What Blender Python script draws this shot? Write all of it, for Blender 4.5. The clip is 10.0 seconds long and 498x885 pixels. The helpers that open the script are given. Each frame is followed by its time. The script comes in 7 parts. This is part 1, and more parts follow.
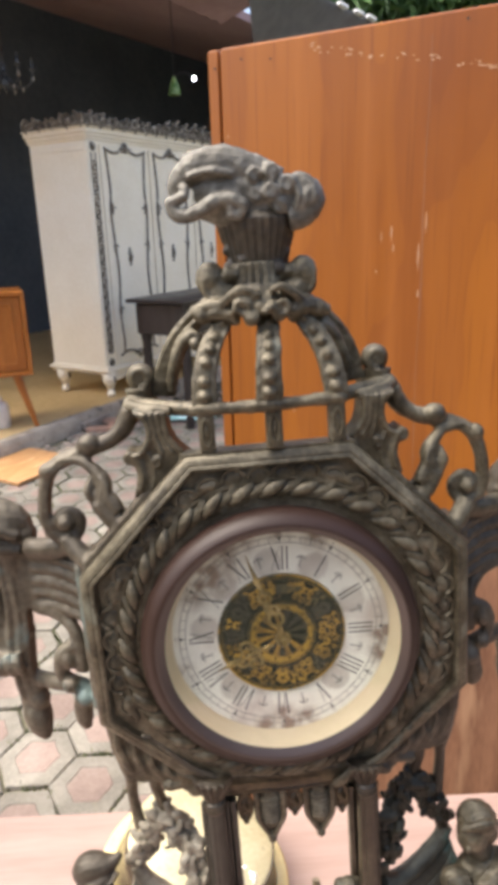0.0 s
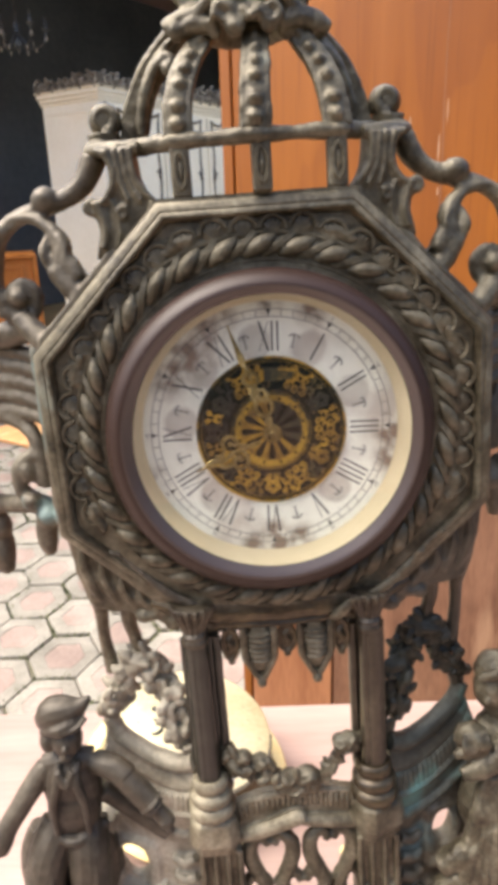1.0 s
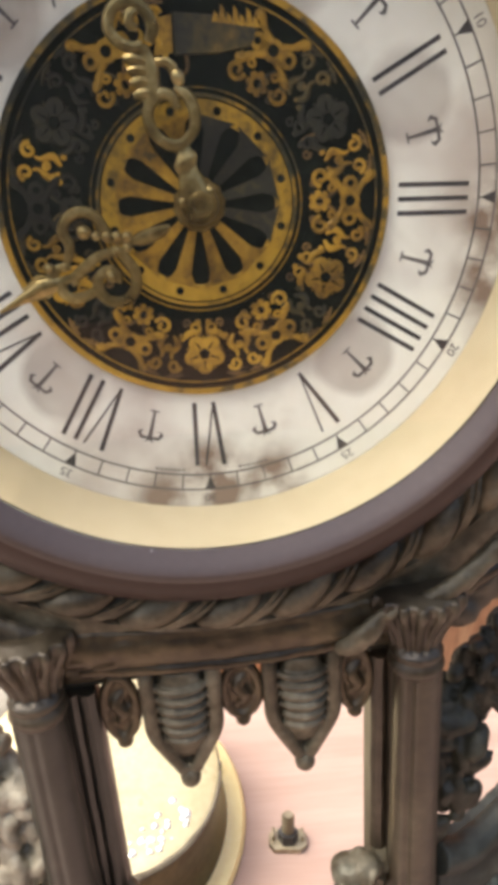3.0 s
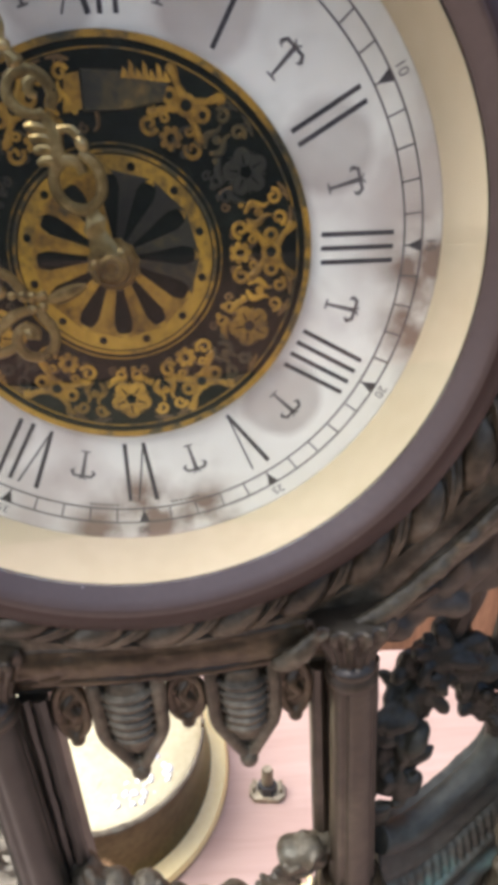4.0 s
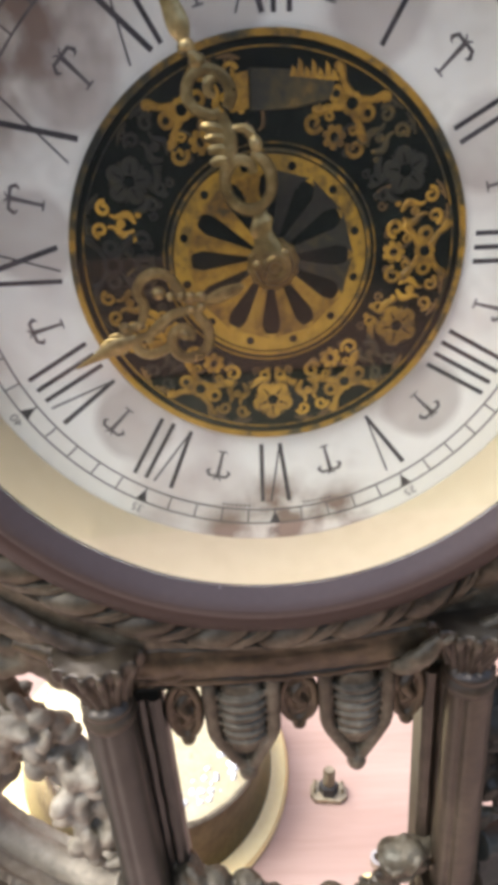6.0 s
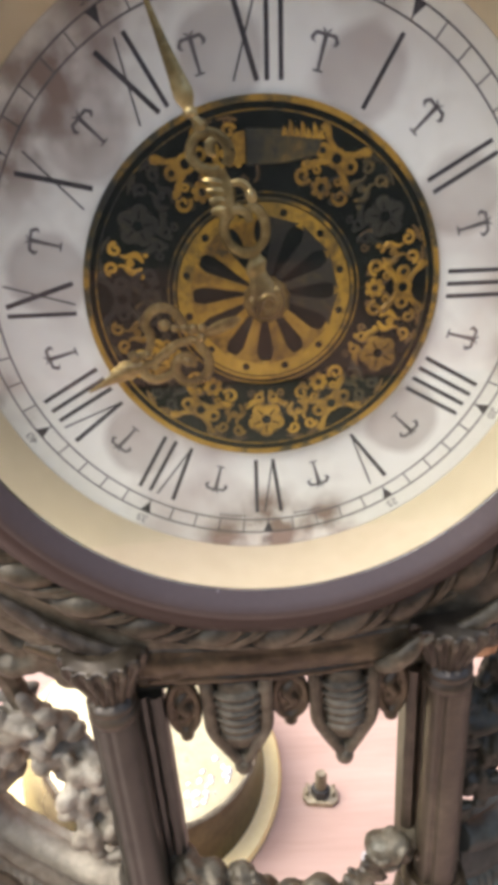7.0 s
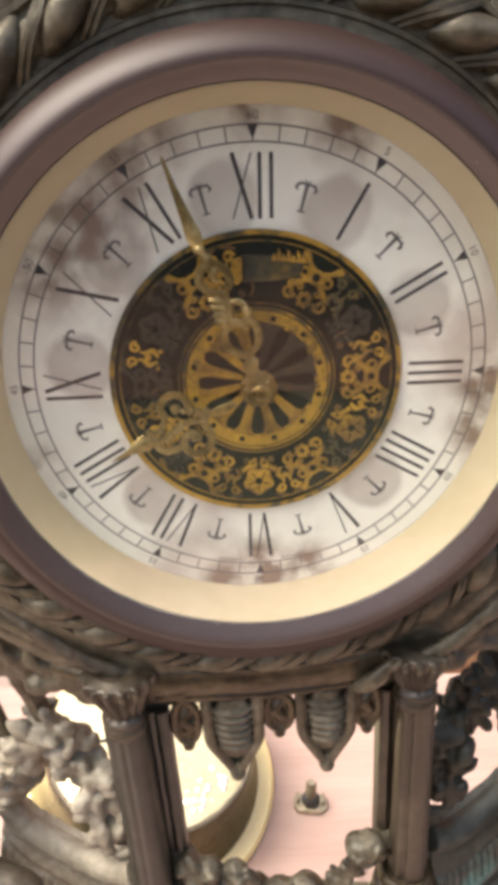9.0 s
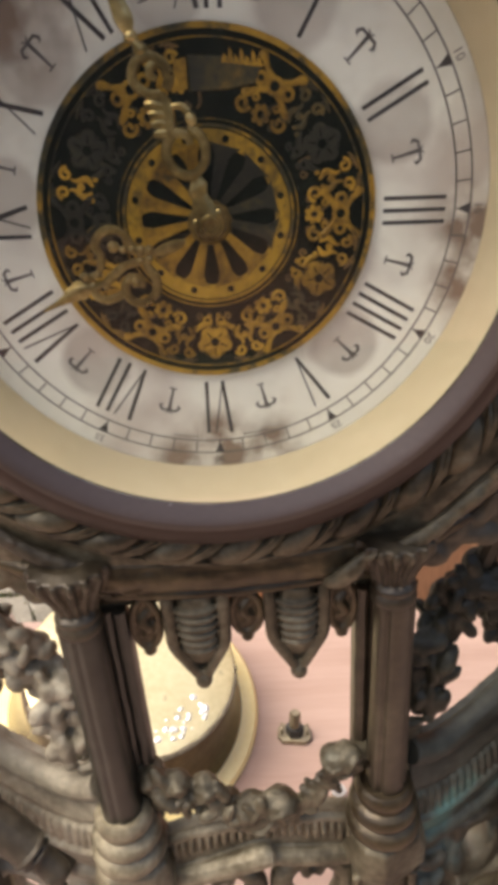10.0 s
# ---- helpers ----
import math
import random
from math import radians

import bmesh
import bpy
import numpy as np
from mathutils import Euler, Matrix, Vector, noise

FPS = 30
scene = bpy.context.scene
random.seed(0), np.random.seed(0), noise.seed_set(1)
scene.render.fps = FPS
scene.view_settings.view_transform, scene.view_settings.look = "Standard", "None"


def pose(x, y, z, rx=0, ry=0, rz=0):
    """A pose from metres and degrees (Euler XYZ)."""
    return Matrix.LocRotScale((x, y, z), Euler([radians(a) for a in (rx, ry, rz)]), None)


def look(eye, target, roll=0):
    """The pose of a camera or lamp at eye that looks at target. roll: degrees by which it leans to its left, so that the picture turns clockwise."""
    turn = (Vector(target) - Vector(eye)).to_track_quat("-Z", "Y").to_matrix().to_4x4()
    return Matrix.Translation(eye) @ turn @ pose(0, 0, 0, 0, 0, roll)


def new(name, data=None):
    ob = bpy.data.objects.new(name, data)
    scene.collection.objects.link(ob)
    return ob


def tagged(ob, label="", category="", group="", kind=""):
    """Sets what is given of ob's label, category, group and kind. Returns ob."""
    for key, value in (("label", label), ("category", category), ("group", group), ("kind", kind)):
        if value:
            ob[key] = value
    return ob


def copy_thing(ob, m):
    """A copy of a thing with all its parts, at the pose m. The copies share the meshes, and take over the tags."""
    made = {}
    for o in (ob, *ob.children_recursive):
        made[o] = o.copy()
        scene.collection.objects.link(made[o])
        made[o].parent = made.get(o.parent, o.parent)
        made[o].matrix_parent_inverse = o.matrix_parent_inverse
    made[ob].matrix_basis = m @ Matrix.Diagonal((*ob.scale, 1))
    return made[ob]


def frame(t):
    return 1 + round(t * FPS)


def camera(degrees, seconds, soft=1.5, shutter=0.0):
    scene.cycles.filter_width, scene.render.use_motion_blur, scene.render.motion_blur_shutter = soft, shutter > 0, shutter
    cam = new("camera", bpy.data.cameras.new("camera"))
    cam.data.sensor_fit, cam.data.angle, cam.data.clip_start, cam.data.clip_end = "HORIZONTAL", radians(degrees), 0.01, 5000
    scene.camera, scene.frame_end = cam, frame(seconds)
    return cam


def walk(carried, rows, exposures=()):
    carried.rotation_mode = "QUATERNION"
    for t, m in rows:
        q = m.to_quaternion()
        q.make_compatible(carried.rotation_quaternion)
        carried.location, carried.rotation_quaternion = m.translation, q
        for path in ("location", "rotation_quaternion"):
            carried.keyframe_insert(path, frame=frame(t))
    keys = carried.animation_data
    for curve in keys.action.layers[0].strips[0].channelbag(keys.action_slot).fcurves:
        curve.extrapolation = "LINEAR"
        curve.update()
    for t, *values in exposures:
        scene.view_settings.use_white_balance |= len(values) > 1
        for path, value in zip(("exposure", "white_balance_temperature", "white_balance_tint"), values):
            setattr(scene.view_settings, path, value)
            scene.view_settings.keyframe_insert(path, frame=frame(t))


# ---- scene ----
cam = camera(40.6, 10.0, soft=6.4)
PATH = [
    (0, (-0.03420, -0.29270, 1.27582), (0.03283, 0.65704, 0.97003), -1.771),
    (0.5, (-0.04740, -0.28409, 1.21475), (0.00564, 0.66292, 0.89796), -1.784),
    (1, (-0.02184, -0.27504, 1.17156), (0.01930, 0.66757, 0.84023), -1.886),
    (1.5, (-0.00606, -0.23682, 1.11861), (0.04022, 0.69779, 0.76596), -2.015),
    (2, (-0.01853, -0.19412, 1.10011), (0.04222, 0.72551, 0.71203), -1.648),
    (2.5, (-0.00903, -0.14639, 1.09350), (0.08386, 0.76473, 0.69197), -1.182),
    (2.7, (-0.00659, -0.13014, 1.09080), (0.09735, 0.78111, 0.69228), -0.966),
    (3.8, (0.00152, -0.11073, 1.09937), (0.07979, 0.74364, 0.58564), -0.816),
    (4, (0.01169, -0.11351, 1.10923), (0.08511, 0.74741, 0.60583), -1.054),
    (4.5, (0.00371, -0.10675, 1.08935), (0.06272, 0.74783, 0.57338), -1.272),
    (5, (-0.00098, -0.10719, 1.09606), (0.04978, 0.74873, 0.58144), -1.626),
    (5.5, (-0.00738, -0.10815, 1.10327), (0.02807, 0.75060, 0.59210), -2.031),
    (7, (-0.01017, -0.12071, 1.11678), (0.03837, 0.74851, 0.62473), -1.589),
    (7.5, (-0.00923, -0.12596, 1.11600), (0.03735, 0.74400, 0.62509), -1.140),
    (8, (-0.00621, -0.13072, 1.11752), (0.03656, 0.74354, 0.63395), -1.322),
    (8.5, (-0.01063, -0.13366, 1.11402), (0.03354, 0.73973, 0.62901), -1.414),
    (9, (-0.01032, -0.13822, 1.13975), (0.04233, 0.73760, 0.65999), -1.075),
    (9.5, (-0.01835, -0.12607, 1.12739), (0.01749, 0.73977, 0.62835), -1.313),
    (10, (-0.00181, -0.13414, 1.11189), (0.05302, 0.71251, 0.58258), -1.160),
]
walk(cam, [(t, look(eye, target, roll)) for t, eye, target, roll in PATH], exposures=[
    (0.0, 1.46, 6400, 9), (0.5, 1.51, 6400, 9), (0.9, 1.67, 6400, 9), (1.5, 1.82, 6550, 8), (2.7, 1.70, 6700, 7), (4.0, 1.56, 5850, 10), (4.5, 1.57, 5850, 10),
    (5.0, 1.77, 5850, 10), (5.5, 1.63, 5900, 10), (7.5, 1.67, 6220, 10), (8.5, 1.63, 6400, 9), (9.0, 1.71, 6650, 9), (9.5, 1.61, 6850, 9), (10.0, 1.19, 6850, 9)])

# ---- light ----
SUN_EL, SUN_AZ = 61.0, -84.0          # degrees; azimuth clockwise from +y
world = bpy.data.worlds.new("sky")
scene.world = world
world.use_nodes = True
wn = world.node_tree.nodes
sky = wn.new("ShaderNodeTexSky")
sky.sky_type = "NISHITA"
sky.sun_disc = False
sky.sun_elevation = radians(SUN_EL)
sky.sun_rotation = radians(SUN_AZ)
sky.air_density, sky.dust_density, sky.ozone_density = 0.85, 5.5, 0.4
world.node_tree.links.new(sky.outputs[0], wn["Background"].inputs[0])
wn["Background"].inputs[1].default_value = 0.15
sun_data = bpy.data.lights.new("sun", "SUN")
sun_data.energy, sun_data.angle, sun_data.color = 1.7, radians(48), (1.0, 0.95, 0.88)
sun = new("sun", sun_data)
_el, _az = radians(SUN_EL), radians(SUN_AZ)
_d = Vector((math.sin(_az) * math.cos(_el), math.cos(_az) * math.cos(_el), math.sin(_el)))
sun.matrix_world = look(tuple(_d * 20), (0, 0, 0))

# ---- materials ----


def mat(name, stops, rough=0.5, metal=0.0, scale=8.0, fine=90.0, bump=0.2, depth=0.001, stretch=(1, 1, 1), rough_var=0.15,
        spots=None, spot_scale=20.0, spot_amount=0.6, detail=6.0, per_object=0.0, coat=0.0, spec=0.5, island=False):
    """Noise at two scales over a colour ramp; optional spots of a second colour, optional change from object to object."""
    m = bpy.data.materials.new(name)
    m.use_nodes = True
    nt = m.node_tree
    n, l = nt.nodes, nt.links
    p = n["Principled BSDF"]
    tc = n.new("ShaderNodeTexCoord")
    mp = n.new("ShaderNodeMapping")
    mp.inputs["Scale"].default_value = stretch
    l.new(tc.outputs["Object"], mp.inputs[0])
    vec = mp.outputs[0]
    if per_object or island:
        src = n.new("ShaderNodeNewGeometry").outputs["Random Per Island"] if island else n.new("ShaderNodeObjectInfo").outputs["Random"]
        mul = n.new("ShaderNodeVectorMath")
        mul.operation = "MULTIPLY_ADD"
        mul.inputs[1].default_value = (1, 1, 1)
        sc = n.new("ShaderNodeMath")
        sc.operation = "MULTIPLY"
        sc.inputs[1].default_value = 37.0
        l.new(src, sc.inputs[0])
        l.new(vec, mul.inputs[0])
        l.new(sc.outputs[0], mul.inputs[2])
        vec = mul.outputs[0]
    a = n.new("ShaderNodeTexNoise")
    a.inputs["Scale"].default_value, a.inputs["Detail"].default_value = scale, detail
    b = n.new("ShaderNodeTexNoise")
    b.inputs["Scale"].default_value, b.inputs["Detail"].default_value = fine, 4.0
    l.new(vec, a.inputs["Vector"])
    l.new(vec, b.inputs["Vector"])
    mixf = n.new("ShaderNodeMath")
    mixf.operation = "MULTIPLY_ADD"
    mixf.inputs[1].default_value = 0.45
    l.new(b.outputs["Fac"], mixf.inputs[0])
    half = n.new("ShaderNodeMath")
    half.operation = "MULTIPLY_ADD"
    half.inputs[1].default_value, half.inputs[2].default_value = 0.9, -0.17
    l.new(a.outputs["Fac"], half.inputs[0])
    l.new(half.outputs[0], mixf.inputs[2])
    ramp = n.new("ShaderNodeValToRGB")
    els = ramp.color_ramp.elements
    while len(els) < len(stops):
        els.new(0.5)
    for e, (pos, col) in zip(els, stops):
        e.position, e.color = pos, (*col[:3], 1)
    l.new(mixf.outputs[0], ramp.inputs[0])
    col = ramp.outputs[0]
    if per_object or island:
        hsv = n.new("ShaderNodeHueSaturation")
        mr = n.new("ShaderNodeMapRange")
        mr.inputs["To Min"].default_value, mr.inputs["To Max"].default_value = 1 - per_object, 1 + per_object
        l.new(src, mr.inputs[0])
        l.new(mr.outputs[0], hsv.inputs["Value"])
        l.new(col, hsv.inputs["Color"])
        col = hsv.outputs[0]
    if spots:
        s = n.new("ShaderNodeTexNoise")
        s.inputs["Scale"].default_value, s.inputs["Detail"].default_value = spot_scale, 5.0
        l.new(vec, s.inputs["Vector"])
        sr = n.new("ShaderNodeMapRange")
        sr.inputs["From Min"].default_value, sr.inputs["From Max"].default_value = spot_amount, spot_amount + 0.08
        l.new(s.outputs["Fac"], sr.inputs[0])
        mx = n.new("ShaderNodeMix")
        mx.data_type = "RGBA"
        l.new(sr.outputs[0], mx.inputs[0])
        l.new(col, mx.inputs[6])
        mx.inputs[7].default_value = (*spots[:3], 1)
        col = mx.outputs[2]
    l.new(col, p.inputs["Base Color"])
    rr = n.new("ShaderNodeMapRange")
    rr.inputs["To Min"].default_value, rr.inputs["To Max"].default_value = max(0.02, rough - rough_var), min(1, rough + rough_var)
    l.new(a.outputs["Fac"], rr.inputs[0])
    l.new(rr.outputs[0], p.inputs["Roughness"])
    p.inputs["Metallic"].default_value = metal
    p.inputs["Coat Weight"].default_value = coat
    p.inputs["Specular IOR Level"].default_value = spec
    bp = n.new("ShaderNodeBump")
    bp.inputs["Strength"].default_value, bp.inputs["Distance"].default_value = bump, depth
    l.new(mixf.outputs[0], bp.inputs["Height"])
    l.new(bp.outputs[0], p.inputs["Normal"])
    return m


def wood(name, dark, light, grain=(14, 14, 0.7), rough=0.4, coat=0.0, scratch=None, ring=3.0, bump=0.08, scratch_amount=0.7):
    return mat(name, [(0.28, dark), (0.5, tuple(0.5 * (x + y) for x, y in zip(dark, light))), (0.72, light)], rough=rough, scale=ring, fine=26.0,
               bump=bump, depth=0.0006, stretch=grain, spots=scratch, spot_scale=2.2, spot_amount=scratch_amount, coat=coat)


def veneer(name):
    """Flat-sawn orange veneer: arched figure, fine pores along the grain and slow changes of tone, under a thin varnish."""
    m = bpy.data.materials.new(name)
    m.use_nodes = True
    n, l = m.node_tree.nodes, m.node_tree.links
    p = n["Principled BSDF"]
    tc = n.new("ShaderNodeTexCoord")

    def grain(scale, size, detail, rough=0.5):
        mp = n.new("ShaderNodeMapping")
        mp.inputs["Scale"].default_value = scale
        l.new(tc.outputs["Object"], mp.inputs[0])
        t = n.new("ShaderNodeTexNoise")
        t.inputs["Scale"].default_value, t.inputs["Detail"].default_value, t.inputs["Roughness"].default_value = size, detail, rough
        l.new(mp.outputs[0], t.inputs["Vector"])
        return t.outputs["Fac"]

    def calc(kind, a, b, c=0.0):
        o = n.new("ShaderNodeMath")
        o.operation = kind
        for k, v in enumerate((a, b, c)):
            if isinstance(v, (int, float)):
                o.inputs[k].default_value = v
            else:
                l.new(v, o.inputs[k])
        return o.outputs[0]

    def blend(fac, a, b):
        x = n.new("ShaderNodeMix")
        x.data_type = "RGBA"
        l.new(fac, x.inputs[0])
        for k, v in ((6, a), (7, b)):
            if isinstance(v, tuple):
                x.inputs[k].default_value = (*v, 1)
            else:
                l.new(v, x.inputs[k])
        return x.outputs[2]

    def span(v, lo, hi, top=1.0):
        x = n.new("ShaderNodeMapRange")
        x.interpolation_type = "SMOOTHSTEP"
        x.inputs["From Min"].default_value, x.inputs["From Max"].default_value, x.inputs["To Max"].default_value = lo, hi, top
        l.new(v, x.inputs[0])
        return x.outputs[0]

    slow = grain((4.2, 4.2, 0.75), 1.0, 4.0, 0.55)
    arch = calc("FRACT", calc("MULTIPLY", slow, 13.0), 0.0)              # growth rings cut at a slant
    arch = calc("MULTIPLY", span(arch, 0.45, 0.95), span(arch, 1.0, 0.95))
    streak = grain((30, 30, 1.6), 1.0, 4.0, 0.6)
    pores = grain((150, 150, 5), 1.0, 2.0)
    col = blend(span(slow, 0.26, 0.74), (0.200, 0.055, 0.007), (0.360, 0.120, 0.0125))
    col = blend(calc("MULTIPLY", arch, 0.22), col, (0.155, 0.040, 0.009))
    col = blend(span(streak, 0.50, 0.72, 0.35), col, (0.39, 0.132, 0.021))
    col = blend(span(streak, 0.44, 0.28, 0.30), col, (0.17, 0.046, 0.008))
    col = blend(span(pores, 0.54, 0.72, 0.30), col, (0.11, 0.030, 0.008))
    l.new(col, p.inputs["Base Color"])
    l.new(calc("MULTIPLY_ADD", streak, 0.25, 0.27), p.inputs["Roughness"])
    p.inputs["Coat Weight"].default_value = 0.05
    p.inputs["Coat Roughness"].default_value = 0.3
    p.inputs["Specular IOR Level"].default_value = 0.4
    bp = n.new("ShaderNodeBump")
    bp.inputs["Strength"].default_value, bp.inputs["Distance"].default_value = 0.1, 0.0006
    l.new(calc("ADD", streak, calc("MULTIPLY", pores, 0.5)), bp.inputs["Height"])
    l.new(bp.outputs[0], p.inputs["Normal"])
    return m


M = {}
M["bronze"] = mat("aged_bronze", [(0.24, (0.021, 0.016, 0.009)), (0.44, (0.075, 0.061, 0.036)), (0.64, (0.147, 0.125, 0.080)), (0.85, (0.303, 0.267, 0.187))],
                  rough=0.51, metal=0.36, scale=85, fine=430, bump=0.6, depth=0.0012, rough_var=0.18, spots=(0.150, 0.145, 0.105), spot_scale=60, spot_amount=0.65, spec=0.55)
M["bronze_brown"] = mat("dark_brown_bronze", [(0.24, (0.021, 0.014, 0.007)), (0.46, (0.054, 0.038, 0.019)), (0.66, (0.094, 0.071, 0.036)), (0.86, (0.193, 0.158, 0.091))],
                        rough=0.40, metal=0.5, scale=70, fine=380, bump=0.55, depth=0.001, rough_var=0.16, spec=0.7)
M["bronze_tan"] = mat("dusty_tan_bronze", [(0.24, (0.062, 0.050, 0.030)), (0.48, (0.169, 0.142, 0.091)), (0.75, (0.329, 0.289, 0.200))],
                      rough=0.52, metal=0.3, scale=80, fine=420, bump=0.55, depth=0.0012)
M["bronze_pale"] = mat("pale_bronze", [(0.25, (0.052, 0.045, 0.034)), (0.5, (0.139, 0.127, 0.101)), (0.75, (0.269, 0.255, 0.213))],
                       rough=0.58, metal=0.25, scale=70, fine=380, bump=0.55, depth=0.0011)
# dusty bronze, paler still to carry the light on the left side
M["bronze_dusty_lit"] = mat("dusty_lit_bronze", [(0.25, (0.122, 0.102, 0.071)), (0.5, (0.262, 0.230, 0.166)), (0.75, (0.461, 0.416, 0.321))],
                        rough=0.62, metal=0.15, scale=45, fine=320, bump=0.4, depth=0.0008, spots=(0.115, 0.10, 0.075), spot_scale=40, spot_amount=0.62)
M["bronze_green"] = mat("verdigris_bronze", [(0.25, (0.040, 0.031, 0.020)), (0.5, (0.105, 0.086, 0.058)), (0.75, (0.20, 0.175, 0.125))],
                        rough=0.55, metal=0.3, scale=30, fine=280, bump=0.3, depth=0.0008, spots=(0.15, 0.195, 0.175), spot_scale=26, spot_amount=0.585)
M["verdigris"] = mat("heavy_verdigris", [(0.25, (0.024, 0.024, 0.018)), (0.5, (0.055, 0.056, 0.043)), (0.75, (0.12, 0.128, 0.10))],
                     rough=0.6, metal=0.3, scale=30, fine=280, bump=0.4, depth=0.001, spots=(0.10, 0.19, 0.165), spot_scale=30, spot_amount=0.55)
M["bronze_dark"] = mat("dark_bronze", [(0.25, (0.026, 0.020, 0.013)), (0.5, (0.066, 0.053, 0.036)), (0.8, (0.14, 0.118, 0.084))],
                       rough=0.54, metal=0.3, scale=24, fine=260, bump=0.22, depth=0.0007)
# left column's shading and dark reflection are put into this base colour
M["column"] = mat("shaded_column_bronze", [(0.24, (0.009, 0.008, 0.005)), (0.5, (0.019, 0.017, 0.011)), (0.8, (0.046, 0.042, 0.029))],
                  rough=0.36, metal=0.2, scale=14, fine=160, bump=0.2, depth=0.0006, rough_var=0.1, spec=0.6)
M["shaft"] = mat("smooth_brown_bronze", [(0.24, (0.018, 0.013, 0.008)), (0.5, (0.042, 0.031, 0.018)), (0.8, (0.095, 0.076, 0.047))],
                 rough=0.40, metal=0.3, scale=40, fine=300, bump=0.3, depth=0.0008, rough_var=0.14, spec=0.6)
# near-black base puts the unlit right side's shade into the bronze
M["festoon_dark"] = mat("shaded_side_bronze", [(0.25, (0.010, 0.009, 0.005)), (0.5, (0.022, 0.020, 0.012)), (0.8, (0.060, 0.056, 0.036))],
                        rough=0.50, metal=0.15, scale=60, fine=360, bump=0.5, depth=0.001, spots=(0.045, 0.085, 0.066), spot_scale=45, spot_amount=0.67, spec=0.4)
# paler slope and redder rim carry reflected sky and table in their colours
M["bezel"] = mat("dark_bezel_lacquer", [(0.3, (0.042, 0.025, 0.019)), (0.6, (0.053, 0.034, 0.027)), (0.8, (0.068, 0.049, 0.041))],
                 rough=0.42, metal=0.0, scale=18, fine=700, bump=0.12, depth=0.0002, rough_var=0.08, spots=(0.30, 0.27, 0.27), spot_scale=520, spot_amount=0.72, spec=0.8)
M["bezel_rim"] = mat("red_reflection_lacquer", [(0.3, (0.023, 0.010, 0.006)), (0.6, (0.031, 0.015, 0.010)), (0.8, (0.046, 0.025, 0.018))],
                     rough=0.50, scale=18, fine=700, bump=0.12, depth=0.0002, rough_var=0.08, spots=(0.26, 0.23, 0.22), spot_scale=520, spot_amount=0.74, spec=0.36)
M["gold_cone"] = mat("satin_gold_ring", [(0.3, (0.58, 0.485, 0.305)), (0.7, (0.66, 0.565, 0.375))], rough=0.75, metal=0.05, scale=30, fine=300, bump=0.05, depth=0.0002, rough_var=0.06)
M["pointer"] = mat("brass_pointers", [(0.3, (0.10, 0.072, 0.026)), (0.55, (0.29, 0.215, 0.084)), (0.8, (0.60, 0.48, 0.23))], rough=0.32, metal=0.85, scale=120, fine=700, bump=0.2, depth=0.0002)
M["print"] = mat("black_print", [(0.3, (0.024, 0.022, 0.024)), (0.7, (0.075, 0.068, 0.068))], rough=0.6, scale=220, fine=900, bump=0.0)
M["print_grey"] = mat("grey_print", [(0.3, (0.07, 0.062, 0.06)), (0.7, (0.16, 0.145, 0.14))], rough=0.6, scale=220, fine=900, bump=0.0)
M["enamel"] = mat("black_enamel", [(0.3, (0.004, 0.006, 0.005)), (0.6, (0.010, 0.013, 0.010)), (0.8, (0.022, 0.028, 0.022))], rough=0.7, scale=110, fine=600, bump=0.1, depth=0.0002, spec=0.06)
M["gilt"] = mat("gilt_print", [(0.26, (0.050, 0.036, 0.014)), (0.40, (0.19, 0.105, 0.012)), (0.55, (0.37, 0.21, 0.020)), (0.75, (0.52, 0.31, 0.034))], rough=0.45, metal=0.2, scale=130, fine=900, bump=0.5, depth=0.0003, per_object=0.28)
M["gilt_worn"] = mat("worn_gilt_print", [(0.36, (0.022, 0.024, 0.016)), (0.46, (0.085, 0.065, 0.02)), (0.54, (0.36, 0.205, 0.02)), (0.74, (0.52, 0.31, 0.034))], rough=0.45, metal=0.2, scale=21, fine=500, bump=0.3, depth=0.0002)
M["gilt_dull"] = mat("dull_gilt_print", [(0.30, (0.012, 0.013, 0.009)), (0.5, (0.026, 0.025, 0.013)), (0.64, (0.080, 0.058, 0.016)), (0.8, (0.24, 0.15, 0.03))], rough=0.5, metal=0.2, scale=70, fine=700, bump=0.4, depth=0.0002, per_object=0.3)
M["gilt_ring"] = mat("rubbed_gilt_ring", [(0.30, (0.035, 0.032, 0.016)), (0.40, (0.15, 0.095, 0.016)), (0.52, (0.38, 0.225, 0.020)), (0.74, (0.54, 0.33, 0.034))], rough=0.42, metal=0.2, scale=24, fine=600, bump=0.3, depth=0.0002)
M["gilt_brown"] = mat("browned_gilt_print", [(0.3, (0.05, 0.032, 0.014)), (0.5, (0.13, 0.075, 0.022)), (0.75, (0.27, 0.16, 0.04))], rough=0.5, metal=0.2, scale=90, fine=700, bump=0.4, depth=0.0002, per_object=0.3)
# dark base puts the drum side's shade and dark reflection into the brass
M["brass"] = mat("shaded_side_brass", [(0.25, (0.05, 0.044, 0.026)), (0.5, (0.085, 0.072, 0.042)), (0.8, (0.16, 0.132, 0.072))], rough=0.28, metal=0.9, scale=16, fine=260, bump=0.12, depth=0.0004,
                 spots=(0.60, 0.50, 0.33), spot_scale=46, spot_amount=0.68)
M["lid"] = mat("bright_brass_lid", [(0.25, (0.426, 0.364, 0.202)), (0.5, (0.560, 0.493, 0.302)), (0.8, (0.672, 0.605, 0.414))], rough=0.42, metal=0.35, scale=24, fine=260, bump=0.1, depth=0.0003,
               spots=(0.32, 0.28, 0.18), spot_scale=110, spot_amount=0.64)
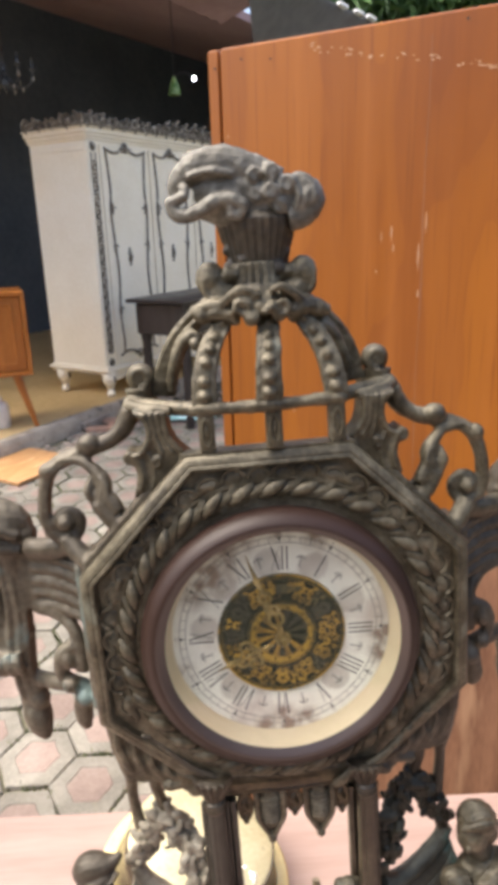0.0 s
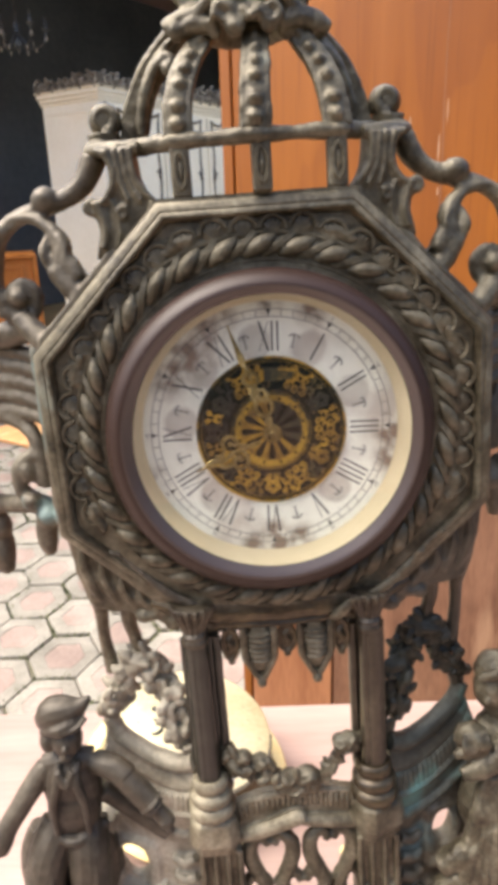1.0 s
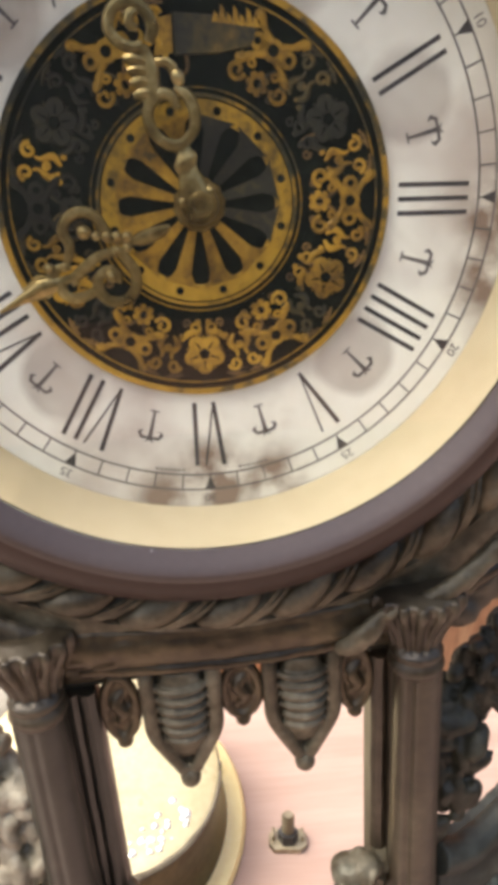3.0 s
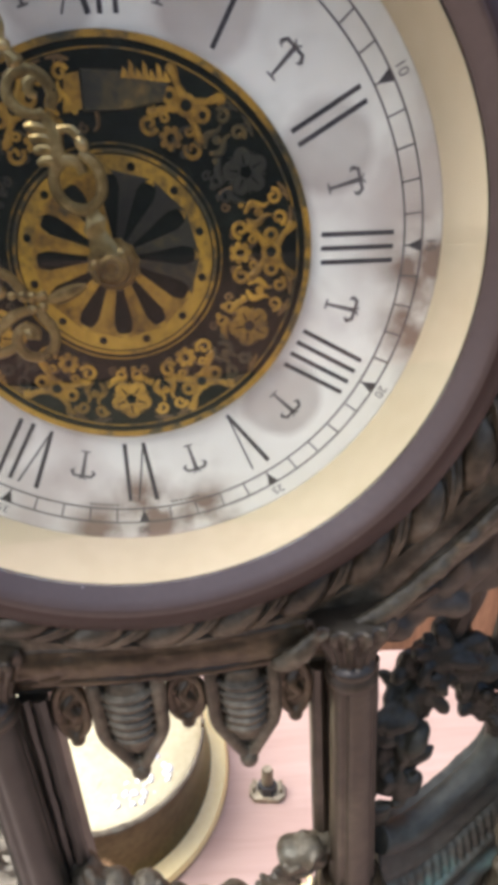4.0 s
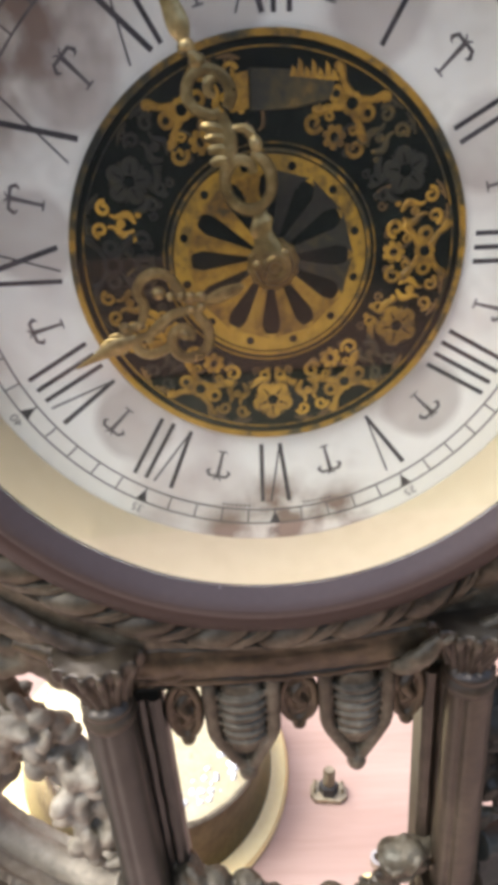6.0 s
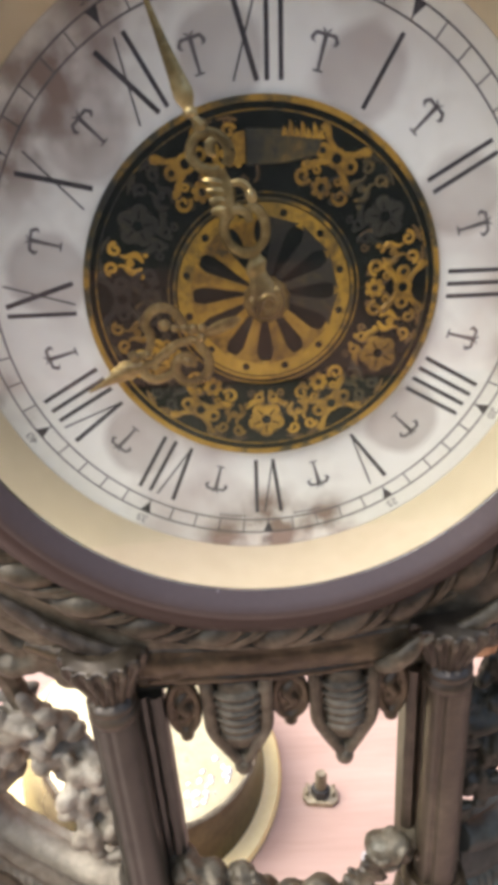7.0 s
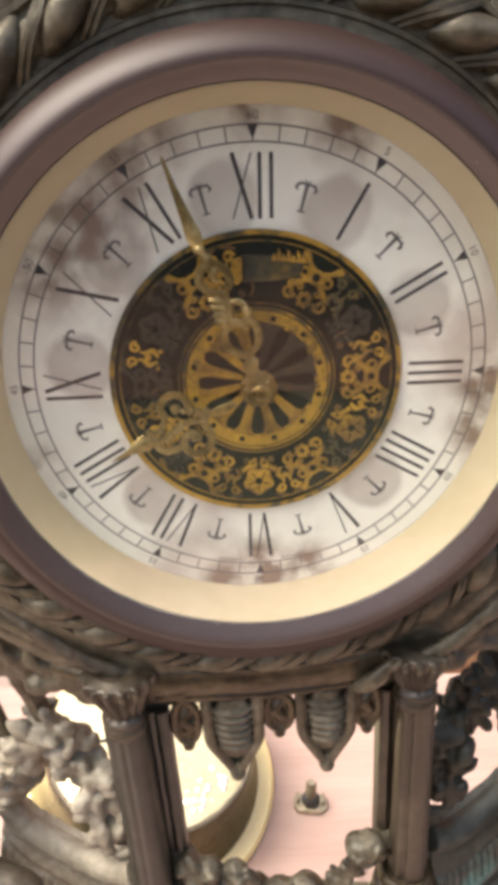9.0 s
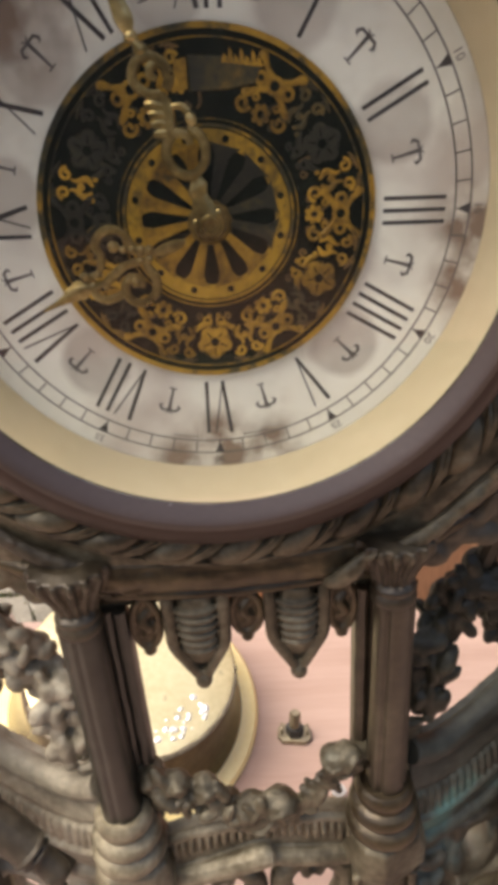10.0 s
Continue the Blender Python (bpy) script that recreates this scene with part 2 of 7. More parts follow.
# same brass, its colour raised to stand for light on the flange
M["flange"] = mat("lit_yellow_brass", [(0.3, (0.84, 0.66, 0.28)), (0.7, (0.92, 0.77, 0.40))], rough=0.38, metal=0.25, scale=30, fine=260, bump=0.08, depth=0.0003)
M["steel"] = mat("worn_steel", [(0.3, (0.32, 0.29, 0.24)), (0.7, (0.62, 0.58, 0.52))], rough=0.35, metal=0.9, scale=90, fine=600, bump=0.15, depth=0.0003)
M["bolt_metal"] = mat("dulled_brassy_steel", [(0.3, (0.20, 0.165, 0.105)), (0.7, (0.46, 0.40, 0.28))], rough=0.38, metal=0.75, scale=90, fine=600, bump=0.15, depth=0.0003)
M["solder"] = mat("bright_solder", [(0.3, (0.72, 0.72, 0.72)), (0.7, (0.90, 0.90, 0.89))], rough=0.3, metal=0.55, scale=90, fine=600, bump=0.3, depth=0.0004, rough_var=0.1)
M["black"] = mat("black_rubber", [(0.3, (0.01, 0.01, 0.01)), (0.7, (0.03, 0.03, 0.03))], rough=0.6, scale=60)
M["table"] = wood("pink_brown_table_wood", (0.312, 0.213, 0.178), (0.412, 0.297, 0.251), grain=(1.2, 13, 13), rough=0.5, scratch=(0.62, 0.47, 0.40), scratch_amount=0.74)
M["orange"] = veneer("orange_varnished_veneer")
M["orange_rough"] = wood("rough_brown_wood", (0.13, 0.055, 0.03), (0.30, 0.145, 0.08), grain=(9, 9, 1.4), rough=0.6, scratch=(0.36, 0.20, 0.115), scratch_amount=0.62, bump=0.3)
M["orange_scuffed"] = wood("scuffed_tan_wood", (0.26, 0.095, 0.040), (0.46, 0.20, 0.09), grain=(7, 7, 1.0), rough=0.55, scratch=(0.20, 0.075, 0.045), scratch_amount=0.62, bump=0.25)
M["ply"] = wood("pale_orange_plywood", (0.40, 0.19, 0.06), (0.62, 0.36, 0.16), grain=(2.5, 16, 16), rough=0.55, scratch=(0.72, 0.50, 0.28), scratch_amount=0.62, bump=0.2)
M["cement"] = mat("grey_worn_cement", [(0.25, (0.22, 0.185, 0.14)), (0.5, (0.36, 0.31, 0.245)), (0.78, (0.50, 0.445, 0.365))], rough=0.9, scale=7, fine=80, bump=0.7, depth=0.004, spots=(0.16, 0.14, 0.115), spot_scale=11, spot_amount=0.58)
M["moss"] = mat("dry_moss", [(0.3, (0.045, 0.06, 0.018)), (0.55, (0.09, 0.105, 0.035)), (0.8, (0.17, 0.165, 0.075))], rough=0.9, scale=9, island=True, per_object=0.3)
M["cab"] = wood("honey_orange_wood", (0.29, 0.092, 0.015), (0.45, 0.160, 0.033), grain=(5, 5, 0.8), rough=0.35)
M["white"] = mat("white_painted_wood", [(0.3, (0.84, 0.76, 0.59)), (0.6, (0.91, 0.84, 0.68)), (0.8, (0.92, 0.86, 0.73))], rough=0.5, scale=2.5, fine=40, bump=0.05, depth=0.001)
# pale spots paint white glints onto the carving
M["carving"] = mat("antiqued_silver_carving", [(0.3, (0.055, 0.043, 0.03)), (0.5, (0.13, 0.105, 0.075)), (0.75, (0.38, 0.33, 0.26))], rough=0.45, metal=0.2, scale=30, fine=120, bump=0.3, spots=(0.72, 0.67, 0.56), spot_scale=38, spot_amount=0.60)
M["dark_wood"] = wood("black_stained_wood", (0.012, 0.009, 0.009), (0.035, 0.027, 0.025), grain=(5, 5, 0.6), rough=0.4)
M["ochre"] = mat("ochre_cement_floor", [(0.3, (0.43, 0.285, 0.115)), (0.55, (0.56, 0.40, 0.185)), (0.8, (0.62, 0.47, 0.25))], rough=0.55, scale=1.6, fine=24, bump=0.1)
M["wall"] = mat("dark_blue_wall", [(0.3, (0.048, 0.060, 0.078)), (0.7, (0.090, 0.108, 0.132))], rough=0.8, scale=1.2, fine=14, bump=0.2)
M["roof"] = mat("rusty_red_roof", [(0.3, (0.36, 0.225, 0.22)), (0.7, (0.50, 0.345, 0.34))], rough=0.7, scale=1.0, fine=12, bump=0.2)
M["sheet"] = mat("grey_roof_sheet", [(0.3, (0.06, 0.055, 0.05)), (0.7, (0.13, 0.12, 0.11))], rough=0.6, scale=1.3, fine=12, bump=0.2)
M["paver"] = mat("grey_concrete_paver", [(0.25, (0.12, 0.109, 0.086)), (0.5, (0.192, 0.175, 0.142)), (0.78, (0.27, 0.248, 0.205))], rough=0.9, scale=11, fine=110, bump=0.6, depth=0.003, per_object=0.13,
                 spots=(0.15, 0.135, 0.10), spot_scale=13, spot_amount=0.63)
M["paver_red"] = mat("red_concrete_inlay", [(0.25, (0.155, 0.112, 0.090)), (0.5, (0.22, 0.162, 0.134)), (0.78, (0.28, 0.225, 0.188))], rough=0.9, scale=11, fine=110, bump=0.6, depth=0.003, per_object=0.15)
M["ground"] = mat("mossy_sand", [(0.3, (0.055, 0.056, 0.028)), (0.5, (0.105, 0.098, 0.06)), (0.75, (0.19, 0.165, 0.12))], rough=0.95, scale=3.5, fine=60, bump=0.8, depth=0.004)
M["rubble"] = mat("broken_cement", [(0.3, (0.20, 0.16, 0.125)), (0.7, (0.42, 0.36, 0.30))], rough=0.9, scale=8, fine=60, bump=0.5, depth=0.003, island=True, per_object=0.25)
M["slipper"] = mat("tan_rubber_slipper", [(0.3, (0.38, 0.22, 0.15)), (0.7, (0.52, 0.33, 0.24))], rough=0.7, scale=20)
M["bag"] = mat("turquoise_plastic", [(0.3, (0.25, 0.62, 0.60)), (0.55, (0.5, 0.78, 0.76)), (0.75, (0.8, 0.86, 0.85))], rough=0.35, scale=18)
M["leaf"] = mat("bamboo_leaf", [(0.3, (0.035, 0.08, 0.022)), (0.55, (0.075, 0.15, 0.04)), (0.8, (0.15, 0.24, 0.075))], rough=0.5, scale=30, island=True, per_object=0.35)
M["culm"] = mat("bamboo_culm", [(0.3, (0.09, 0.13, 0.04)), (0.7, (0.17, 0.2, 0.07))], rough=0.5, scale=9)
# pale unseen walls, added to bounce light
M["plaster"] = mat("bounce_wall_plaster", [(0.3, (0.72, 0.67, 0.58)), (0.7, (0.83, 0.785, 0.705))], rough=0.85, scale=1.5, fine=20, bump=0.2)
# added low warm wall, there to tint the glass with a reflection
M["warm_reflector"] = mat("warm_reflection_wall", [(0.3, (0.48, 0.25, 0.16)), (0.7, (0.60, 0.36, 0.25))], rough=0.85, scale=1.5, fine=20, bump=0.2)
# added dark walls that keep reflections and the clock's right side dim
M["dark_reflector"] = mat("dark_reflection_wall", [(0.3, (0.03, 0.028, 0.026)), (0.7, (0.055, 0.05, 0.046))], rough=0.85, scale=1.5, fine=20, bump=0.2)
M["trim"] = mat("white_trim", [(0.3, (0.62, 0.62, 0.6)), (0.7, (0.8, 0.8, 0.78))], rough=0.6, scale=6)
M["soft_white"] = mat("milky_plastic", [(0.3, (0.55, 0.52, 0.48)), (0.7, (0.75, 0.72, 0.68))], rough=0.4, scale=12)

# warm colour thinning unevenly into dark, higher up an unseen wall added for reflections in the glass
_n, _l = M["warm_reflector"].node_tree.nodes, M["warm_reflector"].node_tree.links
_tc, _sep, _nz, _mr, _mx = _n.new("ShaderNodeTexCoord"), _n.new("ShaderNodeSeparateXYZ"), _n.new("ShaderNodeTexNoise"), _n.new("ShaderNodeMapRange"), _n.new("ShaderNodeMix")
_ad = _n.new("ShaderNodeMath")
_ad.operation = "MULTIPLY_ADD"
_ad.inputs[1].default_value = 1.3
_nz.inputs["Scale"].default_value, _nz.inputs["Detail"].default_value = 1.4, 5
_l.new(_tc.outputs["Object"], _sep.inputs[0])
_l.new(_tc.outputs["Object"], _nz.inputs["Vector"])
_l.new(_nz.outputs["Fac"], _ad.inputs[0])
_l.new(_sep.outputs[2], _ad.inputs[2])
_mr.inputs["From Min"].default_value, _mr.inputs["From Max"].default_value = 0.42, 1.05
_l.new(_ad.outputs[0], _mr.inputs[0])
_mx.data_type = "RGBA"
_b = _n["Principled BSDF"].inputs["Base Color"]
_l.new(_b.links[0].from_socket, _mx.inputs[6])
_mx.inputs[7].default_value = (0.042, 0.038, 0.035, 1)
_l.new(_mr.outputs[0], _mx.inputs[0])
_l.new(_mx.outputs[2], _b)

# clear glass pane
g = bpy.data.materials.new("clear_glass")
g.use_nodes = True
_p = g.node_tree.nodes["Principled BSDF"]
_p.inputs["Base Color"].default_value = (1, 1, 1, 1)
_p.inputs["Roughness"].default_value = 0.02
_p.inputs["Transmission Weight"].default_value = 1.0
_p.inputs["IOR"].default_value = 1.5
M["glass"] = g


def dial_material():
    """Silvered paper with seven faint round clouds and brownish foxing."""
    m = mat("silvered_dial_paper", [(0.3, (0.73, 0.73, 0.63)), (0.5, (0.83, 0.835, 0.735)), (0.75, (0.87, 0.875, 0.785))], rough=0.5, metal=0.0, scale=26, fine=500, bump=0.03, depth=0.0002)
    nt = m.node_tree
    n, l = nt.nodes, nt.links
    p = n["Principled BSDF"]
    base = p.inputs["Base Color"].links[0].from_socket
    tc = n.new("ShaderNodeTexCoord")
    sep = n.new("ShaderNodeSeparateXYZ")
    l.new(tc.outputs["Object"], sep.inputs[0])

    def op(kind, a, b=None, c=None):
        o = n.new("ShaderNodeMath")
        o.operation = kind
        for i, v in enumerate((a, b, c)):
            if v is None:
                continue
            if isinstance(v, (int, float)):
                o.inputs[i].default_value = v
            else:
                l.new(v, o.inputs[i])
        return o.outputs[0]

    x, z = sep.outputs[0], sep.outputs[2]
    wob = n.new("ShaderNodeTexNoise")
    wob.inputs["Scale"].default_value, wob.inputs["Detail"].default_value = 90, 3
    l.new(tc.outputs["Object"], wob.inputs["Vector"])
    near = None
    # round clouds: hour angle, radius
    for deg, r0 in ((26, 0.0385), (66, 0.0385), (134, 0.0385), (221, 0.0380), (277, 0.0385), (313, 0.0395), (351, 0.0385)):
        cx, cz = op("SUBTRACT", x, r0 * math.sin(radians(deg))), op("SUBTRACT", z, r0 * math.cos(radians(deg)))
        dd = op("SQRT", op("ADD", op("MULTIPLY", cx, cx), op("MULTIPLY", cz, cz)))
        near = dd if near is None else op("MINIMUM", near, dd)
    disc = n.new("ShaderNodeMapRange")
    disc.inputs["From Min"].default_value, disc.inputs["From Max"].default_value = 0.0082, 0.0064
    l.new(op("MULTIPLY_ADD", wob.outputs["Fac"], 0.003, op("SUBTRACT", near, 0.0015)), disc.inputs[0])
    cloud = n.new("ShaderNodeTexNoise")
    cloud.inputs["Scale"].default_value, cloud.inputs["Detail"].default_value = 55, 4
    l.new(tc.outputs["Object"], cloud.inputs["Vector"])
    fac = op("MULTIPLY", disc.outputs[0], op("MULTIPLY", cloud.outputs["Fac"], 1.1))
    mx = n.new("ShaderNodeMix")
    mx.data_type = "RGBA"
    l.new(fac, mx.inputs[0])
    l.new(base, mx.inputs[6])
    mx.inputs[7].default_value = (0.40, 0.36, 0.305, 1)
    fox = n.new("ShaderNodeTexNoise")
    fox.inputs["Scale"].default_value, fox.inputs["Detail"].default_value = 33, 6
    l.new(tc.outputs["Object"], fox.inputs["Vector"])
    fr = n.new("ShaderNodeMapRange")
    fr.inputs["From Min"].default_value, fr.inputs["From Max"].default_value, fr.inputs["To Max"].default_value = 0.50, 0.68, 0.6
    l.new(fox.outputs["Fac"], fr.inputs[0])
    mx2 = n.new("ShaderNodeMix")
    mx2.data_type = "RGBA"
    l.new(fr.outputs[0], mx2.inputs[0])
    l.new(mx.outputs[2], mx2.inputs[6])
    mx2.inputs[7].default_value = (0.34, 0.26, 0.22, 1)
    col = mx2.outputs[2]
    crisp = n.new("ShaderNodeTexNoise")
    crisp.inputs["Scale"].default_value, crisp.inputs["Detail"].default_value = 130, 7
    l.new(tc.outputs["Object"], crisp.inputs["Vector"])
    edge = n.new("ShaderNodeMapRange")
    edge.inputs["From Min"].default_value, edge.inputs["From Max"].default_value, edge.inputs["To Min"].default_value = 0.38, 0.60, 0.15
    l.new(crisp.outputs["Fac"], edge.inputs[0])
    # old brown damp stains, with an upper-left reflection painted in at 303-335: hour angle, radius, size, strength
    for deg, r0, size, amount in ((180, 0.050, 0.012, 1.5), (166, 0.052, 0.010, 1.1), (190, 0.054, 0.008, 1.0), (92, 0.0525, 0.011, 1.3), (105, 0.0535, 0.010, 1.1), (303, 0.051, 0.017, 0.95), (318, 0.047, 0.018, 0.9), (335, 0.053, 0.013, 0.95), (20, 0.054, 0.011, 0.9), (0, 0.055, 0.009, 0.9), (250, 0.054, 0.010, 0.6)):
        qx, qz = r0 * math.sin(radians(deg)), r0 * math.cos(radians(deg))
        ex, ez = op("SUBTRACT", x, qx), op("SUBTRACT", z, qz)
        dd = op("SQRT", op("ADD", op("MULTIPLY", ex, ex), op("MULTIPLY", ez, ez)))
        sm = n.new("ShaderNodeMapRange")
        sm.interpolation_type = "SMOOTHSTEP"
        sm.inputs["From Min"].default_value, sm.inputs["From Max"].default_value = size * 0.15, size
        sm.inputs["To Min"].default_value, sm.inputs["To Max"].default_value = amount * 1.5, 0.0
        l.new(dd, sm.inputs[0])
        k = n.new("ShaderNodeMix")
        k.data_type = "RGBA"
        l.new(op("MULTIPLY", op("MULTIPLY", sm.outputs[0], 0.72), edge.outputs[0]), k.inputs[0])
        l.new(col, k.inputs[6])
        k.inputs[7].default_value = (0.24, 0.175, 0.13, 1)
        col = k.outputs[2]
    l.new(col, p.inputs["Base Color"])
    return m


M["dial"] = dial_material()

# ---- mesh tools ----


def quad(bm, a, b, c, d):
    try:
        return bm.faces.new((a, b, c, d))
    except ValueError:
        return None


def rings(bm, loops, closed=True, cap=True):
    """Joins loops of points with quads. Returns the rows of vertices."""
    rows = [[bm.verts.new(p) for p in loop] for loop in loops]
    n = len(rows[0])
    for r0, r1 in zip(rows, rows[1:]):
        for i in range(n if closed else n - 1):
            quad(bm, r0[i], r0[(i + 1) % n], r1[(i + 1) % n], r1[i])
    if cap:
        bm.faces.new(rows[0][::-1])
        bm.faces.new(rows[-1])
    return rows


def smooth_path(pts, n=6):
    """Catmull-Rom points through pts; each point may carry further numbers (radii)."""
    p = [np.array(q, float) for q in pts]
    p = [2 * p[0] - p[1]] + p + [2 * p[-1] - p[-2]]
    out = []
    for i in range(1, len(p) - 2):
        for k in range(n):
            t = k / n
            a, b, c, d = p[i - 1:i + 3]
            out.append(0.5 * (2 * b + (c - a) * t + (2 * a - 5 * b + 4 * c - d) * t * t + (3 * b - a - 3 * c + d) * t ** 3))
    out.append(p[-2])
    return out


def tube(bm, pts, seg=10, n=6, flat=1.0, up=(0, 1, 0)):
    """A tapered tube along points (x, y, z, r). flat: its size along up relative to r."""
    path = smooth_path(pts, n) if n > 1 else [np.array(q, float) for q in pts]
    loops = []
    upv = np.array(up, float)
    for i, q in enumerate(path):
        t = path[min(i + 1, len(path) - 1)][:3] - path[max(i - 1, 0)][:3]
        t = t / (np.linalg.norm(t) + 1e-12)
        a = np.cross(t, upv)
        if np.linalg.norm(a) < 0.05:
            a = np.cross(t, (1, 0, 0.01))
        a /= np.linalg.norm(a)
        b = np.cross(a, t)
        r = max(q[3], 1e-5)
        loops.append([tuple(q[:3] + r * (math.cos(2 * math.pi * k / seg) * a + flat * math.sin(2 * math.pi * k / seg) * b)) for k in range(seg)])
    rings(bm, loops)


def ball(bm, c, r, seg=12, rows=8, m=None):
    """An ellipsoid with radii r, turned by m."""
    r = (r, r, r) if isinstance(r, (int, float)) else r
    m = m or Matrix()
    c = Vector(c)
    top = bm.verts.new(c + m @ Vector((0, 0, r[2])))
    bot = bm.verts.new(c + m @ Vector((0, 0, -r[2])))
    grid = []
    for i in range(1, rows):
        th = math.pi * i / rows
        grid.append([bm.verts.new(c + m @ Vector((r[0] * math.sin(th) * math.cos(2 * math.pi * k / seg), r[1] * math.sin(th) * math.sin(2 * math.pi * k / seg), r[2] * math.cos(th)))) for k in range(seg)])
    for k in range(seg):
        j = (k + 1) % seg
        bm.faces.new((top, grid[0][k], grid[0][j]))
        bm.faces.new((bot, grid[-1][j], grid[-1][k]))
        for a, b in zip(grid, grid[1:]):
            quad(bm, a[k], b[k], b[j], a[j])


def lathe(bm, prof, seg=32, c=(0, 0, 0), axis="z", flutes=0, depth=0.0, cap=True, band=None):
    """Turns a profile of (r, h) round an axis. flutes: grooves round it, within the heights band."""
    loops = []
    for r, h in prof:
        loop = []
        for k in range(seg):
            a = 2 * math.pi * k / seg
            rr = r
            if flutes and (band is None or band[0] <= h <= band[1]):
                rr = r - depth * (0.5 + 0.5 * math.cos(flutes * a))
            x, y = rr * math.cos(a), rr * math.sin(a)
            loop.append((c[0] + x, c[1] + y, c[2] + h) if axis == "z" else (c[0] + x, c[1] + h, c[2] - y))
        loops.append(loop)
    rings(bm, loops, cap=cap)


def prism(bm, poly, y0, y1, bevel=0.0):
    """A plate with outline poly of (x, z), from y0 (front) to y1, with its front edge bevelled."""
    cx = sum(p[0] for p in poly) / len(poly)
    cz = sum(p[1] for p in poly) / len(poly)
    loops = []
    if bevel:
        big = max(math.hypot(p[0] - cx, p[1] - cz) for p in poly)
        s = 1 - bevel / big
        loops.append([(cx + (x - cx) * s, y0, cz + (z - cz) * s) for x, z in poly])
        loops.append([(x, y0 + bevel, z) for x, z in poly])
    else:
        loops.append([(x, y0, z) for x, z in poly])
    loops.append([(x, y1, z) for x, z in poly])
    rings(bm, loops)


def box(bm, c, s, bevel=0.0, m=None):
    """A box with centre c and size s, its edges bevelled."""
    m = m or Matrix()
    hx, hy, hz = (v / 2 for v in s)
    b = min(bevel, hx * 0.9, hy * 0.9, hz * 0.9)
    loops = []
    for z, i in ((-hz, b), (-hz + b, 0), (hz - b, 0), (hz, b)) if b else ((-hz, 0), (hz, 0)):
        x, y = hx - i, hy - i
        k = b * 0.7
        if b:
            pts = [(-x + k, -y), (x - k, -y), (x, -y + k), (x, y - k), (x - k, y), (-x + k, y), (-x, y - k), (-x, -y + k)]
        else:
            pts = [(-x, -y), (x, -y), (x, y), (-x, y)]
        loops.append([tuple(Vector(c) + m @ Vector((px, py, z))) for px, py in pts])
    rings(bm, loops)


def frame_loft(bm, outline, prof, close=True):
    """Sweeps a profile of (inset, y) round a convex outline of (x, z) with mitred corners."""
    n = len(outline)
    o = [np.array(p, float) for p in outline]
    area = sum(o[i][0] * o[(i + 1) % n][1] - o[(i + 1) % n][0] * o[i][1] for i in range(n))
    sgn = 1 if area > 0 else -1

    def inset(d):
        pts = []
        for i in range(n):
            a, b, c = o[i - 1], o[i], o[(i + 1) % n]
            e0, e1 = (b - a) / np.linalg.norm(b - a), (c - b) / np.linalg.norm(c - b)
            n0, n1 = sgn * np.array((-e0[1], e0[0])), sgn * np.array((-e1[1], e1[0]))
            k = n0 + n1
            pts.append(b + d * k / (k @ n0))
        return pts

    loops = [[(p[0], y, p[1]) for p in inset(d)] for d, y in prof]
    rows = [[bm.verts.new(p) for p in loop] for loop in loops]
    pairs = list(zip(rows, rows[1:])) + ([(rows[-1], rows[0])] if close else [])
    for r0, r1 in pairs:
        for i in range(n):
            quad(bm, r0[i], r0[(i + 1) % n], r1[(i + 1) % n], r1[i])


def spiral(c, r0, r1, a0, turns, rad0, rad1, y=0.0, n=14):
    """Points (x, y, z, r) of a scroll round c = (x, z), from radius r0 at the angle a0 (degrees) inwards to r1."""
    out = []
    for i in range(n + 1):
        t = i / n
        a = radians(a0) + turns * 2 * math.pi * t
        r = r0 + (r1 - r0) * t
        out.append((c[0] + r * math.cos(a), y, c[1] + r * math.sin(a), rad0 + (rad1 - rad0) * t))
    return out


def mesh_of(name, bm, material, sharp=38):
    bmesh.ops.recalc_face_normals(bm, faces=bm.faces)
    me = bpy.data.meshes.new(name)
    bm.to_mesh(me)
    bm.free()
    for q in material if isinstance(material, (list, tuple)) else [material]:
        me.materials.append(q)
    me.shade_smooth()
    me.set_sharp_from_angle(angle=radians(sharp))
    return me


CAST = bpy.data.textures.new("cast_skin", "CLOUDS")
CAST.noise_scale, CAST.noise_depth = 0.006, 3


def part(name, bm, material, parent, label="", fuse=0.0, smooth=2, sharp=38, rough=0.0):
    """One mesh object under a thing or a part. fuse: voxel size by which its lumps are cast into one body."""
    ob = new(name, mesh_of(name, bm, material, 180 if fuse else sharp))
    ob.parent = parent
    if label:
        tagged(ob, label)
    if fuse:
        r = ob.modifiers.new("cast", "REMESH")
        r.mode, r.voxel_size, r.use_smooth_shade = "VOXEL", fuse, True
        s = ob.modifiers.new("soften", "SMOOTH")
        s.factor, s.iterations = 0.5, smooth
        if rough:
            d = ob.modifiers.new("cast_skin", "DISPLACE")
            d.texture, d.strength, d.mid_level, d.texture_coords = CAST, rough, 0.5, "LOCAL"
    return ob


def thing(name, m, label, category, group="", kind=""):
    e = new(name)
    e.empty_display_size = 0.02
    e.matrix_world = m
    return tagged(e, label, category, group, kind)


def single(name, bm, material, label, category="", kind="", group="", m=None, sharp=38):
    ob = new(name, mesh_of(name, bm, material, sharp))
    if m is not None:
        ob.matrix_world = m
    return tagged(ob, label, category, group, kind)


BM = bmesh.new

# ---- the yard and the shed ----
TABLE_Z = 0.755
U, N = Vector((0.574, 0.819, 0)), Vector((-0.819, 0.574, 0))   # along the shed's front, and into it
STEP_O = Vector((-0.874, 4.122, 0))
FLOOR_Z = 0.10


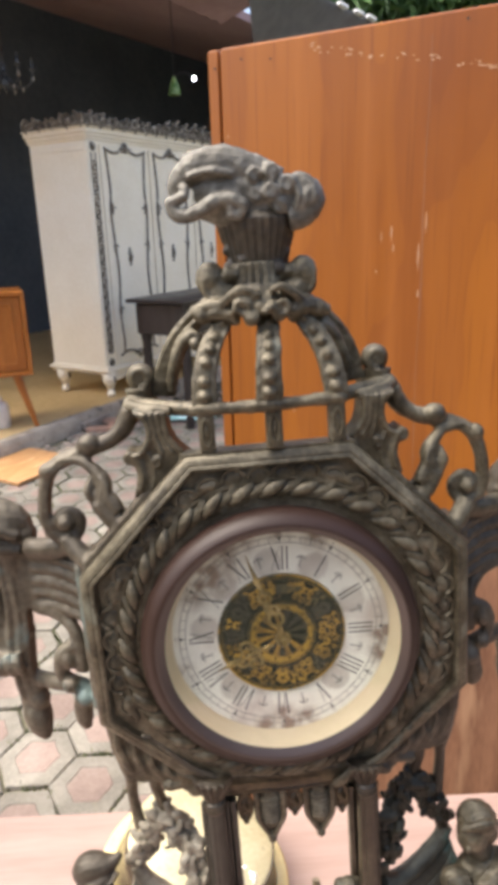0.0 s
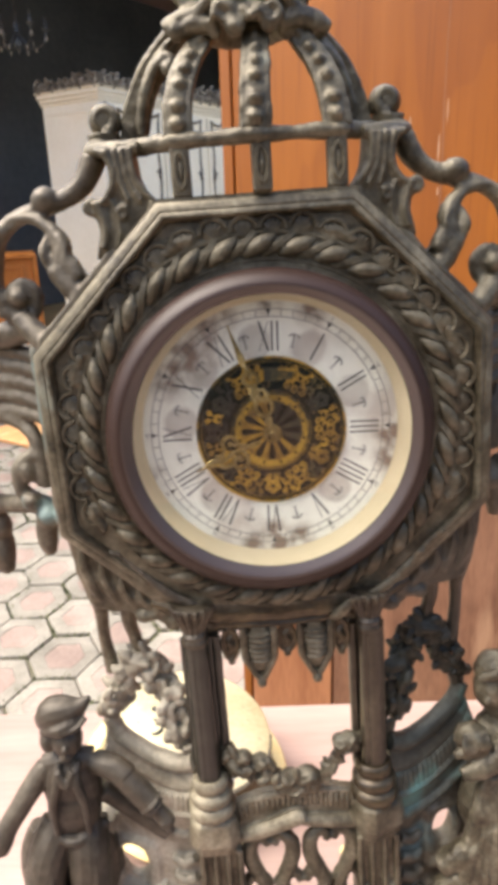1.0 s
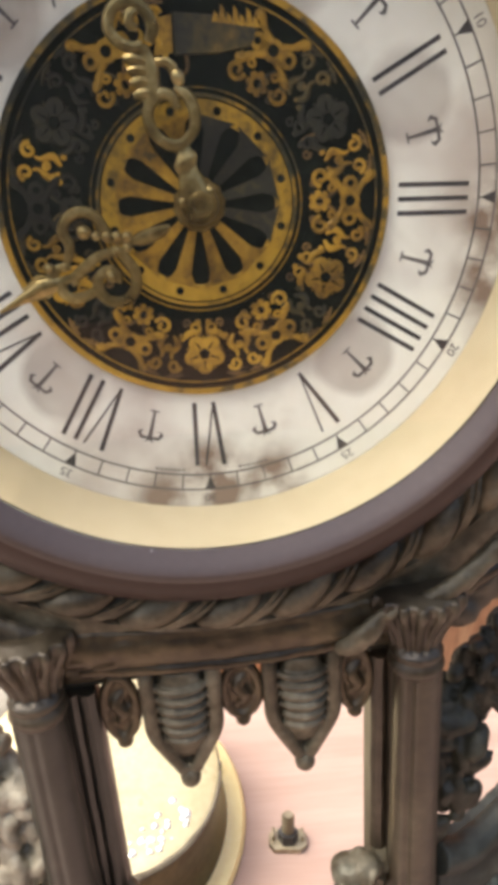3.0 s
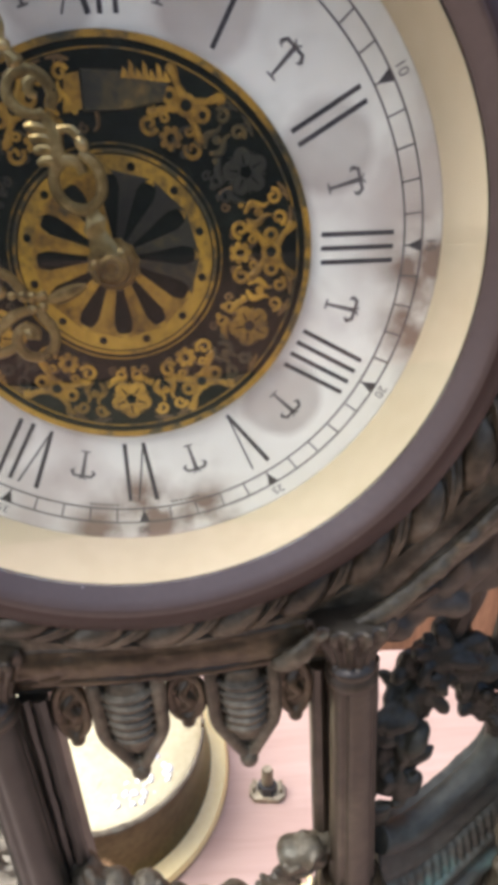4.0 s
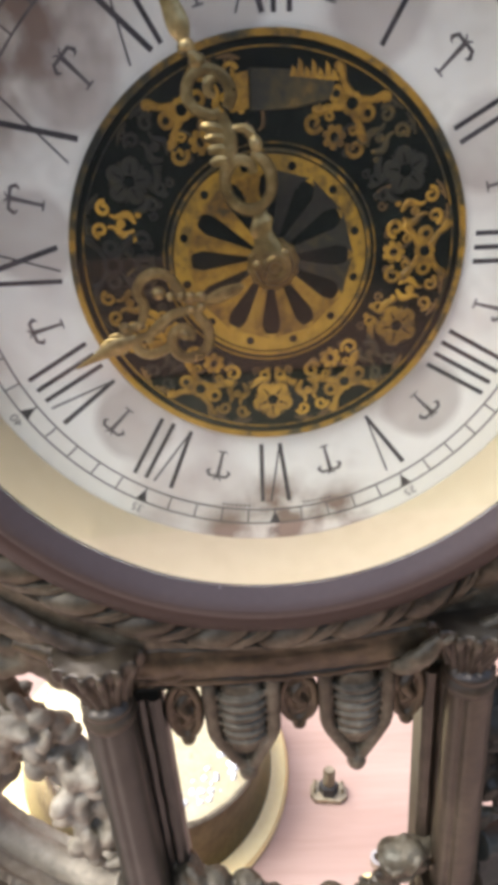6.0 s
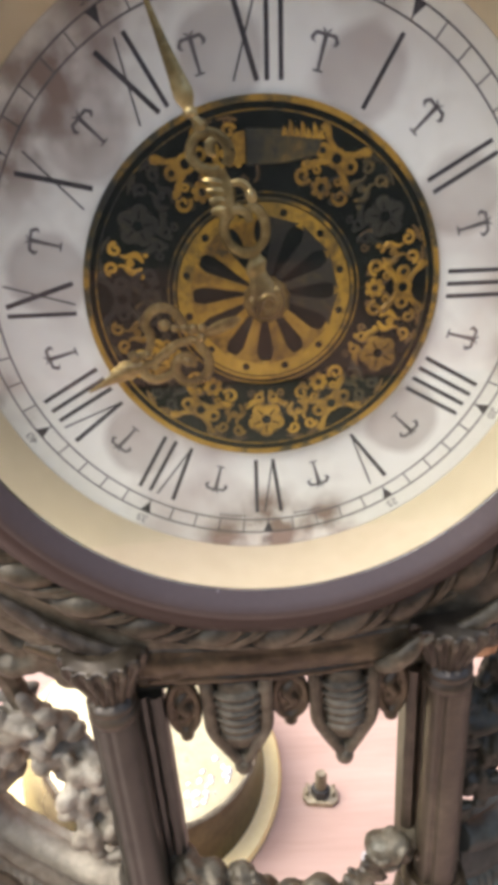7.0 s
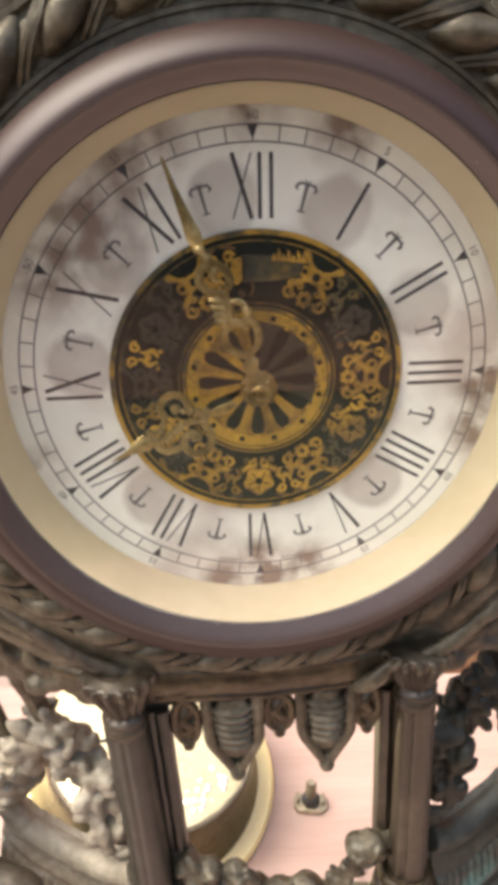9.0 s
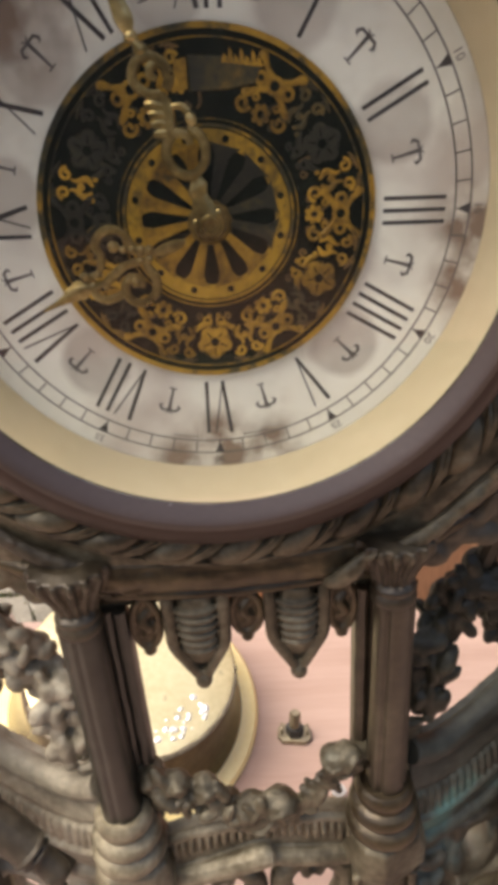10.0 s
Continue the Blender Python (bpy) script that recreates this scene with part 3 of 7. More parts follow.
def shed(u, n, z=0.0):
    return STEP_O + U * u + N * n + Vector((0, 0, z))


SHED_TURN = math.degrees(math.atan2(U.y, U.x))

bm = BM()
vs = [bm.verts.new(p) for p in ((-120, -120, -0.012), (120, -120, -0.012), (120, 120, -0.012), (-120, 120, -0.012))]
bm.faces.new(vs)
single("ground", bm, M["ground"], "sandy, mossy earth under the hexagon paving", "ground", kind="structure")

# raised floor of the shed, its step edge worn and uneven
bm = BM()
loops = []
for u in [i * 0.12 for i in range(-45, 70)]:
    w = 0.02 * noise.noise(Vector((u * 2.3, 0, 0))) + 0.01 * noise.noise(Vector((u * 9, 3, 0)))
    loops.append([tuple(shed(u, w, -0.02)), tuple(shed(u, w, FLOOR_Z - 0.012)), tuple(shed(u, w + 0.014, FLOOR_Z)), tuple(shed(u, 5.2, FLOOR_Z)), tuple(shed(u, 5.2, -0.02))])
rings(bm, loops)
single("floor", bm, M["ochre"], "raised ochre cement floor with a worn step edge", "floor", kind="structure")


# grey worn cement along the step
bm = BM()
loops = []
for u in [i * 0.06 for i in range(-70, 90)]:
    w0 = -0.03 + 0.022 * noise.noise(Vector((u * 3.1, 7, 0))) + 0.012 * noise.noise(Vector((u * 13, 3, 2)))
    w1 = 0.045 + 0.03 * noise.noise(Vector((u * 2.1, 1, 5))) + 0.015 * noise.noise(Vector((u * 11, 6, 2)))
    loops.append([tuple(shed(u, w0, -0.02)), tuple(shed(u, w0 + 0.008, FLOOR_Z - 0.02)), tuple(shed(u, w0 + 0.03, FLOOR_Z + 0.004)), tuple(shed(u, w1, FLOOR_Z + 0.004)), tuple(shed(u, w1 + 0.004, FLOOR_Z - 0.03)), tuple(shed(u, w1, -0.02))])
rings(bm, loops)
single("step_edge", bm, M["cement"], "broken grey cement edge of the step", "step", kind="structure")


def wall_box(name, u0, u1, n0, n1, z0, z1, material, label):
    b = BM()
    box(b, (0, 0, 0), (u1 - u0, n1 - n0, z1 - z0), 0.004)
    c = shed((u0 + u1) / 2, (n0 + n1) / 2, (z0 + z1) / 2)
    return single(name, b, material, label, "wall", kind="structure", m=pose(c.x, c.y, c.z, 0, 0, SHED_TURN))


wall_box("wall_back", -3.4, 8.2, 3.3, 3.45, 0.1, 4.2, M["wall"], "dark, unlit back wall of the open shed")
wall_box("wall_far", 8.2, 8.3, 0.0, 3.45, 0.1, 4.0, M["wall"], "dark far side wall of the open shed")

# shed roof: reddish sheet that rises away from the eave
bm = BM()
loops = []
for u in (-1.2, 8.2):
    loops.append([tuple(shed(u, -0.12, 2.84)), tuple(shed(u, 3.29, 3.72)), tuple(shed(u, 3.29, 3.78)), tuple(shed(u, -0.12, 2.90))])
rings(bm, loops)
single("ceiling", bm, M["roof"], "rusty red underside of the shed's sloping roof", "roof", kind="structure")

# canopy of rusty red sheet that reaches from the eave over the yard
bm = BM()
loops = []
for i in range(41):
    u = -0.9 + 2.9 * i / 40
    loops.append([tuple(shed(u, 0.0, 2.80 + 0.012 * (i % 2))), tuple(shed(u, -0.45, 2.92 + 0.012 * (i % 2))), tuple(shed(u, -0.45, 2.94 + 0.012 * (i % 2))), tuple(shed(u, 0.0, 2.825 + 0.012 * (i % 2)))])
rings(bm, loops)
single("canopy", bm, M["roof"], "rusty red corrugated canopy along the shed's eave", "roof", kind="structure", sharp=20)

# grey corrugated roof of the neighbouring building
RA, RB, RC, RD = Vector((1.60, 6.2, 2.90)), Vector((1.07, 5.4, 2.82)), Vector((0.46, 4.95, 2.42)), Vector((0.31, 4.0, 2.75))
bm = BM()
loops = []
for i in range(37):
    t = i / 36
    p, q = RC.lerp(RD, t), RA.lerp(RB, t)
    up = Vector((0, 0, 0.018 * (i % 2)))
    loops.append([tuple(p + up), tuple(q + up), tuple(q + up + Vector((0, 0, 0.012))), tuple(p + up + Vector((0, 0, 0.012)))])
rings(bm, loops)
single("neighbour_roof", bm, M["sheet"], "grey weathered corrugated roof sheets", "roof", kind="structure", sharp=20)

for t in (0.12, 0.42, 0.8):
    p = RA.lerp(RB, t) + Vector((0.02, -0.02, 0.02))
    bm = BM()
    box(bm, (0, 0, 0), (0.10, 0.05, 0.03), 0.008)
    single("trim", bm, M["trim"], "white painted roof-edge clip", "trim", kind="structure", m=pose(p.x, p.y, p.z, 0, 12, 35))

# unseen walls added behind and beside the camera: dark ones dim reflections, pale ones bounce light
for nm, c, s, mm in (("wall_yard_back", (0, -4.0, 1.85), (11.0, 0.15, 2.3), "dark_reflector"), ("dado_yard_back", (0, -3.98, 0.35), (11.0, 0.19, 0.7), "warm_reflector"),
                     ("wall_yard_left", (-5.4, -0.2, 0.9), (0.15, 7.4, 1.8), "plaster"), ("wall_yard_right", (5.4, -1.45, 1.1), (0.15, 4.9, 2.2), "dark_reflector"), ("wall_yard_far", (5.4, 4.95, 1.1), (0.15, 7.9, 2.2), "plaster")):
    bm = BM()
    box(bm, (0, 0, 0), s, 0.01)
    single(nm, bm, M[mm], "plain unseen yard wall, added for bounce light and reflections", "wall", kind="structure", m=pose(*c))


# ---- white wardrobe ----
def carved_line(b, pts, r=0.008, knots=True):
    tube(b, [(x, y, z, r) for x, y, z in pts], seg=6, n=5)


def white_wardrobe():
    """Local axes: x along the front, y into it, z up from the floor; the corner at the origin."""
    c = Vector((-0.710, 4.640, FLOOR_Z))
    w, d = 2.35, 0.54
    e = thing("white_wardrobe", pose(c.x, c.y, c.z, 0, 0, SHED_TURN), "white painted four-door wardrobe with grey carved ornaments and cabriole feet", "wardrobe")
    b = BM()
    box(b, (w / 2, d / 2, 0.98), (w, d, 1.60), 0.012)
    part("body", b, M["white"], e)
    b = BM()
    for i, (o, z0, z1) in enumerate(((0.012, 0.165, 0.185), (0.028, 0.185, 0.205), (0.012, 0.205, 0.22))):
        box(b, (w / 2, d / 2, (z0 + z1) / 2), (w + 2 * o, d + 2 * o, z1 - z0), 0.006)
    prism(b, [(0.02, 0.17), (w - 0.02, 0.17)] + [(w - 0.06 - (w - 0.12) * i / 24, 0.125 - 0.018 * math.cos(i * math.pi / 2) - 0.012 * (i % 2)) for i in range(25)], 0.0, 0.02)
    part("base_moulding", b, M["white"], e)
    b = BM()
    for o, z0, z1 in ((0.008, 1.755, 1.775), (0.014, 1.775, 1.80), (0.024, 1.80, 1.83), (0.032, 1.83, 1.845)):
        box(b, (w / 2, d / 2, (z0 + z1) / 2), (w + 2 * o, d + 2 * o, z1 - z0), 0.006)
    part("cornice", b, M["white"], e)
    # carved crest on top: pierced scrolls along the front and the side
    for nm, fr in (("crest", True), ("side_crest", False)):
        b = BM()
        length = w + 0.08 if fr else d + 0.04
        k = int(length / 0.06)
        for i in range(k):
            s = -0.04 + (i + 0.5) * length / k
            hgt = 0.072 + 0.014 * math.sin(i * 0.9) + (0.05 * math.exp(-((s - w / 2) / 0.3) ** 2) if fr else 0)
            pts = spiral((s, 1.845 + hgt * 0.45), hgt * 0.55, 0.006, -90 + 180 * (i % 2), 1.4, 0.013, 0.008, n=9)
            tube(b, [(x, -0.03, z, r) if fr else (-0.03, x, z, r) for x, _, z, r in pts], seg=5, n=2, up=(0, 1, 0) if fr else (1, 0, 0))
            ball(b, (s + 0.03, -0.03, 1.862) if fr else (-0.03, s + 0.03, 1.862), (0.026, 0.016, 0.024), 6, 5)
        if fr:
            tube(b, [(-0.04, -0.03, 1.85, 0.008), (w + 0.04, -0.03, 1.85, 0.008)], seg=6, n=1)
            box(b, (w / 2, -0.02, 1.868), (w + 0.06, 0.012, 0.05), 0.003)
        else:
            tube(b, [(-0.03, -0.04, 1.85, 0.008), (-0.03, d, 1.85, 0.008)], seg=6, n=1)
            box(b, (-0.02, d / 2 - 0.02, 1.868), (0.012, d + 0.02, 0.05), 0.003)
        part(nm, b, M["carving"], e, "pierced carved scroll crest with grey patina")
    # cabriole feet
    for x, y, sx in ((0.05, 0.03, -1), (w - 0.05, 0.03, 1), (0.05, d - 0.05, -1), (w - 0.05, d - 0.05, 1)):
        b = BM()
        tube(b, [(x, y, 0.175, 0.06), (x + sx * 0.03, y - 0.025, 0.125, 0.052), (x + sx * 0.015, y - 0.012, 0.075, 0.032), (x + sx * 0.012, y - 0.012, 0.04, 0.026), (x + sx * 0.04, y - 0.035, 0.022, 0.03), (x + sx * 0.05, y - 0.045, 0.004, 0.022)], seg=10, n=5)
        part("foot", b, M["white"], e)
        b = BM()
        tube(b, [(x + sx * 0.03, y - 0.065, 0.15, 0.014), (x + sx * 0.02, y - 0.06, 0.12, 0.018), (x + sx * 0.01, y - 0.035, 0.08, 0.008)], seg=6, n=4)
        part("foot_carving", b, M["carving"], e)
    # corner strip with carving
    b = BM()
    for i in range(34):
        z = 0.33 + i * 0.039
        tube(b, spiral((0.055, z), 0.02, 0.006, 90 + 180 * (i % 2), 0.8, 0.008, 0.005, y=-0.008, n=5), seg=5, n=2)
    part("corner_carving", b, M["carving"], e, "grey carved leaf strip")
    b = BM()
    for x in (0.034, 0.076):
        tube(b, [(x, -0.004, 0.32, 0.0035), (x, -0.004, 1.68, 0.0035)], seg=6, n=1)
    part("corner_bead", b, M["carving"], e)
    for z in (0.25, 1.72):
        b = BM()
        ball(b, (0.055, -0.004, z), (0.028, 0.012, 0.03), 10, 6)
        part("rosette", b, M["carving"], e)
    # side: carved cornice band
    b = BM()
    for i in range(14):
        ball(b, (-0.002, 0.02 + i * 0.038, 1.70), (0.006, 0.014, 0.012), 6, 5)
    part("side_relief", b, M["white"], e)
    # doors, with serpentine carved frames
    for k, (x0, x1) in enumerate(((0.115, 0.62), (0.645, 1.14), (1.20, 1.70), (1.73, 2.25))):
        b = BM()
        box(b, ((x0 + x1) / 2, -0.004, 0.985), (x1 - x0, 0.02, 1.50), 0.004)
        door = part("door", b, M["white"], e)
        b = BM()
        xl, xr = x0 + 0.055, x1 - 0.055
        for x, s in ((xl, 1), (xr, -1)):
            carved_line(b, [(x - s * 0.01, -0.02, 1.70), (x + s * 0.012, -0.02, 1.45), (x - s * 0.004, -0.02, 1.30), (x + s * 0.018, -0.02, 1.05), (x + s * 0.03, -0.02, 0.85), (x + s * 0.01, -0.02, 0.6), (x + s * 0.028, -0.02, 0.4), (x + s * 0.02, -0.02, 0.30)], 0.007)
            for z in (1.32, 1.06, 0.62):
                ball(b, (x + s * 0.012, -0.022, z), (0.014, 0.01, 0.045), 6, 6)
                tube(b, [(x, -0.022, z, 0.006), (x + s * 0.03, -0.022, z + 0.012, 0.008), (x + s * 0.05, -0.022, z + 0.004, 0.004)], seg=5, n=3)
        for z, s in ((1.70, 1), (0.30, -1)):
            mid = (xl + xr) / 2
            carved_line(b, [(xl - 0.02, -0.02, z + 0.012 * s), (xl + 0.06, -0.02, z - 0.012 * s), (mid - 0.07, -0.02, z - 0.004 * s), (mid, -0.02, z + 0.02 * s), (mid + 0.07, -0.02, z - 0.004 * s), (xr - 0.06, -0.02, z - 0.012 * s), (xr + 0.02, -0.02, z + 0.012 * s)], 0.009)
            ball(b, (mid, -0.022, z + 0.026 * s), (0.03, 0.012, 0.036), 8, 6)
            for q in (-1, 1):
                ball(b, (mid + q * 0.042, -0.022, z + 0.012 * s), (0.024, 0.01, 0.015), 8, 6)
        part("carved_moulding", b, M["carving"], door, "serpentine carved moulding with grey patina")
        b = BM()
        hx = xl + 0.17
        box(b, (hx, -0.018, 0.99), (0.016, 0.008, 0.13), 0.003)
        for dz in (-0.02, 0.02):
            ball(b, (hx, -0.02, 0.99 + dz), (0.024, 0.007, 0.018), 8, 5)
        ball(b, (hx, -0.028, 0.99), 0.012, 8, 6)
        part("escutcheon", b, M["carving"], door, "dark metal keyhole plate")
    return e


white_wardrobe()


# ---- dark desk before it ----
def dark_desk():
    e = thing("dark_desk", pose(-0.452, 4.2, 0, 0, 0, SHED_TURN), "black-stained wooden side desk with a drawer", "desk")
    b = BM()
    box(b, (0.42, -0.20, 0.838), (0.90, 0.46, 0.024), 0.005)
    part("desktop", b, M["dark_wood"], e)
    b = BM()
    box(b, (0.42, -0.20, 0.72), (0.80, 0.38, 0.20), 0.006)
    part("apron", b, M["dark_wood"], e)
    for x in (0.075, 0.765):
        for y in (-0.36, -0.04):
            b = BM()
            lathe(b, [(0.028, 0.0), (0.03, 0.05), (0.024, 0.08), (0.034, 0.3), (0.03, 0.56), (0.038, 0.6), (0.038, 0.64)], 10, (x, y, 0))
            box(b, (x, y, 0.73), (0.075, 0.06, 0.19), 0.004)
            part("leg", b, M["dark_wood"], e)
    b = BM()
    box(b, (0.42, -0.395, 0.72), (0.55, 0.018, 0.14), 0.006)
    dr = part("drawer", b, M["dark_wood"], e)
    b = BM()
    ball(b, (0.42, -0.412, 0.72), 0.014, 8, 6)
    part("knob", b, M["steel"], dr)


dark_desk()


# ---- lamps that hang in the shed ----
def glass_lamp():
    e = thing("hanging_lamp", pose(-0.115, 5.41, 2.345), "hanging lamp with a green glass shade and a small lit bulb", "lamp")
    b = BM()
    tube(b, [(0, 0, 0.0, 0.003), (0.004, 0, 0.3, 0.003), (0.0, 0, 0.78, 0.003)], seg=6, n=4)
    part("cord", b, M["black"], e)
    b = BM()
    lathe(b, [(0.044, -0.105), (0.045, -0.085), (0.036, -0.04), (0.018, 0.0), (0.012, 0.02), (0.010, 0.02), (0.015, 0.0), (0.033, -0.042), (0.042, -0.085), (0.041, -0.105)], 16, cap=False)
    part("shade", b, M["green_glass"], e, "faded green glass shade")
    b = BM()
    tube(b, [(0.0, 0, 0.02, 0.005), (0.07, 0, 0.05, 0.005), (0.145, 0, 0.02, 0.006), (0.15, 0, -0.01, 0.007)], seg=7, n=4)
    part("arm", b, M["dark_wood"], e)
    b = BM()
    lathe(b, [(0.005, 0.02), (0.008, 0.012), (0.010, 0.003), (0.007, -0.008), (0.002, -0.013)], 12, (0.152, 0, 0.0))
    part("bulb", b, M["bulb"], e, "small white lit bulb")


def chandelier():
    e = thing("chandelier", pose(-1.33, 5.27, 2.36), "tarnished silver chandelier with curved arms hanging in the dark", "chandelier")
    b = BM()
    lathe(b, [(0.006, 0.92), (0.008, 0.10), (0.022, 0.07), (0.012, 0.02), (0.03, -0.04), (0.016, -0.09), (0.004, -0.12)], 12)
    part("stem", b, M["chandelier"], e)
    for i in range(6):
        a_ = radians(60 * i + 12)
        ca, sa = math.cos(a_), math.sin(a_)
        b = BM()
        tube(b, [(0.01 * ca, 0.01 * sa, 0.02, 0.008), (0.08 * ca, 0.08 * sa, -0.07, 0.007), (0.17 * ca, 0.17 * sa, -0.05, 0.006), (0.20 * ca, 0.20 * sa, 0.03, 0.006)], seg=7, n=5)
        lathe(b, [(0.004, 0.03), (0.024, 0.045), (0.026, 0.05), (0.012, 0.052), (0.010, 0.11), (0.004, 0.13)], 10, (0.20 * ca, 0.20 * sa, 0))
        arm = part("arm", b, M["chandelier"], e)
        for k, z in ((0.20, -0.012), (0.12, -0.085)):
            b = BM()
            ball(b, (k * ca, k * sa, z), (0.009, 0.009, 0.02), 7, 5)
            part("crystal_drop", b, M["steel"], arm)


M["chandelier"] = mat("blackened_silver", [(0.3, (0.05, 0.055, 0.06)), (0.7, (0.16, 0.17, 0.18))], rough=0.3, metal=0.8, scale=40)
M["green_glass"] = mat("green_glass_shade", [(0.3, (0.07, 0.16, 0.03)), (0.5, (0.16, 0.27, 0.07)), (0.7, (0.34, 0.44, 0.20))], rough=0.3, scale=22)
M["bulb"] = mat("lit_bulb", [(0.3, (0.8, 0.8, 0.78)), (0.7, (0.85, 0.85, 0.83))], rough=0.4, scale=30)
M["bulb"].node_tree.nodes["Principled BSDF"].inputs["Emission Color"].default_value = (0.9, 0.97, 1.0, 1)
M["bulb"].node_tree.nodes["Principled BSDF"].inputs["Emission Strength"].default_value = 9.0
glass_lamp()
chandelier()

# ---- honey cabinet on splayed legs ----
def honey_cabinet():
    e = thing("sideboard", pose(-1.06, 3.90, FLOOR_Z - 0.001, 0, 0, 17.0), "honey-orange wooden sideboard with tapered splayed legs", "sideboard")
    b = BM()
    for c, s in (((-0.6, 0.19, 0.835), (1.20, 0.40, 0.028)), ((-0.6, 0.19, 0.355), (1.20, 0.40, 0.028)), ((-0.014, 0.19, 0.595), (0.028, 0.40, 0.46)), ((-1.186, 0.19, 0.595), (0.028, 0.40, 0.46)), ((-0.6, 0.375, 0.595), (1.16, 0.015, 0.46))):
        box(b, c, s, 0.005)
    part("carcass", b, M["cab"], e)
    for x in (-0.31, -0.89):
        b = BM()
        box(b, (x, 0.02, 0.595), (0.56, 0.02, 0.446), 0.004)
        dd = part("door", b, M["cab"], e)
        b = BM()
        frame_loft(b, [(x - 0.235, 0.405), (x + 0.235, 0.405), (x + 0.235, 0.785), (x - 0.235, 0.785)], [(0, 0.011), (0.002, 0.002), (0.016, 0.0), (0.022, 0.011)])
        part("panel_moulding", b, M["cab"], dd)
    for x, s in ((-0.10, 1), (-1.10, -1)):
        for y, q in ((0.06, -1), (0.32, 1)):
            b = BM()
            lathe(b, [(0.013, 0.0), (0.016, 0.01), (0.03, 0.342)], 12)
            for v in b.verts:
                k = 1 - v.co.z / 0.342
                v.co.x += x + s * 0.085 * k
                v.co.y += y + q * 0.03 * k
            part("leg", b, M["cab"], e)


honey_cabinet()

# ---- things on the ground before the shed ----
rng = random.Random(5)
bm = BM()
for i in range(240):
    u, n = rng.uniform(-0.6, 1.7), rng.gauss(-0.16, 0.12)
    if n > -0.015:
        continue
    p = shed(u, n)
    s = rng.uniform(0.008, 0.035)
    box(bm, (p.x, p.y, s * 0.3 - 0.004), (s * rng.uniform(0.7, 2.2), s, s * 0.7), s * 0.2, Matrix.Rotation(rng.uniform(0, 6.28), 3, "Z"))
single("rubble", bm, M["rubble"], "broken cement and grit along the step", "rubble", kind="stuff")


def plank(name, c, s, turn, material, label):
    b = BM()
    box(b, (0, 0, 0), s, 0.003)
    return single(name, b, material, label, "plank", m=pose(*c, 0, 0, turn))


plank("loose_board", (-1.06, 3.42, 0.014), (0.46, 0.42, 0.022), SHED_TURN, M["ply"], "flat orange wooden board lying on the paving")
plank("cement_slab", (-0.80, 4.28, 0.03), (0.34, 0.14, 0.05), SHED_TURN + 8, M["rubble"], "broken grey cement slab against the step")


def slipper(m):
    e = thing("slipper", m, "tan rubber slipper lying on the paving", "slipper", group="slippers by the step")
    b = BM()
    pts = [(-0.13, 0.034), (-0.06, 0.036), (0.03, 0.046), (0.10, 0.042), (0.13, 0.0)]
    outline = smooth_path([(x, y) for x, y in pts] + [(x, -y) for x, y in pts[::-1][1:]] + [(-0.145, 0)], 4)
    rings(b, [[(x, y, z) for x, y in outline] for z in (0.0, 0.006, 0.02, 0.024)])
    part("sole", b, M["slipper"], e)
    b = BM()
    for s in (-1, 1):
        tube(b, [(0.01, s * 0.044, 0.02, 0.009), (0.04, s * 0.035, 0.048, 0.009), (0.085, 0.0, 0.03, 0.007)], seg=6, n=4)
    part("strap", b, M["slipper"], e)
    return e


sl = slipper(pose(-0.67, 4.10, 0.004, 0, 0, 8))
copy_thing(sl, pose(-0.60, 4.27, 0.004, 0, 0, -14))

bm = BM()
loops = []
for i in range(10):
    a = i / 9
    r = 0.05 + 0.05 * math.sin(math.pi * a)
    loops.append([(-0.16 + 0.32 * a + 0.01 * noise.noise(Vector((k, i, 0))), r * math.cos(2 * math.pi * k / 12) * (1 + 0.3 * noise.noise(Vector((k * 0.8, i * 0.7, 1)))),
                   0.028 + 0.026 * math.sin(2 * math.pi * k / 12) * (1 + 0.4 * noise.noise(Vector((k * 0.9, i * 0.9, 4))))) for k in range(12)])
rings(bm, loops)
single("plastic_bag", bm, M["bag"], "crumpled turquoise and white plastic bag on the ground", "bag", m=pose(-0.10, 4.28, 0.0, 0, 0, 6))

bm = BM()
lathe(bm, [(0.05, 0.0), (0.055, 0.01), (0.055, 0.13), (0.045, 0.16), (0.02, 0.175), (0.02, 0.20)], 14)
single("plastic_bottle", bm, M["soft_white"], "milky white plastic canister under the sideboard", "bottle", m=pose(-1.31, 3.95, FLOOR_Z))


# ---- orange wardrobe behind the table ----
BOARD_TURN = -31.77


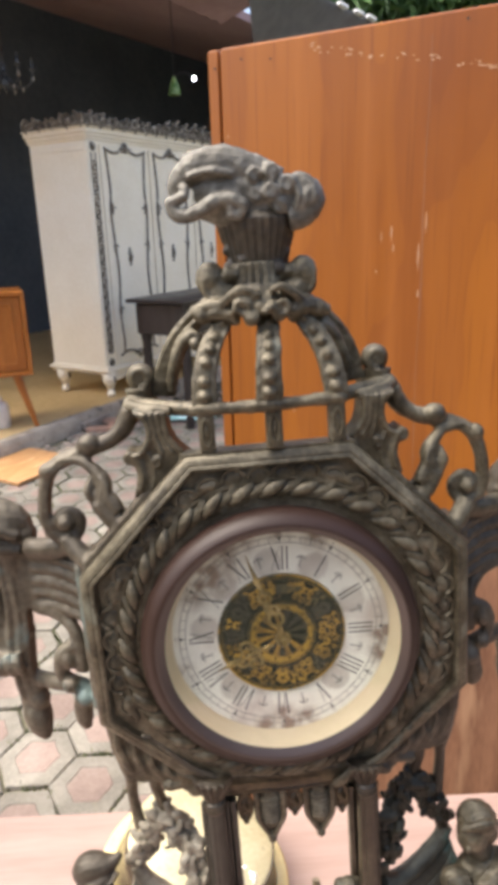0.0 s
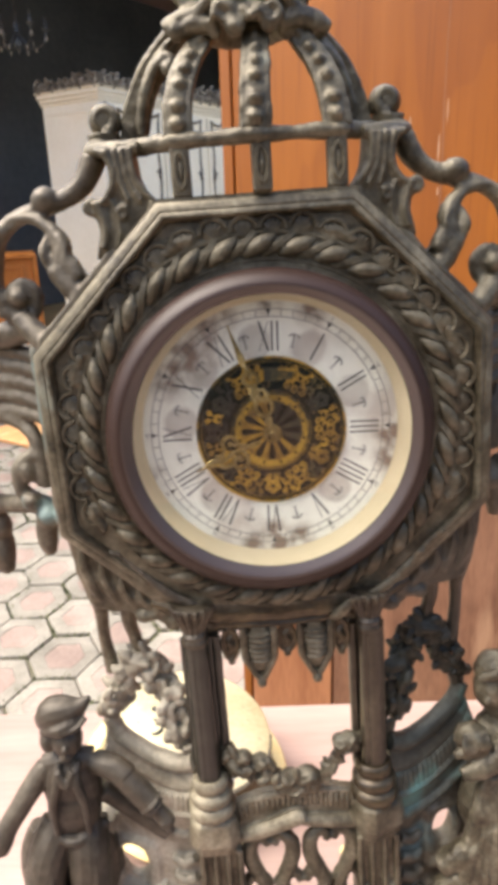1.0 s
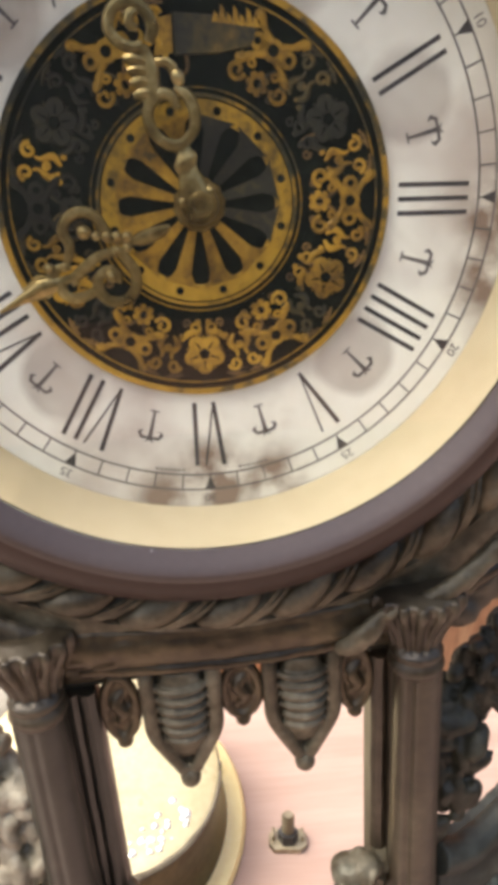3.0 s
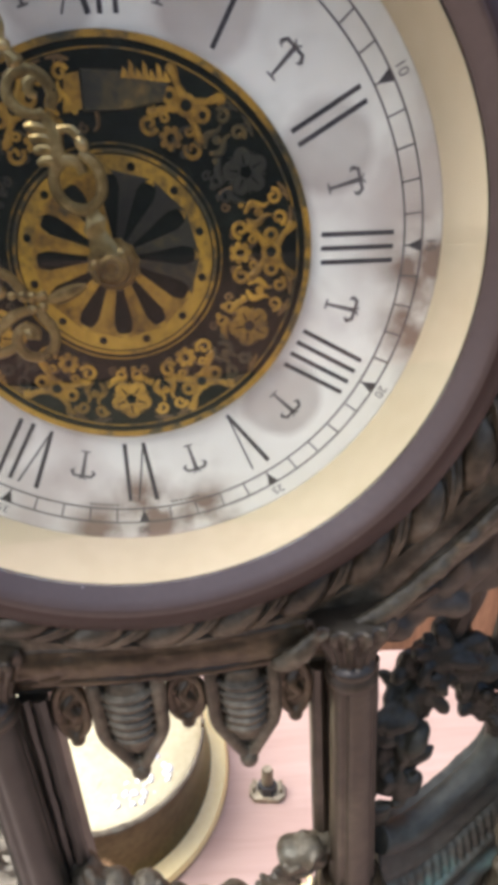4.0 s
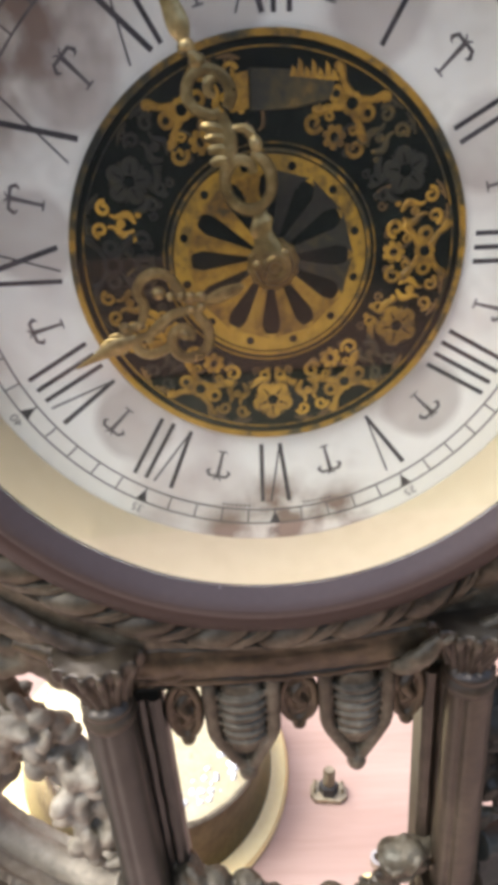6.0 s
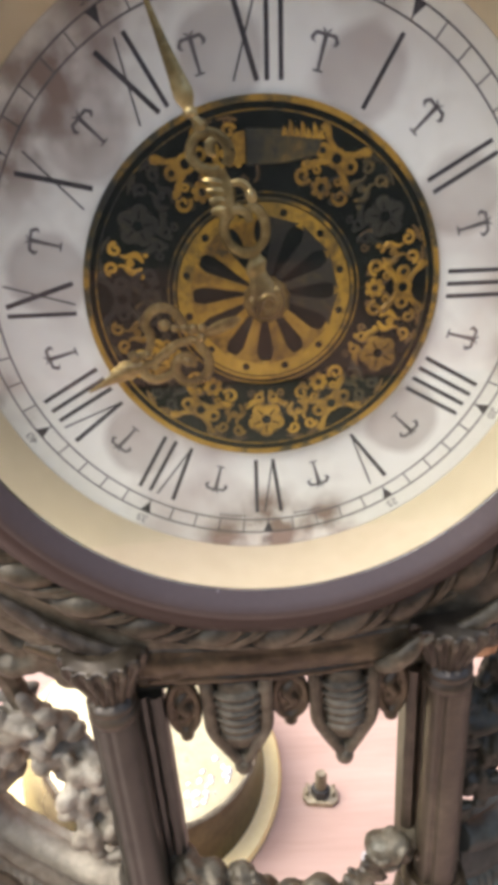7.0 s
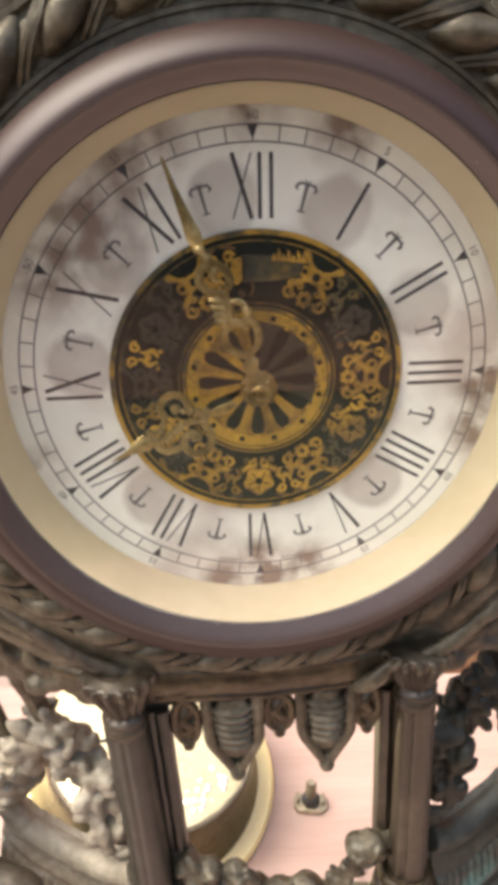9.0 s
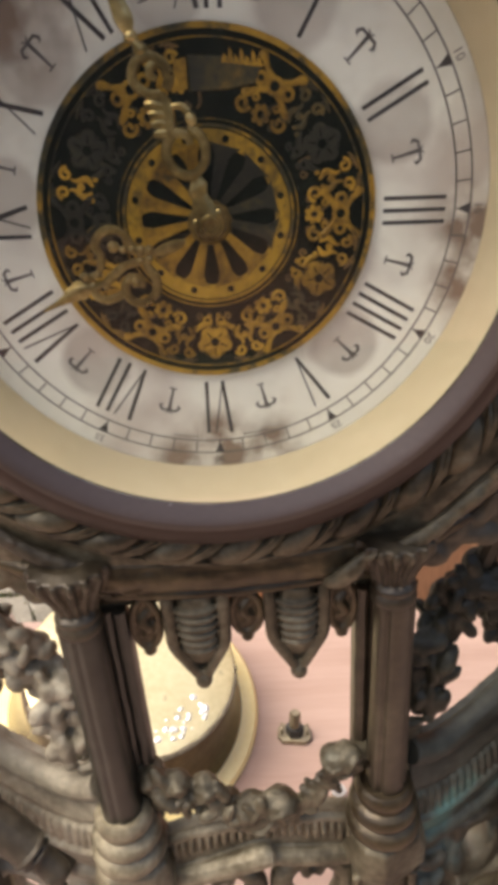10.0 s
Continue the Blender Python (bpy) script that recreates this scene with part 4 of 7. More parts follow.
def orange_wardrobe():
    """Local axes: x along the face, y into it, z up."""
    e = thing("orange_wardrobe", pose(0.002, 0.792, 0, 0, 0, BOARD_TURN), "tall orange-brown wooden wardrobe with a scratched plain side", "wardrobe")
    W_, D_, H_ = 1.25, 0.50, 1.514
    b = BM()
    box(b, (W_ / 2, D_ / 2 + 0.012, H_ / 2), (W_ - 0.004, D_ - 0.024, H_ - 0.004), 0.004)
    part("carcass", b, M["orange"], e)
    b = BM()
    box(b, (0.0085, 0.006, H_ / 2), (0.017, 0.02, H_), 0.002)
    part("edge_strip", b, M["orange"], e)
    b = BM()
    box(b, (0.0215 + (W_ - 0.023) / 2, 0.004, (0.86 + H_) / 2), (W_ - 0.023, 0.02, H_ - 0.86), 0.002)
    part("upper_panel", b, M["orange"], e)
    b = BM()
    box(b, (0.0215 + 0.157 / 2, 0.004, 0.71), (0.157, 0.02, 0.298), 0.002)
    part("middle_rail", b, M["orange"], e)

    b = BM()
    box(b, (0.0215 + 0.157 / 2, 0.005, 0.279), (0.157, 0.02, 0.555), 0.002)
    part("lower_door", b, M["orange_scuffed"], e, "scuffed reddish door edge")
    b = BM()
    box(b, (0.182 + (W_ - 0.182) / 2, 0.006, 0.43), (W_ - 0.182, 0.02, 0.856), 0.002)
    part("lower_panel", b, M["orange_rough"], e, "rough brown weathered board")
    # scraped bare dashes below the top edge
    r2 = random.Random(3)
    b = BM()
    for i in range(34):
        t = r2.random()
        s, z = 0.16 + 0.23 * t, 1.497 - 0.045 * t + r2.gauss(0, 0.003)
        ln, hg, tilt = r2.uniform(0.0015, 0.008), r2.uniform(0.0005, 0.0016), r2.uniform(-0.5, 0.15)
        ring_, b = [], BM()
        for k in range(9):
            q = 2 * math.pi * k / 9
            dx, dz = ln * 0.5 * math.cos(q) * r2.uniform(0.7, 1.1), hg * math.sin(q) * r2.uniform(0.5, 1.2)
            ring_.append((s + dx * math.cos(tilt) - dz * math.sin(tilt), z + dx * math.sin(tilt) + dz * math.cos(tilt)))
        prism(b, ring_, -0.0064, -0.0055)
        part("scratch", b, M["scrape"], e, "pale scraped bare wood")
    for s, z, ln, hg in ((0.40, 1.4515, 0.05, 0.0012), (0.418, 1.4475, 0.06, 0.0018), (0.455, 1.449, 0.04, 0.001), (0.47, 1.444, 0.07, 0.0016), (0.53, 1.44, 0.06, 0.001)):
        k = 12
        b = BM()
        up = [(s + ln * (i / k - 0.5), z - 0.10 * ln * i / k + hg * r2.uniform(0.0, 1)) for i in range(k + 1)]
        lo = [(s + ln * (i / k - 0.5), z - 0.10 * ln * i / k - 0.0002 - hg * r2.uniform(0.0, 1)) for i in range(k + 1)]
        prism(b, up + lo[::-1], -0.0064, -0.0055)
        part("scratch", b, M["scrape"], e)
    b = BM()
    for i in range(9):
        z0, z1 = 0.87 + 0.069 * i, 0.87 + 0.069 * (i + 1)
        x0, x1 = 0.318 + 0.0012 * math.sin(i * 1.7), 0.318 + 0.0012 * math.sin((i + 1) * 1.7)
        w0 = 0.0003 + 0.0003 * r2.random()
        prism(b, [(x0 - w0, z0), (x0 + w0, z0), (x1 + w0, z1), (x1 - w0, z1)], -0.0063, -0.0055)
    part("veneer_seam", b, M["orange_rough"], e, "thin dark seam in the veneer")
    for s, z, ln in ((0.262, 1.255, 0.016), (0.3220, 1.27, 0.03), (0.3135, 1.225, 0.04), (0.276, 1.258, 0.022), (0.279, 1.24, 0.012), (0.256, 1.21, 0.006), (0.075, 1.36, 0.01), (0.03, 1.40, 0.006), (0.13, 1.0, 0.012), (0.315, 1.18, 0.012)):
        b = BM()
        prism(b, [(s - 0.0009, z), (s + 0.0002, z - ln * 0.4), (s + 0.0008, z + ln * 0.1), (s + 0.0003, z + ln * 0.6), (s - 0.0006, z + ln * 0.5)], -0.0064, -0.0055)
        part("scratch", b, M["scrape"], e)
    for s, z in ((0.012, 1.49), (0.055, 1.497), (0.1, 1.492), (0.36, 1.503), (0.44, 1.50)):
        b = BM()
        lathe(b, [(0.0016, -0.0066), (0.0016, -0.005)], 8, (s, 0, z), axis="y")
        part("nail_hole", b, M["black"], e)


M["scrape"] = mat("scraped_wood", [(0.3, (0.40, 0.20, 0.09)), (0.5, (0.50, 0.29, 0.16)), (0.75, (0.62, 0.44, 0.30))], rough=0.8, scale=40)
orange_wardrobe()


# ---- bamboo behind the neighbouring roof ----
def bamboo(m, seed):
    e = thing("bamboo_clump", m, "green bamboo clump behind the grey roof", "bamboo", group="bamboo behind the roof")
    r2 = random.Random(seed)
    for i in range(5):
        b = BM()
        x, y = r2.uniform(-0.8, 0.8), r2.uniform(-0.4, 0.4)
        tube(b, [(x, y, 0, 0.03), (x * 1.1, y, 2.0, 0.028), (x * 1.5, y * 1.4, 4.2, 0.015), (x * 2.2, y * 1.6, 5.6, 0.005)], seg=7, n=5)
        part("culm", b, M["culm"], e)
    b = BM()
    for i in range(16000):
        x, y, z = r2.uniform(-1.6, 1.6), r2.uniform(-0.9, 0.9), r2.triangular(2.2, 5.6, 3.5)
        ln, w = r2.uniform(0.14, 0.34), r2.uniform(0.014, 0.03)
        mm = Euler((r2.uniform(-1.3, 0.5), r2.uniform(-0.7, 0.7), r2.uniform(0, 6.28))).to_matrix()
        pts = [mm @ Vector(q) + Vector((x, y, z)) for q in ((0, 0, 0), (w, ln * 0.35, 0.006), (0, ln, -0.03), (-w, ln * 0.35, 0.006))]
        b.faces.new([b.verts.new(p) for p in pts])
    part("foliage", b, M["leaf"], e)
    return e


bamboo(pose(2.6, 8.2, 0), 1)
bamboo(pose(4.6, 8.8, 0, 0, 0, 40), 2)

# ---- table ----
def work_table():
    turn = math.degrees(math.atan(-0.046))
    e = thing("table", pose(0, 0.21, 0, 0, 0, turn), "pinkish brown worn wooden table under the clock", "table")
    b = BM()
    box(b, (0.05, -0.375, TABLE_Z - 0.0175), (1.5, 0.75, 0.035), 0.003)
    part("tabletop", b, M["table"], e)
    b = BM()
    box(b, (0.05, -0.375, TABLE_Z - 0.075), (1.36, 0.62, 0.08), 0.004)
    part("apron", b, M["table"], e)
    for x in (-0.60, 0.70):
        for y in (-0.67, -0.08):
            b = BM()
            box(b, (x, y, (TABLE_Z - 0.035) / 2), (0.06, 0.06, TABLE_Z - 0.035), 0.006)
            part("leg", b, M["table"], e)


work_table()

# ---- the mantel clock; lengths below in millimetres from the dial's centre ----
CLOCK = pose(0, 0, 1.08, -4.5, 0, 0) @ pose(0, 0, 0, 0, -2.2, 0)
BASE = 0.3262
clock = thing("mantel_clock", CLOCK @ Matrix.Translation((0, 0, -BASE)), "ornate antique bronze mantel clock with octagonal face, columns and open dome", "clock")


def cpart(name, b, material, parent=None, label="", fuse=0.0, smooth=2, sharp=38, roll=0.0, rough=0.0012):
    bmesh.ops.scale(b, vec=(0.001, 0.001, 0.001), verts=b.verts)
    ob = part(name, b, material, parent or clock, label, fuse, smooth, sharp, rough)
    if parent is None:
        ob.matrix_local = Matrix.Translation((0, 0, BASE)) @ pose(0, 0, 0, 0, roll, 0)
    return ob


def mirror(pts, s):
    return [(-s * q[0], *q[1:]) for q in pts]


A, Cn = 93.5, 38.7
OCT = [(-Cn, A), (Cn, A), (A, Cn), (A, -Cn), (Cn, -A), (-Cn, -A), (-A, -Cn), (-A, Cn)]

# case and its moulded rim
b = BM()
prism(b, [(x * 0.985, z * 0.985) for x, z in OCT], 2, 17, 1.5)
lathe(b, [(66, 10), (66, 44), (60, 50)], 64, axis="y")
cpart("case", b, M["bronze"])
b = BM()
frame_loft(b, OCT, [(-1.4, 6), (-2.8, 3), (-2.7, -0.5), (-1.6, -2.6), (-0.2, -3.6), (1.4, -4.2), (1.9, -3.9), (2.4, -4.4), (3.2, -5.0), (4.1, -4.9), (4.7, -3.9), (5.3, -1.4), (5.8, 1), (5.8, 6)])
for v in b.verts:
    if v.co.z < -80 and abs(v.co.x) < 42 and v.co.y < 3:
        v.co.y = 4.2 + 0.2 * (v.co.y - 2.2)          # the lowest edge is only a thin ledge
cpart("octagon_rim", b, M["bronze"], label="raised octagonal bronze moulding", sharp=44)
b = BM()
K = 96
outer, mid, inner = [], [], []
for k in range(K):
    a = 2 * math.pi * k / K
    dx, dz = math.sin(a), math.cos(a)
    t = min(abs((A - 5.8) / dx) if dx else 1e9, abs((A - 5.8) / dz) if dz else 1e9, abs((A - 5.8) * math.sqrt(2) / (abs(dx) + abs(dz))))
    outer.append((dx * t, -0.6, dz * t))
    mid.append((dx * 79, -1.6, dz * 79))
    inner.append((dx * 66, -2.0, dz * 66))
rings(b, [outer, mid, inner], cap=False)
cpart("face_panel", b, M["bronze"])

# scalloped border
b = BM()
NS = 44
for k in range(NS):
    a = 2 * math.pi * (k + 0.5) / NS
    if math.cos(a) < -0.4:          # the lower stretch is plain
        continue
    t = min((A - 7) / max(abs(math.sin(a)), 1e-6), (A - 7) / max(abs(math.cos(a)), 1e-6), (A - 7) * math.sqrt(2) / (abs(math.sin(a)) + abs(math.cos(a))))
    r = min(85.0, t - 3.6)
    rot = Matrix.Rotation(a, 3, "Y")
    c = (r * math.sin(a), -1.2, r * math.cos(a))
    ball(b, c, (4.4, 1.2, 4.2), 10, 6, rot)
    for q in (-0.9, -0.45, 0.0, 0.45, 0.9):
        d = Vector((math.sin(q), 0, math.cos(q)))
        tube(b, [(*(Vector(c) + rot @ (d * 0.4 + Vector((0, -0.6, -2.6)))), 0.45), (*(Vector(c) + rot @ (d * 3.0 + Vector((0, -0.95, -1.6)))), 0.45), (*(Vector(c) + rot @ (d * 5.2 + Vector((0, -0.4, -1.0)))), 0.5)], seg=5, n=2)
    o = [tuple(Vector(c) + rot @ Vector((5.4 * math.cos(q), -0.9, 0.2 + 5.0 * math.sin(q)))) for q in [math.pi * i / 8 for i in range(9)]]
    tube(b, [(*p, 0.95) for p in o], seg=6, n=1)
cpart("scalloped_border", b, M["bronze"], label="ring of cast scallop shells")
# ribbed shells in the eight corners
for k in range(8):
    if k in (3, 4):
        continue
    a = 2 * math.pi * (k + 0.5) / 8
    b = BM()
    rot = Matrix.Rotation(a, 3, "Y")
    for i in range(-3, 4):
        w = radians(i * 17)
        p0 = Vector((86.5 * math.sin(a), -0.5, 86.5 * math.cos(a)))
        d0, d1 = rot @ Vector((1.2 * i, 0, -3.6)), rot @ Vector((2.6 * i, 0, 3.4 - 0.28 * i * i))
        tube(b, [(*(p0 + d0), 0.8), (*(p0 + 0.5 * (d0 + d1) + Vector((0, -1.4, 0))), 1.3), (*(p0 + d1), 0.9)], seg=6, n=4)
    cpart("corner_shell", b, M["bronze"], fuse=0.0006, smooth=1)
# leaf rope
b = BM()
tube(b, [(76.9 * math.sin(2 * math.pi * k / 72), 0.4, 76.9 * math.cos(2 * math.pi * k / 72), 3.9) for k in range(73)], seg=8, n=1)
NL = 32
for k in range(NL):
    a = 2 * math.pi * k / NL
    rot = Matrix.Rotation(a, 3, "Y") @ Matrix.Rotation(radians(-30), 3, "Y")
    c = Vector((76.9 * math.sin(a), -3.0, 76.9 * math.cos(a)))
    tube(b, [(*(c + rot @ Vector(q)), w) for q, w in (((-8.6, 2.2, 0), 0.6), ((-5.6, 0.6, 0.3), 2.2), ((-1.4, 0, 0.2), 3.2), ((2.8, 0, -0.1), 3.0), ((6.2, 0.8, -0.3), 1.8), ((8.8, 2.4, 0), 0.5))], seg=12, n=3, flat=0.85)
    for o in (-0.9, 0.9):
        wire = Matrix.Rotation(a + math.pi / NL, 3, "Y")
        cw = Vector((76.9 * math.sin(a + math.pi / NL), -3.8, 76.9 * math.cos(a + math.pi / NL)))
        tube(b, [(*(cw + wire @ Vector((-6.2 + o, 2.2, -5.0))), 0.6), (*(cw + wire @ Vector((-1.6 + o, 0.0, -1.2))), 0.85), (*(cw + wire @ Vector((2.4 + o, 0.0, 1.6))), 0.85), (*(cw + wire @ Vector((6.4 + o, 2.2, 5.0))), 0.6)], seg=6, n=3)
cpart("leaf_rope", b, M["bronze"], label="twisted laurel-leaf ring of bronze")
b = BM()
for r in (71.4, 82.0):
    tube(b, [(r * math.sin(2 * math.pi * k / 96), -1.6, r * math.cos(2 * math.pi * k / 96), 0.9) for k in range(97)], seg=6, n=1)
cpart("inner_bead", b, M["bronze"])

# bezel, gold ring, glass
b = BM()
lathe(b, [(62.6, -14.55), (62.0, -14.6), (61.4, -14.3), (60.2, -13.3), (58.9, -12.3), (58.3, -11.9), (58.3, 3)], 128, axis="y", cap=False)
rim = BM()
lathe(rim, [(69.8, 2), (69.8, -5.4), (69.3, -8.0), (68.2, -10.4), (66.6, -12.5), (64.8, -13.9), (63.4, -14.5), (62.6, -14.55)], 128, axis="y", cap=False)
for v in list(b.verts) + list(rim.verts):          # worn mounting: its outer edge sags a little
    k = min(1.0, max(0.0, (math.hypot(v.co.x, v.co.z) - 59.5) / 6))
    v.co.x, v.co.z = v.co.x - 0.5 * k, v.co.z - 1.6 * k
cpart("bezel", b, M["bezel"], label="dark glossy slope of the round bezel", sharp=50)
# rim of the same bezel, tinted for the table it reflects
cpart("bezel_rim", rim, M["bezel_rim"], label="dark brown lacquered bezel rim, table's reddish reflection in its colour", sharp=50)
b = BM()
lathe(b, [(55.0, -0.2), (55.3, -1.6), (56.6, -6.4), (58.1, -11.1)], 128, axis="y", cap=False)
cpart("gold_ring", b, M["gold_cone"], label="satin gold conical ring inside the bezel")
b = BM()
lathe(b, [(58.28, -11.2), (58.28, -11.8)], 96, axis="y")
glass = cpart("glass", b, M["glass"], label="clear round clock glass")
glass.visible_shadow = False

# ---- dial ----
b = BM()
lathe(b, [(58.0, 2.5), (58.0, 0.0)], 128, axis="y")
dial = cpart("dial", b, M["dial"], label="silvered paper dial with black Roman numerals", roll=2.2)


def polar(a, r, t=0.0):
    """Point of the dial: degrees clockwise from twelve, radius, shift clockwise."""
    a = radians(a)
    return (r * math.sin(a) + t * math.cos(a), r * math.cos(a) - t * math.sin(a))


def stroke(b, a, p0, p1, w0, w1, y0=-0.06, y1=-0.01):
    """A flat stroke between (t, r) and (t, r), at the hour angle a."""
    (t0, r0), (t1, r1) = p0, p1
    ln = math.hypot(t1 - t0, r1 - r0)
    nx, nr = -(r1 - r0) / ln, (t1 - t0) / ln
    pts = [(t0 + nx * w0 / 2, r0 + nr * w0 / 2), (t1 + nx * w1 / 2, r1 + nr * w1 / 2), (t1 - nx * w1 / 2, r1 - nr * w1 / 2), (t0 - nx * w0 / 2, r0 - nr * w0 / 2)]
    prism(b, [polar(a, r, t) for t, r in pts], y0, y1)


WID = {"I": 2.3, "V": 4.6, "X": 4.8}
for h, txt in enumerate(("I", "II", "III", "IIII", "V", "VI", "VII", "VIII", "IX", "X", "XI", "XII"), 1):
    b = BM()
    lo, hi = 34.2, 46.6
    x = -sum(WID[c] for c in txt) / 2
    for c in txt:
        w = WID[c]
        m_ = x + w / 2
        if c == "I":
            stroke(b, 30 * h, (m_, lo), (m_, hi), 0.78, 0.78)
        elif c == "V":
            stroke(b, 30 * h, (x + 0.6, hi), (m_, lo), 0.88, 0.7)
            stroke(b, 30 * h, (m_, lo), (x + w - 0.5, hi), 0.3, 0.35, -0.062)
        else:
            stroke(b, 30 * h, (x + 0.5, hi), (x + w - 0.5, lo), 0.88, 0.88)
            stroke(b, 30 * h, (x + 0.5, lo), (x + w - 0.5, hi), 0.32, 0.32, -0.062)
        x += w
    cpart("numeral", b, M["print"], dial)
for h in range(12):
    a = 30 * h + 15
    b = BM()
    stroke(b, a, (0, 36.0), (0, 42.6), 0.5, 0.95)
    stroke(b, a, (-2.0, 42.2), (2.0, 42.2), 0.6, 0.6, -0.062)
    stroke(b, a, (-1.0, 36.1), (1.0, 36.1), 0.35, 0.35, -0.062)
    for s in (-1, 1):
        stroke(b, a, (s * 1.8, 42.4), (s * 2.5, 41.0), 0.5, 0.8, -0.064)
        stroke(b, a, (s * 2.5, 41.0), (s * 1.7, 40.6), 0.5, 0.2, -0.066)
        stroke(b, a, (s * 0.2, 42.6), (s * 0.9, 43.2), 0.4, 0.2, -0.064)
    cx, cz = polar(a, 39.6)
    for v in b.verts:
        v.co.x, v.co.z = cx + (v.co.x - cx) * 0.86, cz + (v.co.z - cz) * 0.86
    cpart("half_hour_mark", b, M["print_grey"], dial)
b = BM()
for r in (48.5, 51.6):
    loops = []
    for y, rr in ((-0.01, r - 0.16), (-0.06, r - 0.16), (-0.06, r + 0.16), (-0.01, r + 0.16)):
        loops.append([(polar(360 * k / 160, rr)[0], y, polar(360 * k / 160, rr)[1]) for k in range(160)])
    rings(b, loops, cap=False)
for k in range(60):
    stroke(b, 6 * k, (0, 48.5), (0, 51.6), 0.28, 0.28, -0.064)
cpart("minute_track", b, M["print_grey"], dial)
for k in range(12):
    b = BM()
    prism(b, [polar(30 * k, 48.9), polar(30 * k, 51.5, 1.05), polar(30 * k, 51.5, -1.05)], -0.08, -0.01)
    cpart("minute_marker", b, M["print"], dial)


def text_part(txt, size, a, r, parent, material):
    cu = bpy.data.curves.new("letters", "FONT")
    cu.body, cu.size, cu.align_x, cu.align_y = txt, size, "CENTER", "CENTER"
    tmp = new("letters", cu)
    dg = bpy.context.evaluated_depsgraph_get()
    me = bpy.data.meshes.new_from_object(tmp.evaluated_get(dg))
    bpy.data.objects.remove(tmp)
    bpy.data.curves.remove(cu)
    for v in me.vertices:
        x, z = polar(a, r + v.co.y, v.co.x)
        v.co = (x * 0.001, -0.00005, z * 0.001)
    me.materials.clear()
    me.materials.append(material)
    ob = new("minute_figure", me)
    ob.parent = parent
    return ob


for k in range(1, 13):
    text_part(str(5 * k), 2.4, 30 * k, 53.2, dial, M["print_grey"])

# two lines of tiny print beside six, too small to read: plain bars
for a0 in (167, 186):
    b = BM()
    for i in range(7):
        stroke(b, a0 + i * 1.0, (-0.28, 47.6), (0.28, 47.6), 0.4, 0.4)
    cpart("maker_print", b, M["print_grey"], dial)

# centre disc: black enamel with gilt ornaments
b = BM()
lathe(b, [(32.3, 0.0), (32.3, -0.5), (31.9, -0.7)], 96, axis="y")
disc = cpart("centre_disc", b, M["enamel"], dial, "round black enamel centre with gilt flowers and rosette")


def annulus(b, r0, r1, y0, y1, n=96, centre=(0, 0)):
    loops = []
    for y, r in ((y1, r0), (y0, r0), (y0, r1), (y1, r1)):
        loops.append([(centre[0] + r * math.sin(2 * math.pi * k / n), y, centre[1] + r * math.cos(2 * math.pi * k / n)) for k in range(n)])
    rings(b, loops, cap=False)


def relief(name, draw, material):
    b_ = BM()
    draw(b_)
    return cpart(name, b_, material, disc)


relief("outer_gilt_band", lambda b_: (annulus(b_, 31.3, 32.35, -1.0, -0.5), annulus(b_, 30.0, 30.2, -0.85, -0.6)), M["gilt_worn"])
relief("rosette_ring", lambda b_: annulus(b_, 12.9, 15.7, -0.95, -0.6), M["gilt_ring"])
relief("rosette_rim", lambda b_: (annulus(b_, 16.0, 16.5, -1.05, -0.6), annulus(b_, 17.2, 17.4, -0.85, -0.6)), M["gilt_worn"])
for k in range(12):
    a = 30 * k + 15
    b = BM()
    prism(b, [polar(a, 3.2, -0.5), polar(a, 6.0, -0.82), polar(a, 9.0, -1.1), polar(a, 11.0, -1.3), polar(a, 12.3, -2.0), polar(a, 13.2, -3.3), polar(a, 13.2, 3.3), polar(a, 12.3, 2.0), polar(a, 11.0, 1.3), polar(a, 9.0, 1.1), polar(a, 6.0, 0.82), polar(a, 3.2, 0.5)], -0.98, -0.6)
    cpart("rosette_spoke", b, M["gilt"] if k not in (0, 1, 2, 3) else M["gilt_dull"], disc)
    b = BM()
    lathe(b, [(0.68, -1.02), (0.68, -0.9)], 10, (polar(a, 14.3)[0], 0, polar(a, 14.3)[1]), axis="y")
    cpart("rosette_dot", b, M["enamel"], disc)


def petal(b, a, r, t, rad, y=-0.95, n=12, sq=1.0, turn=0.0):
    c = polar(a, r, t)
    prism(b, [(c[0] + rad * math.cos(2 * math.pi * k / n + turn) * (1 if sq == 1 else sq), c[1] + rad * math.sin(2 * math.pi * k / n + turn)) for k in range(n)], y, -0.6, rad * 0.12)


def curl(b, a, r, t, size, s, wid=0.42, a0=0.0):
    pts = spiral((0, 0), size, size * 0.28, a0, 1.15 * s, wid, wid * 0.8, n=12)
    tube(b, [(*[(polar(a, r + z, t + x))[0]], -0.75, polar(a, r + z, t + x)[1], w) for x, _, z, w in pts], seg=6, n=2, flat=0.6)


def spray(b, a, pts, w):
    tube(b, [(polar(a, r, t)[0], -0.75, polar(a, r, t)[1], w * k) for r, t, k in pts], seg=6, n=4, flat=0.6)


for k in range(12):
    a = 30 * k
    dull = k in (2, 9, 10)
    if k == 0:          # the name plate sits here
        continue
    b = BM()
    if k % 2 == 0:
        for i in range(5):
            q = radians(72 * i)
            petal(b, a, 25.0 + 2.25 * math.cos(q), 2.25 * math.sin(q), 1.45)
            spray(b, a, [(25.0 + 1.0 * math.cos(q + 0.63), 1.0 * math.sin(q + 0.63), 0.7), (25.0 + 3.3 * math.cos(q + 0.63), 3.3 * math.sin(q + 0.63), 0.4)], 0.35)
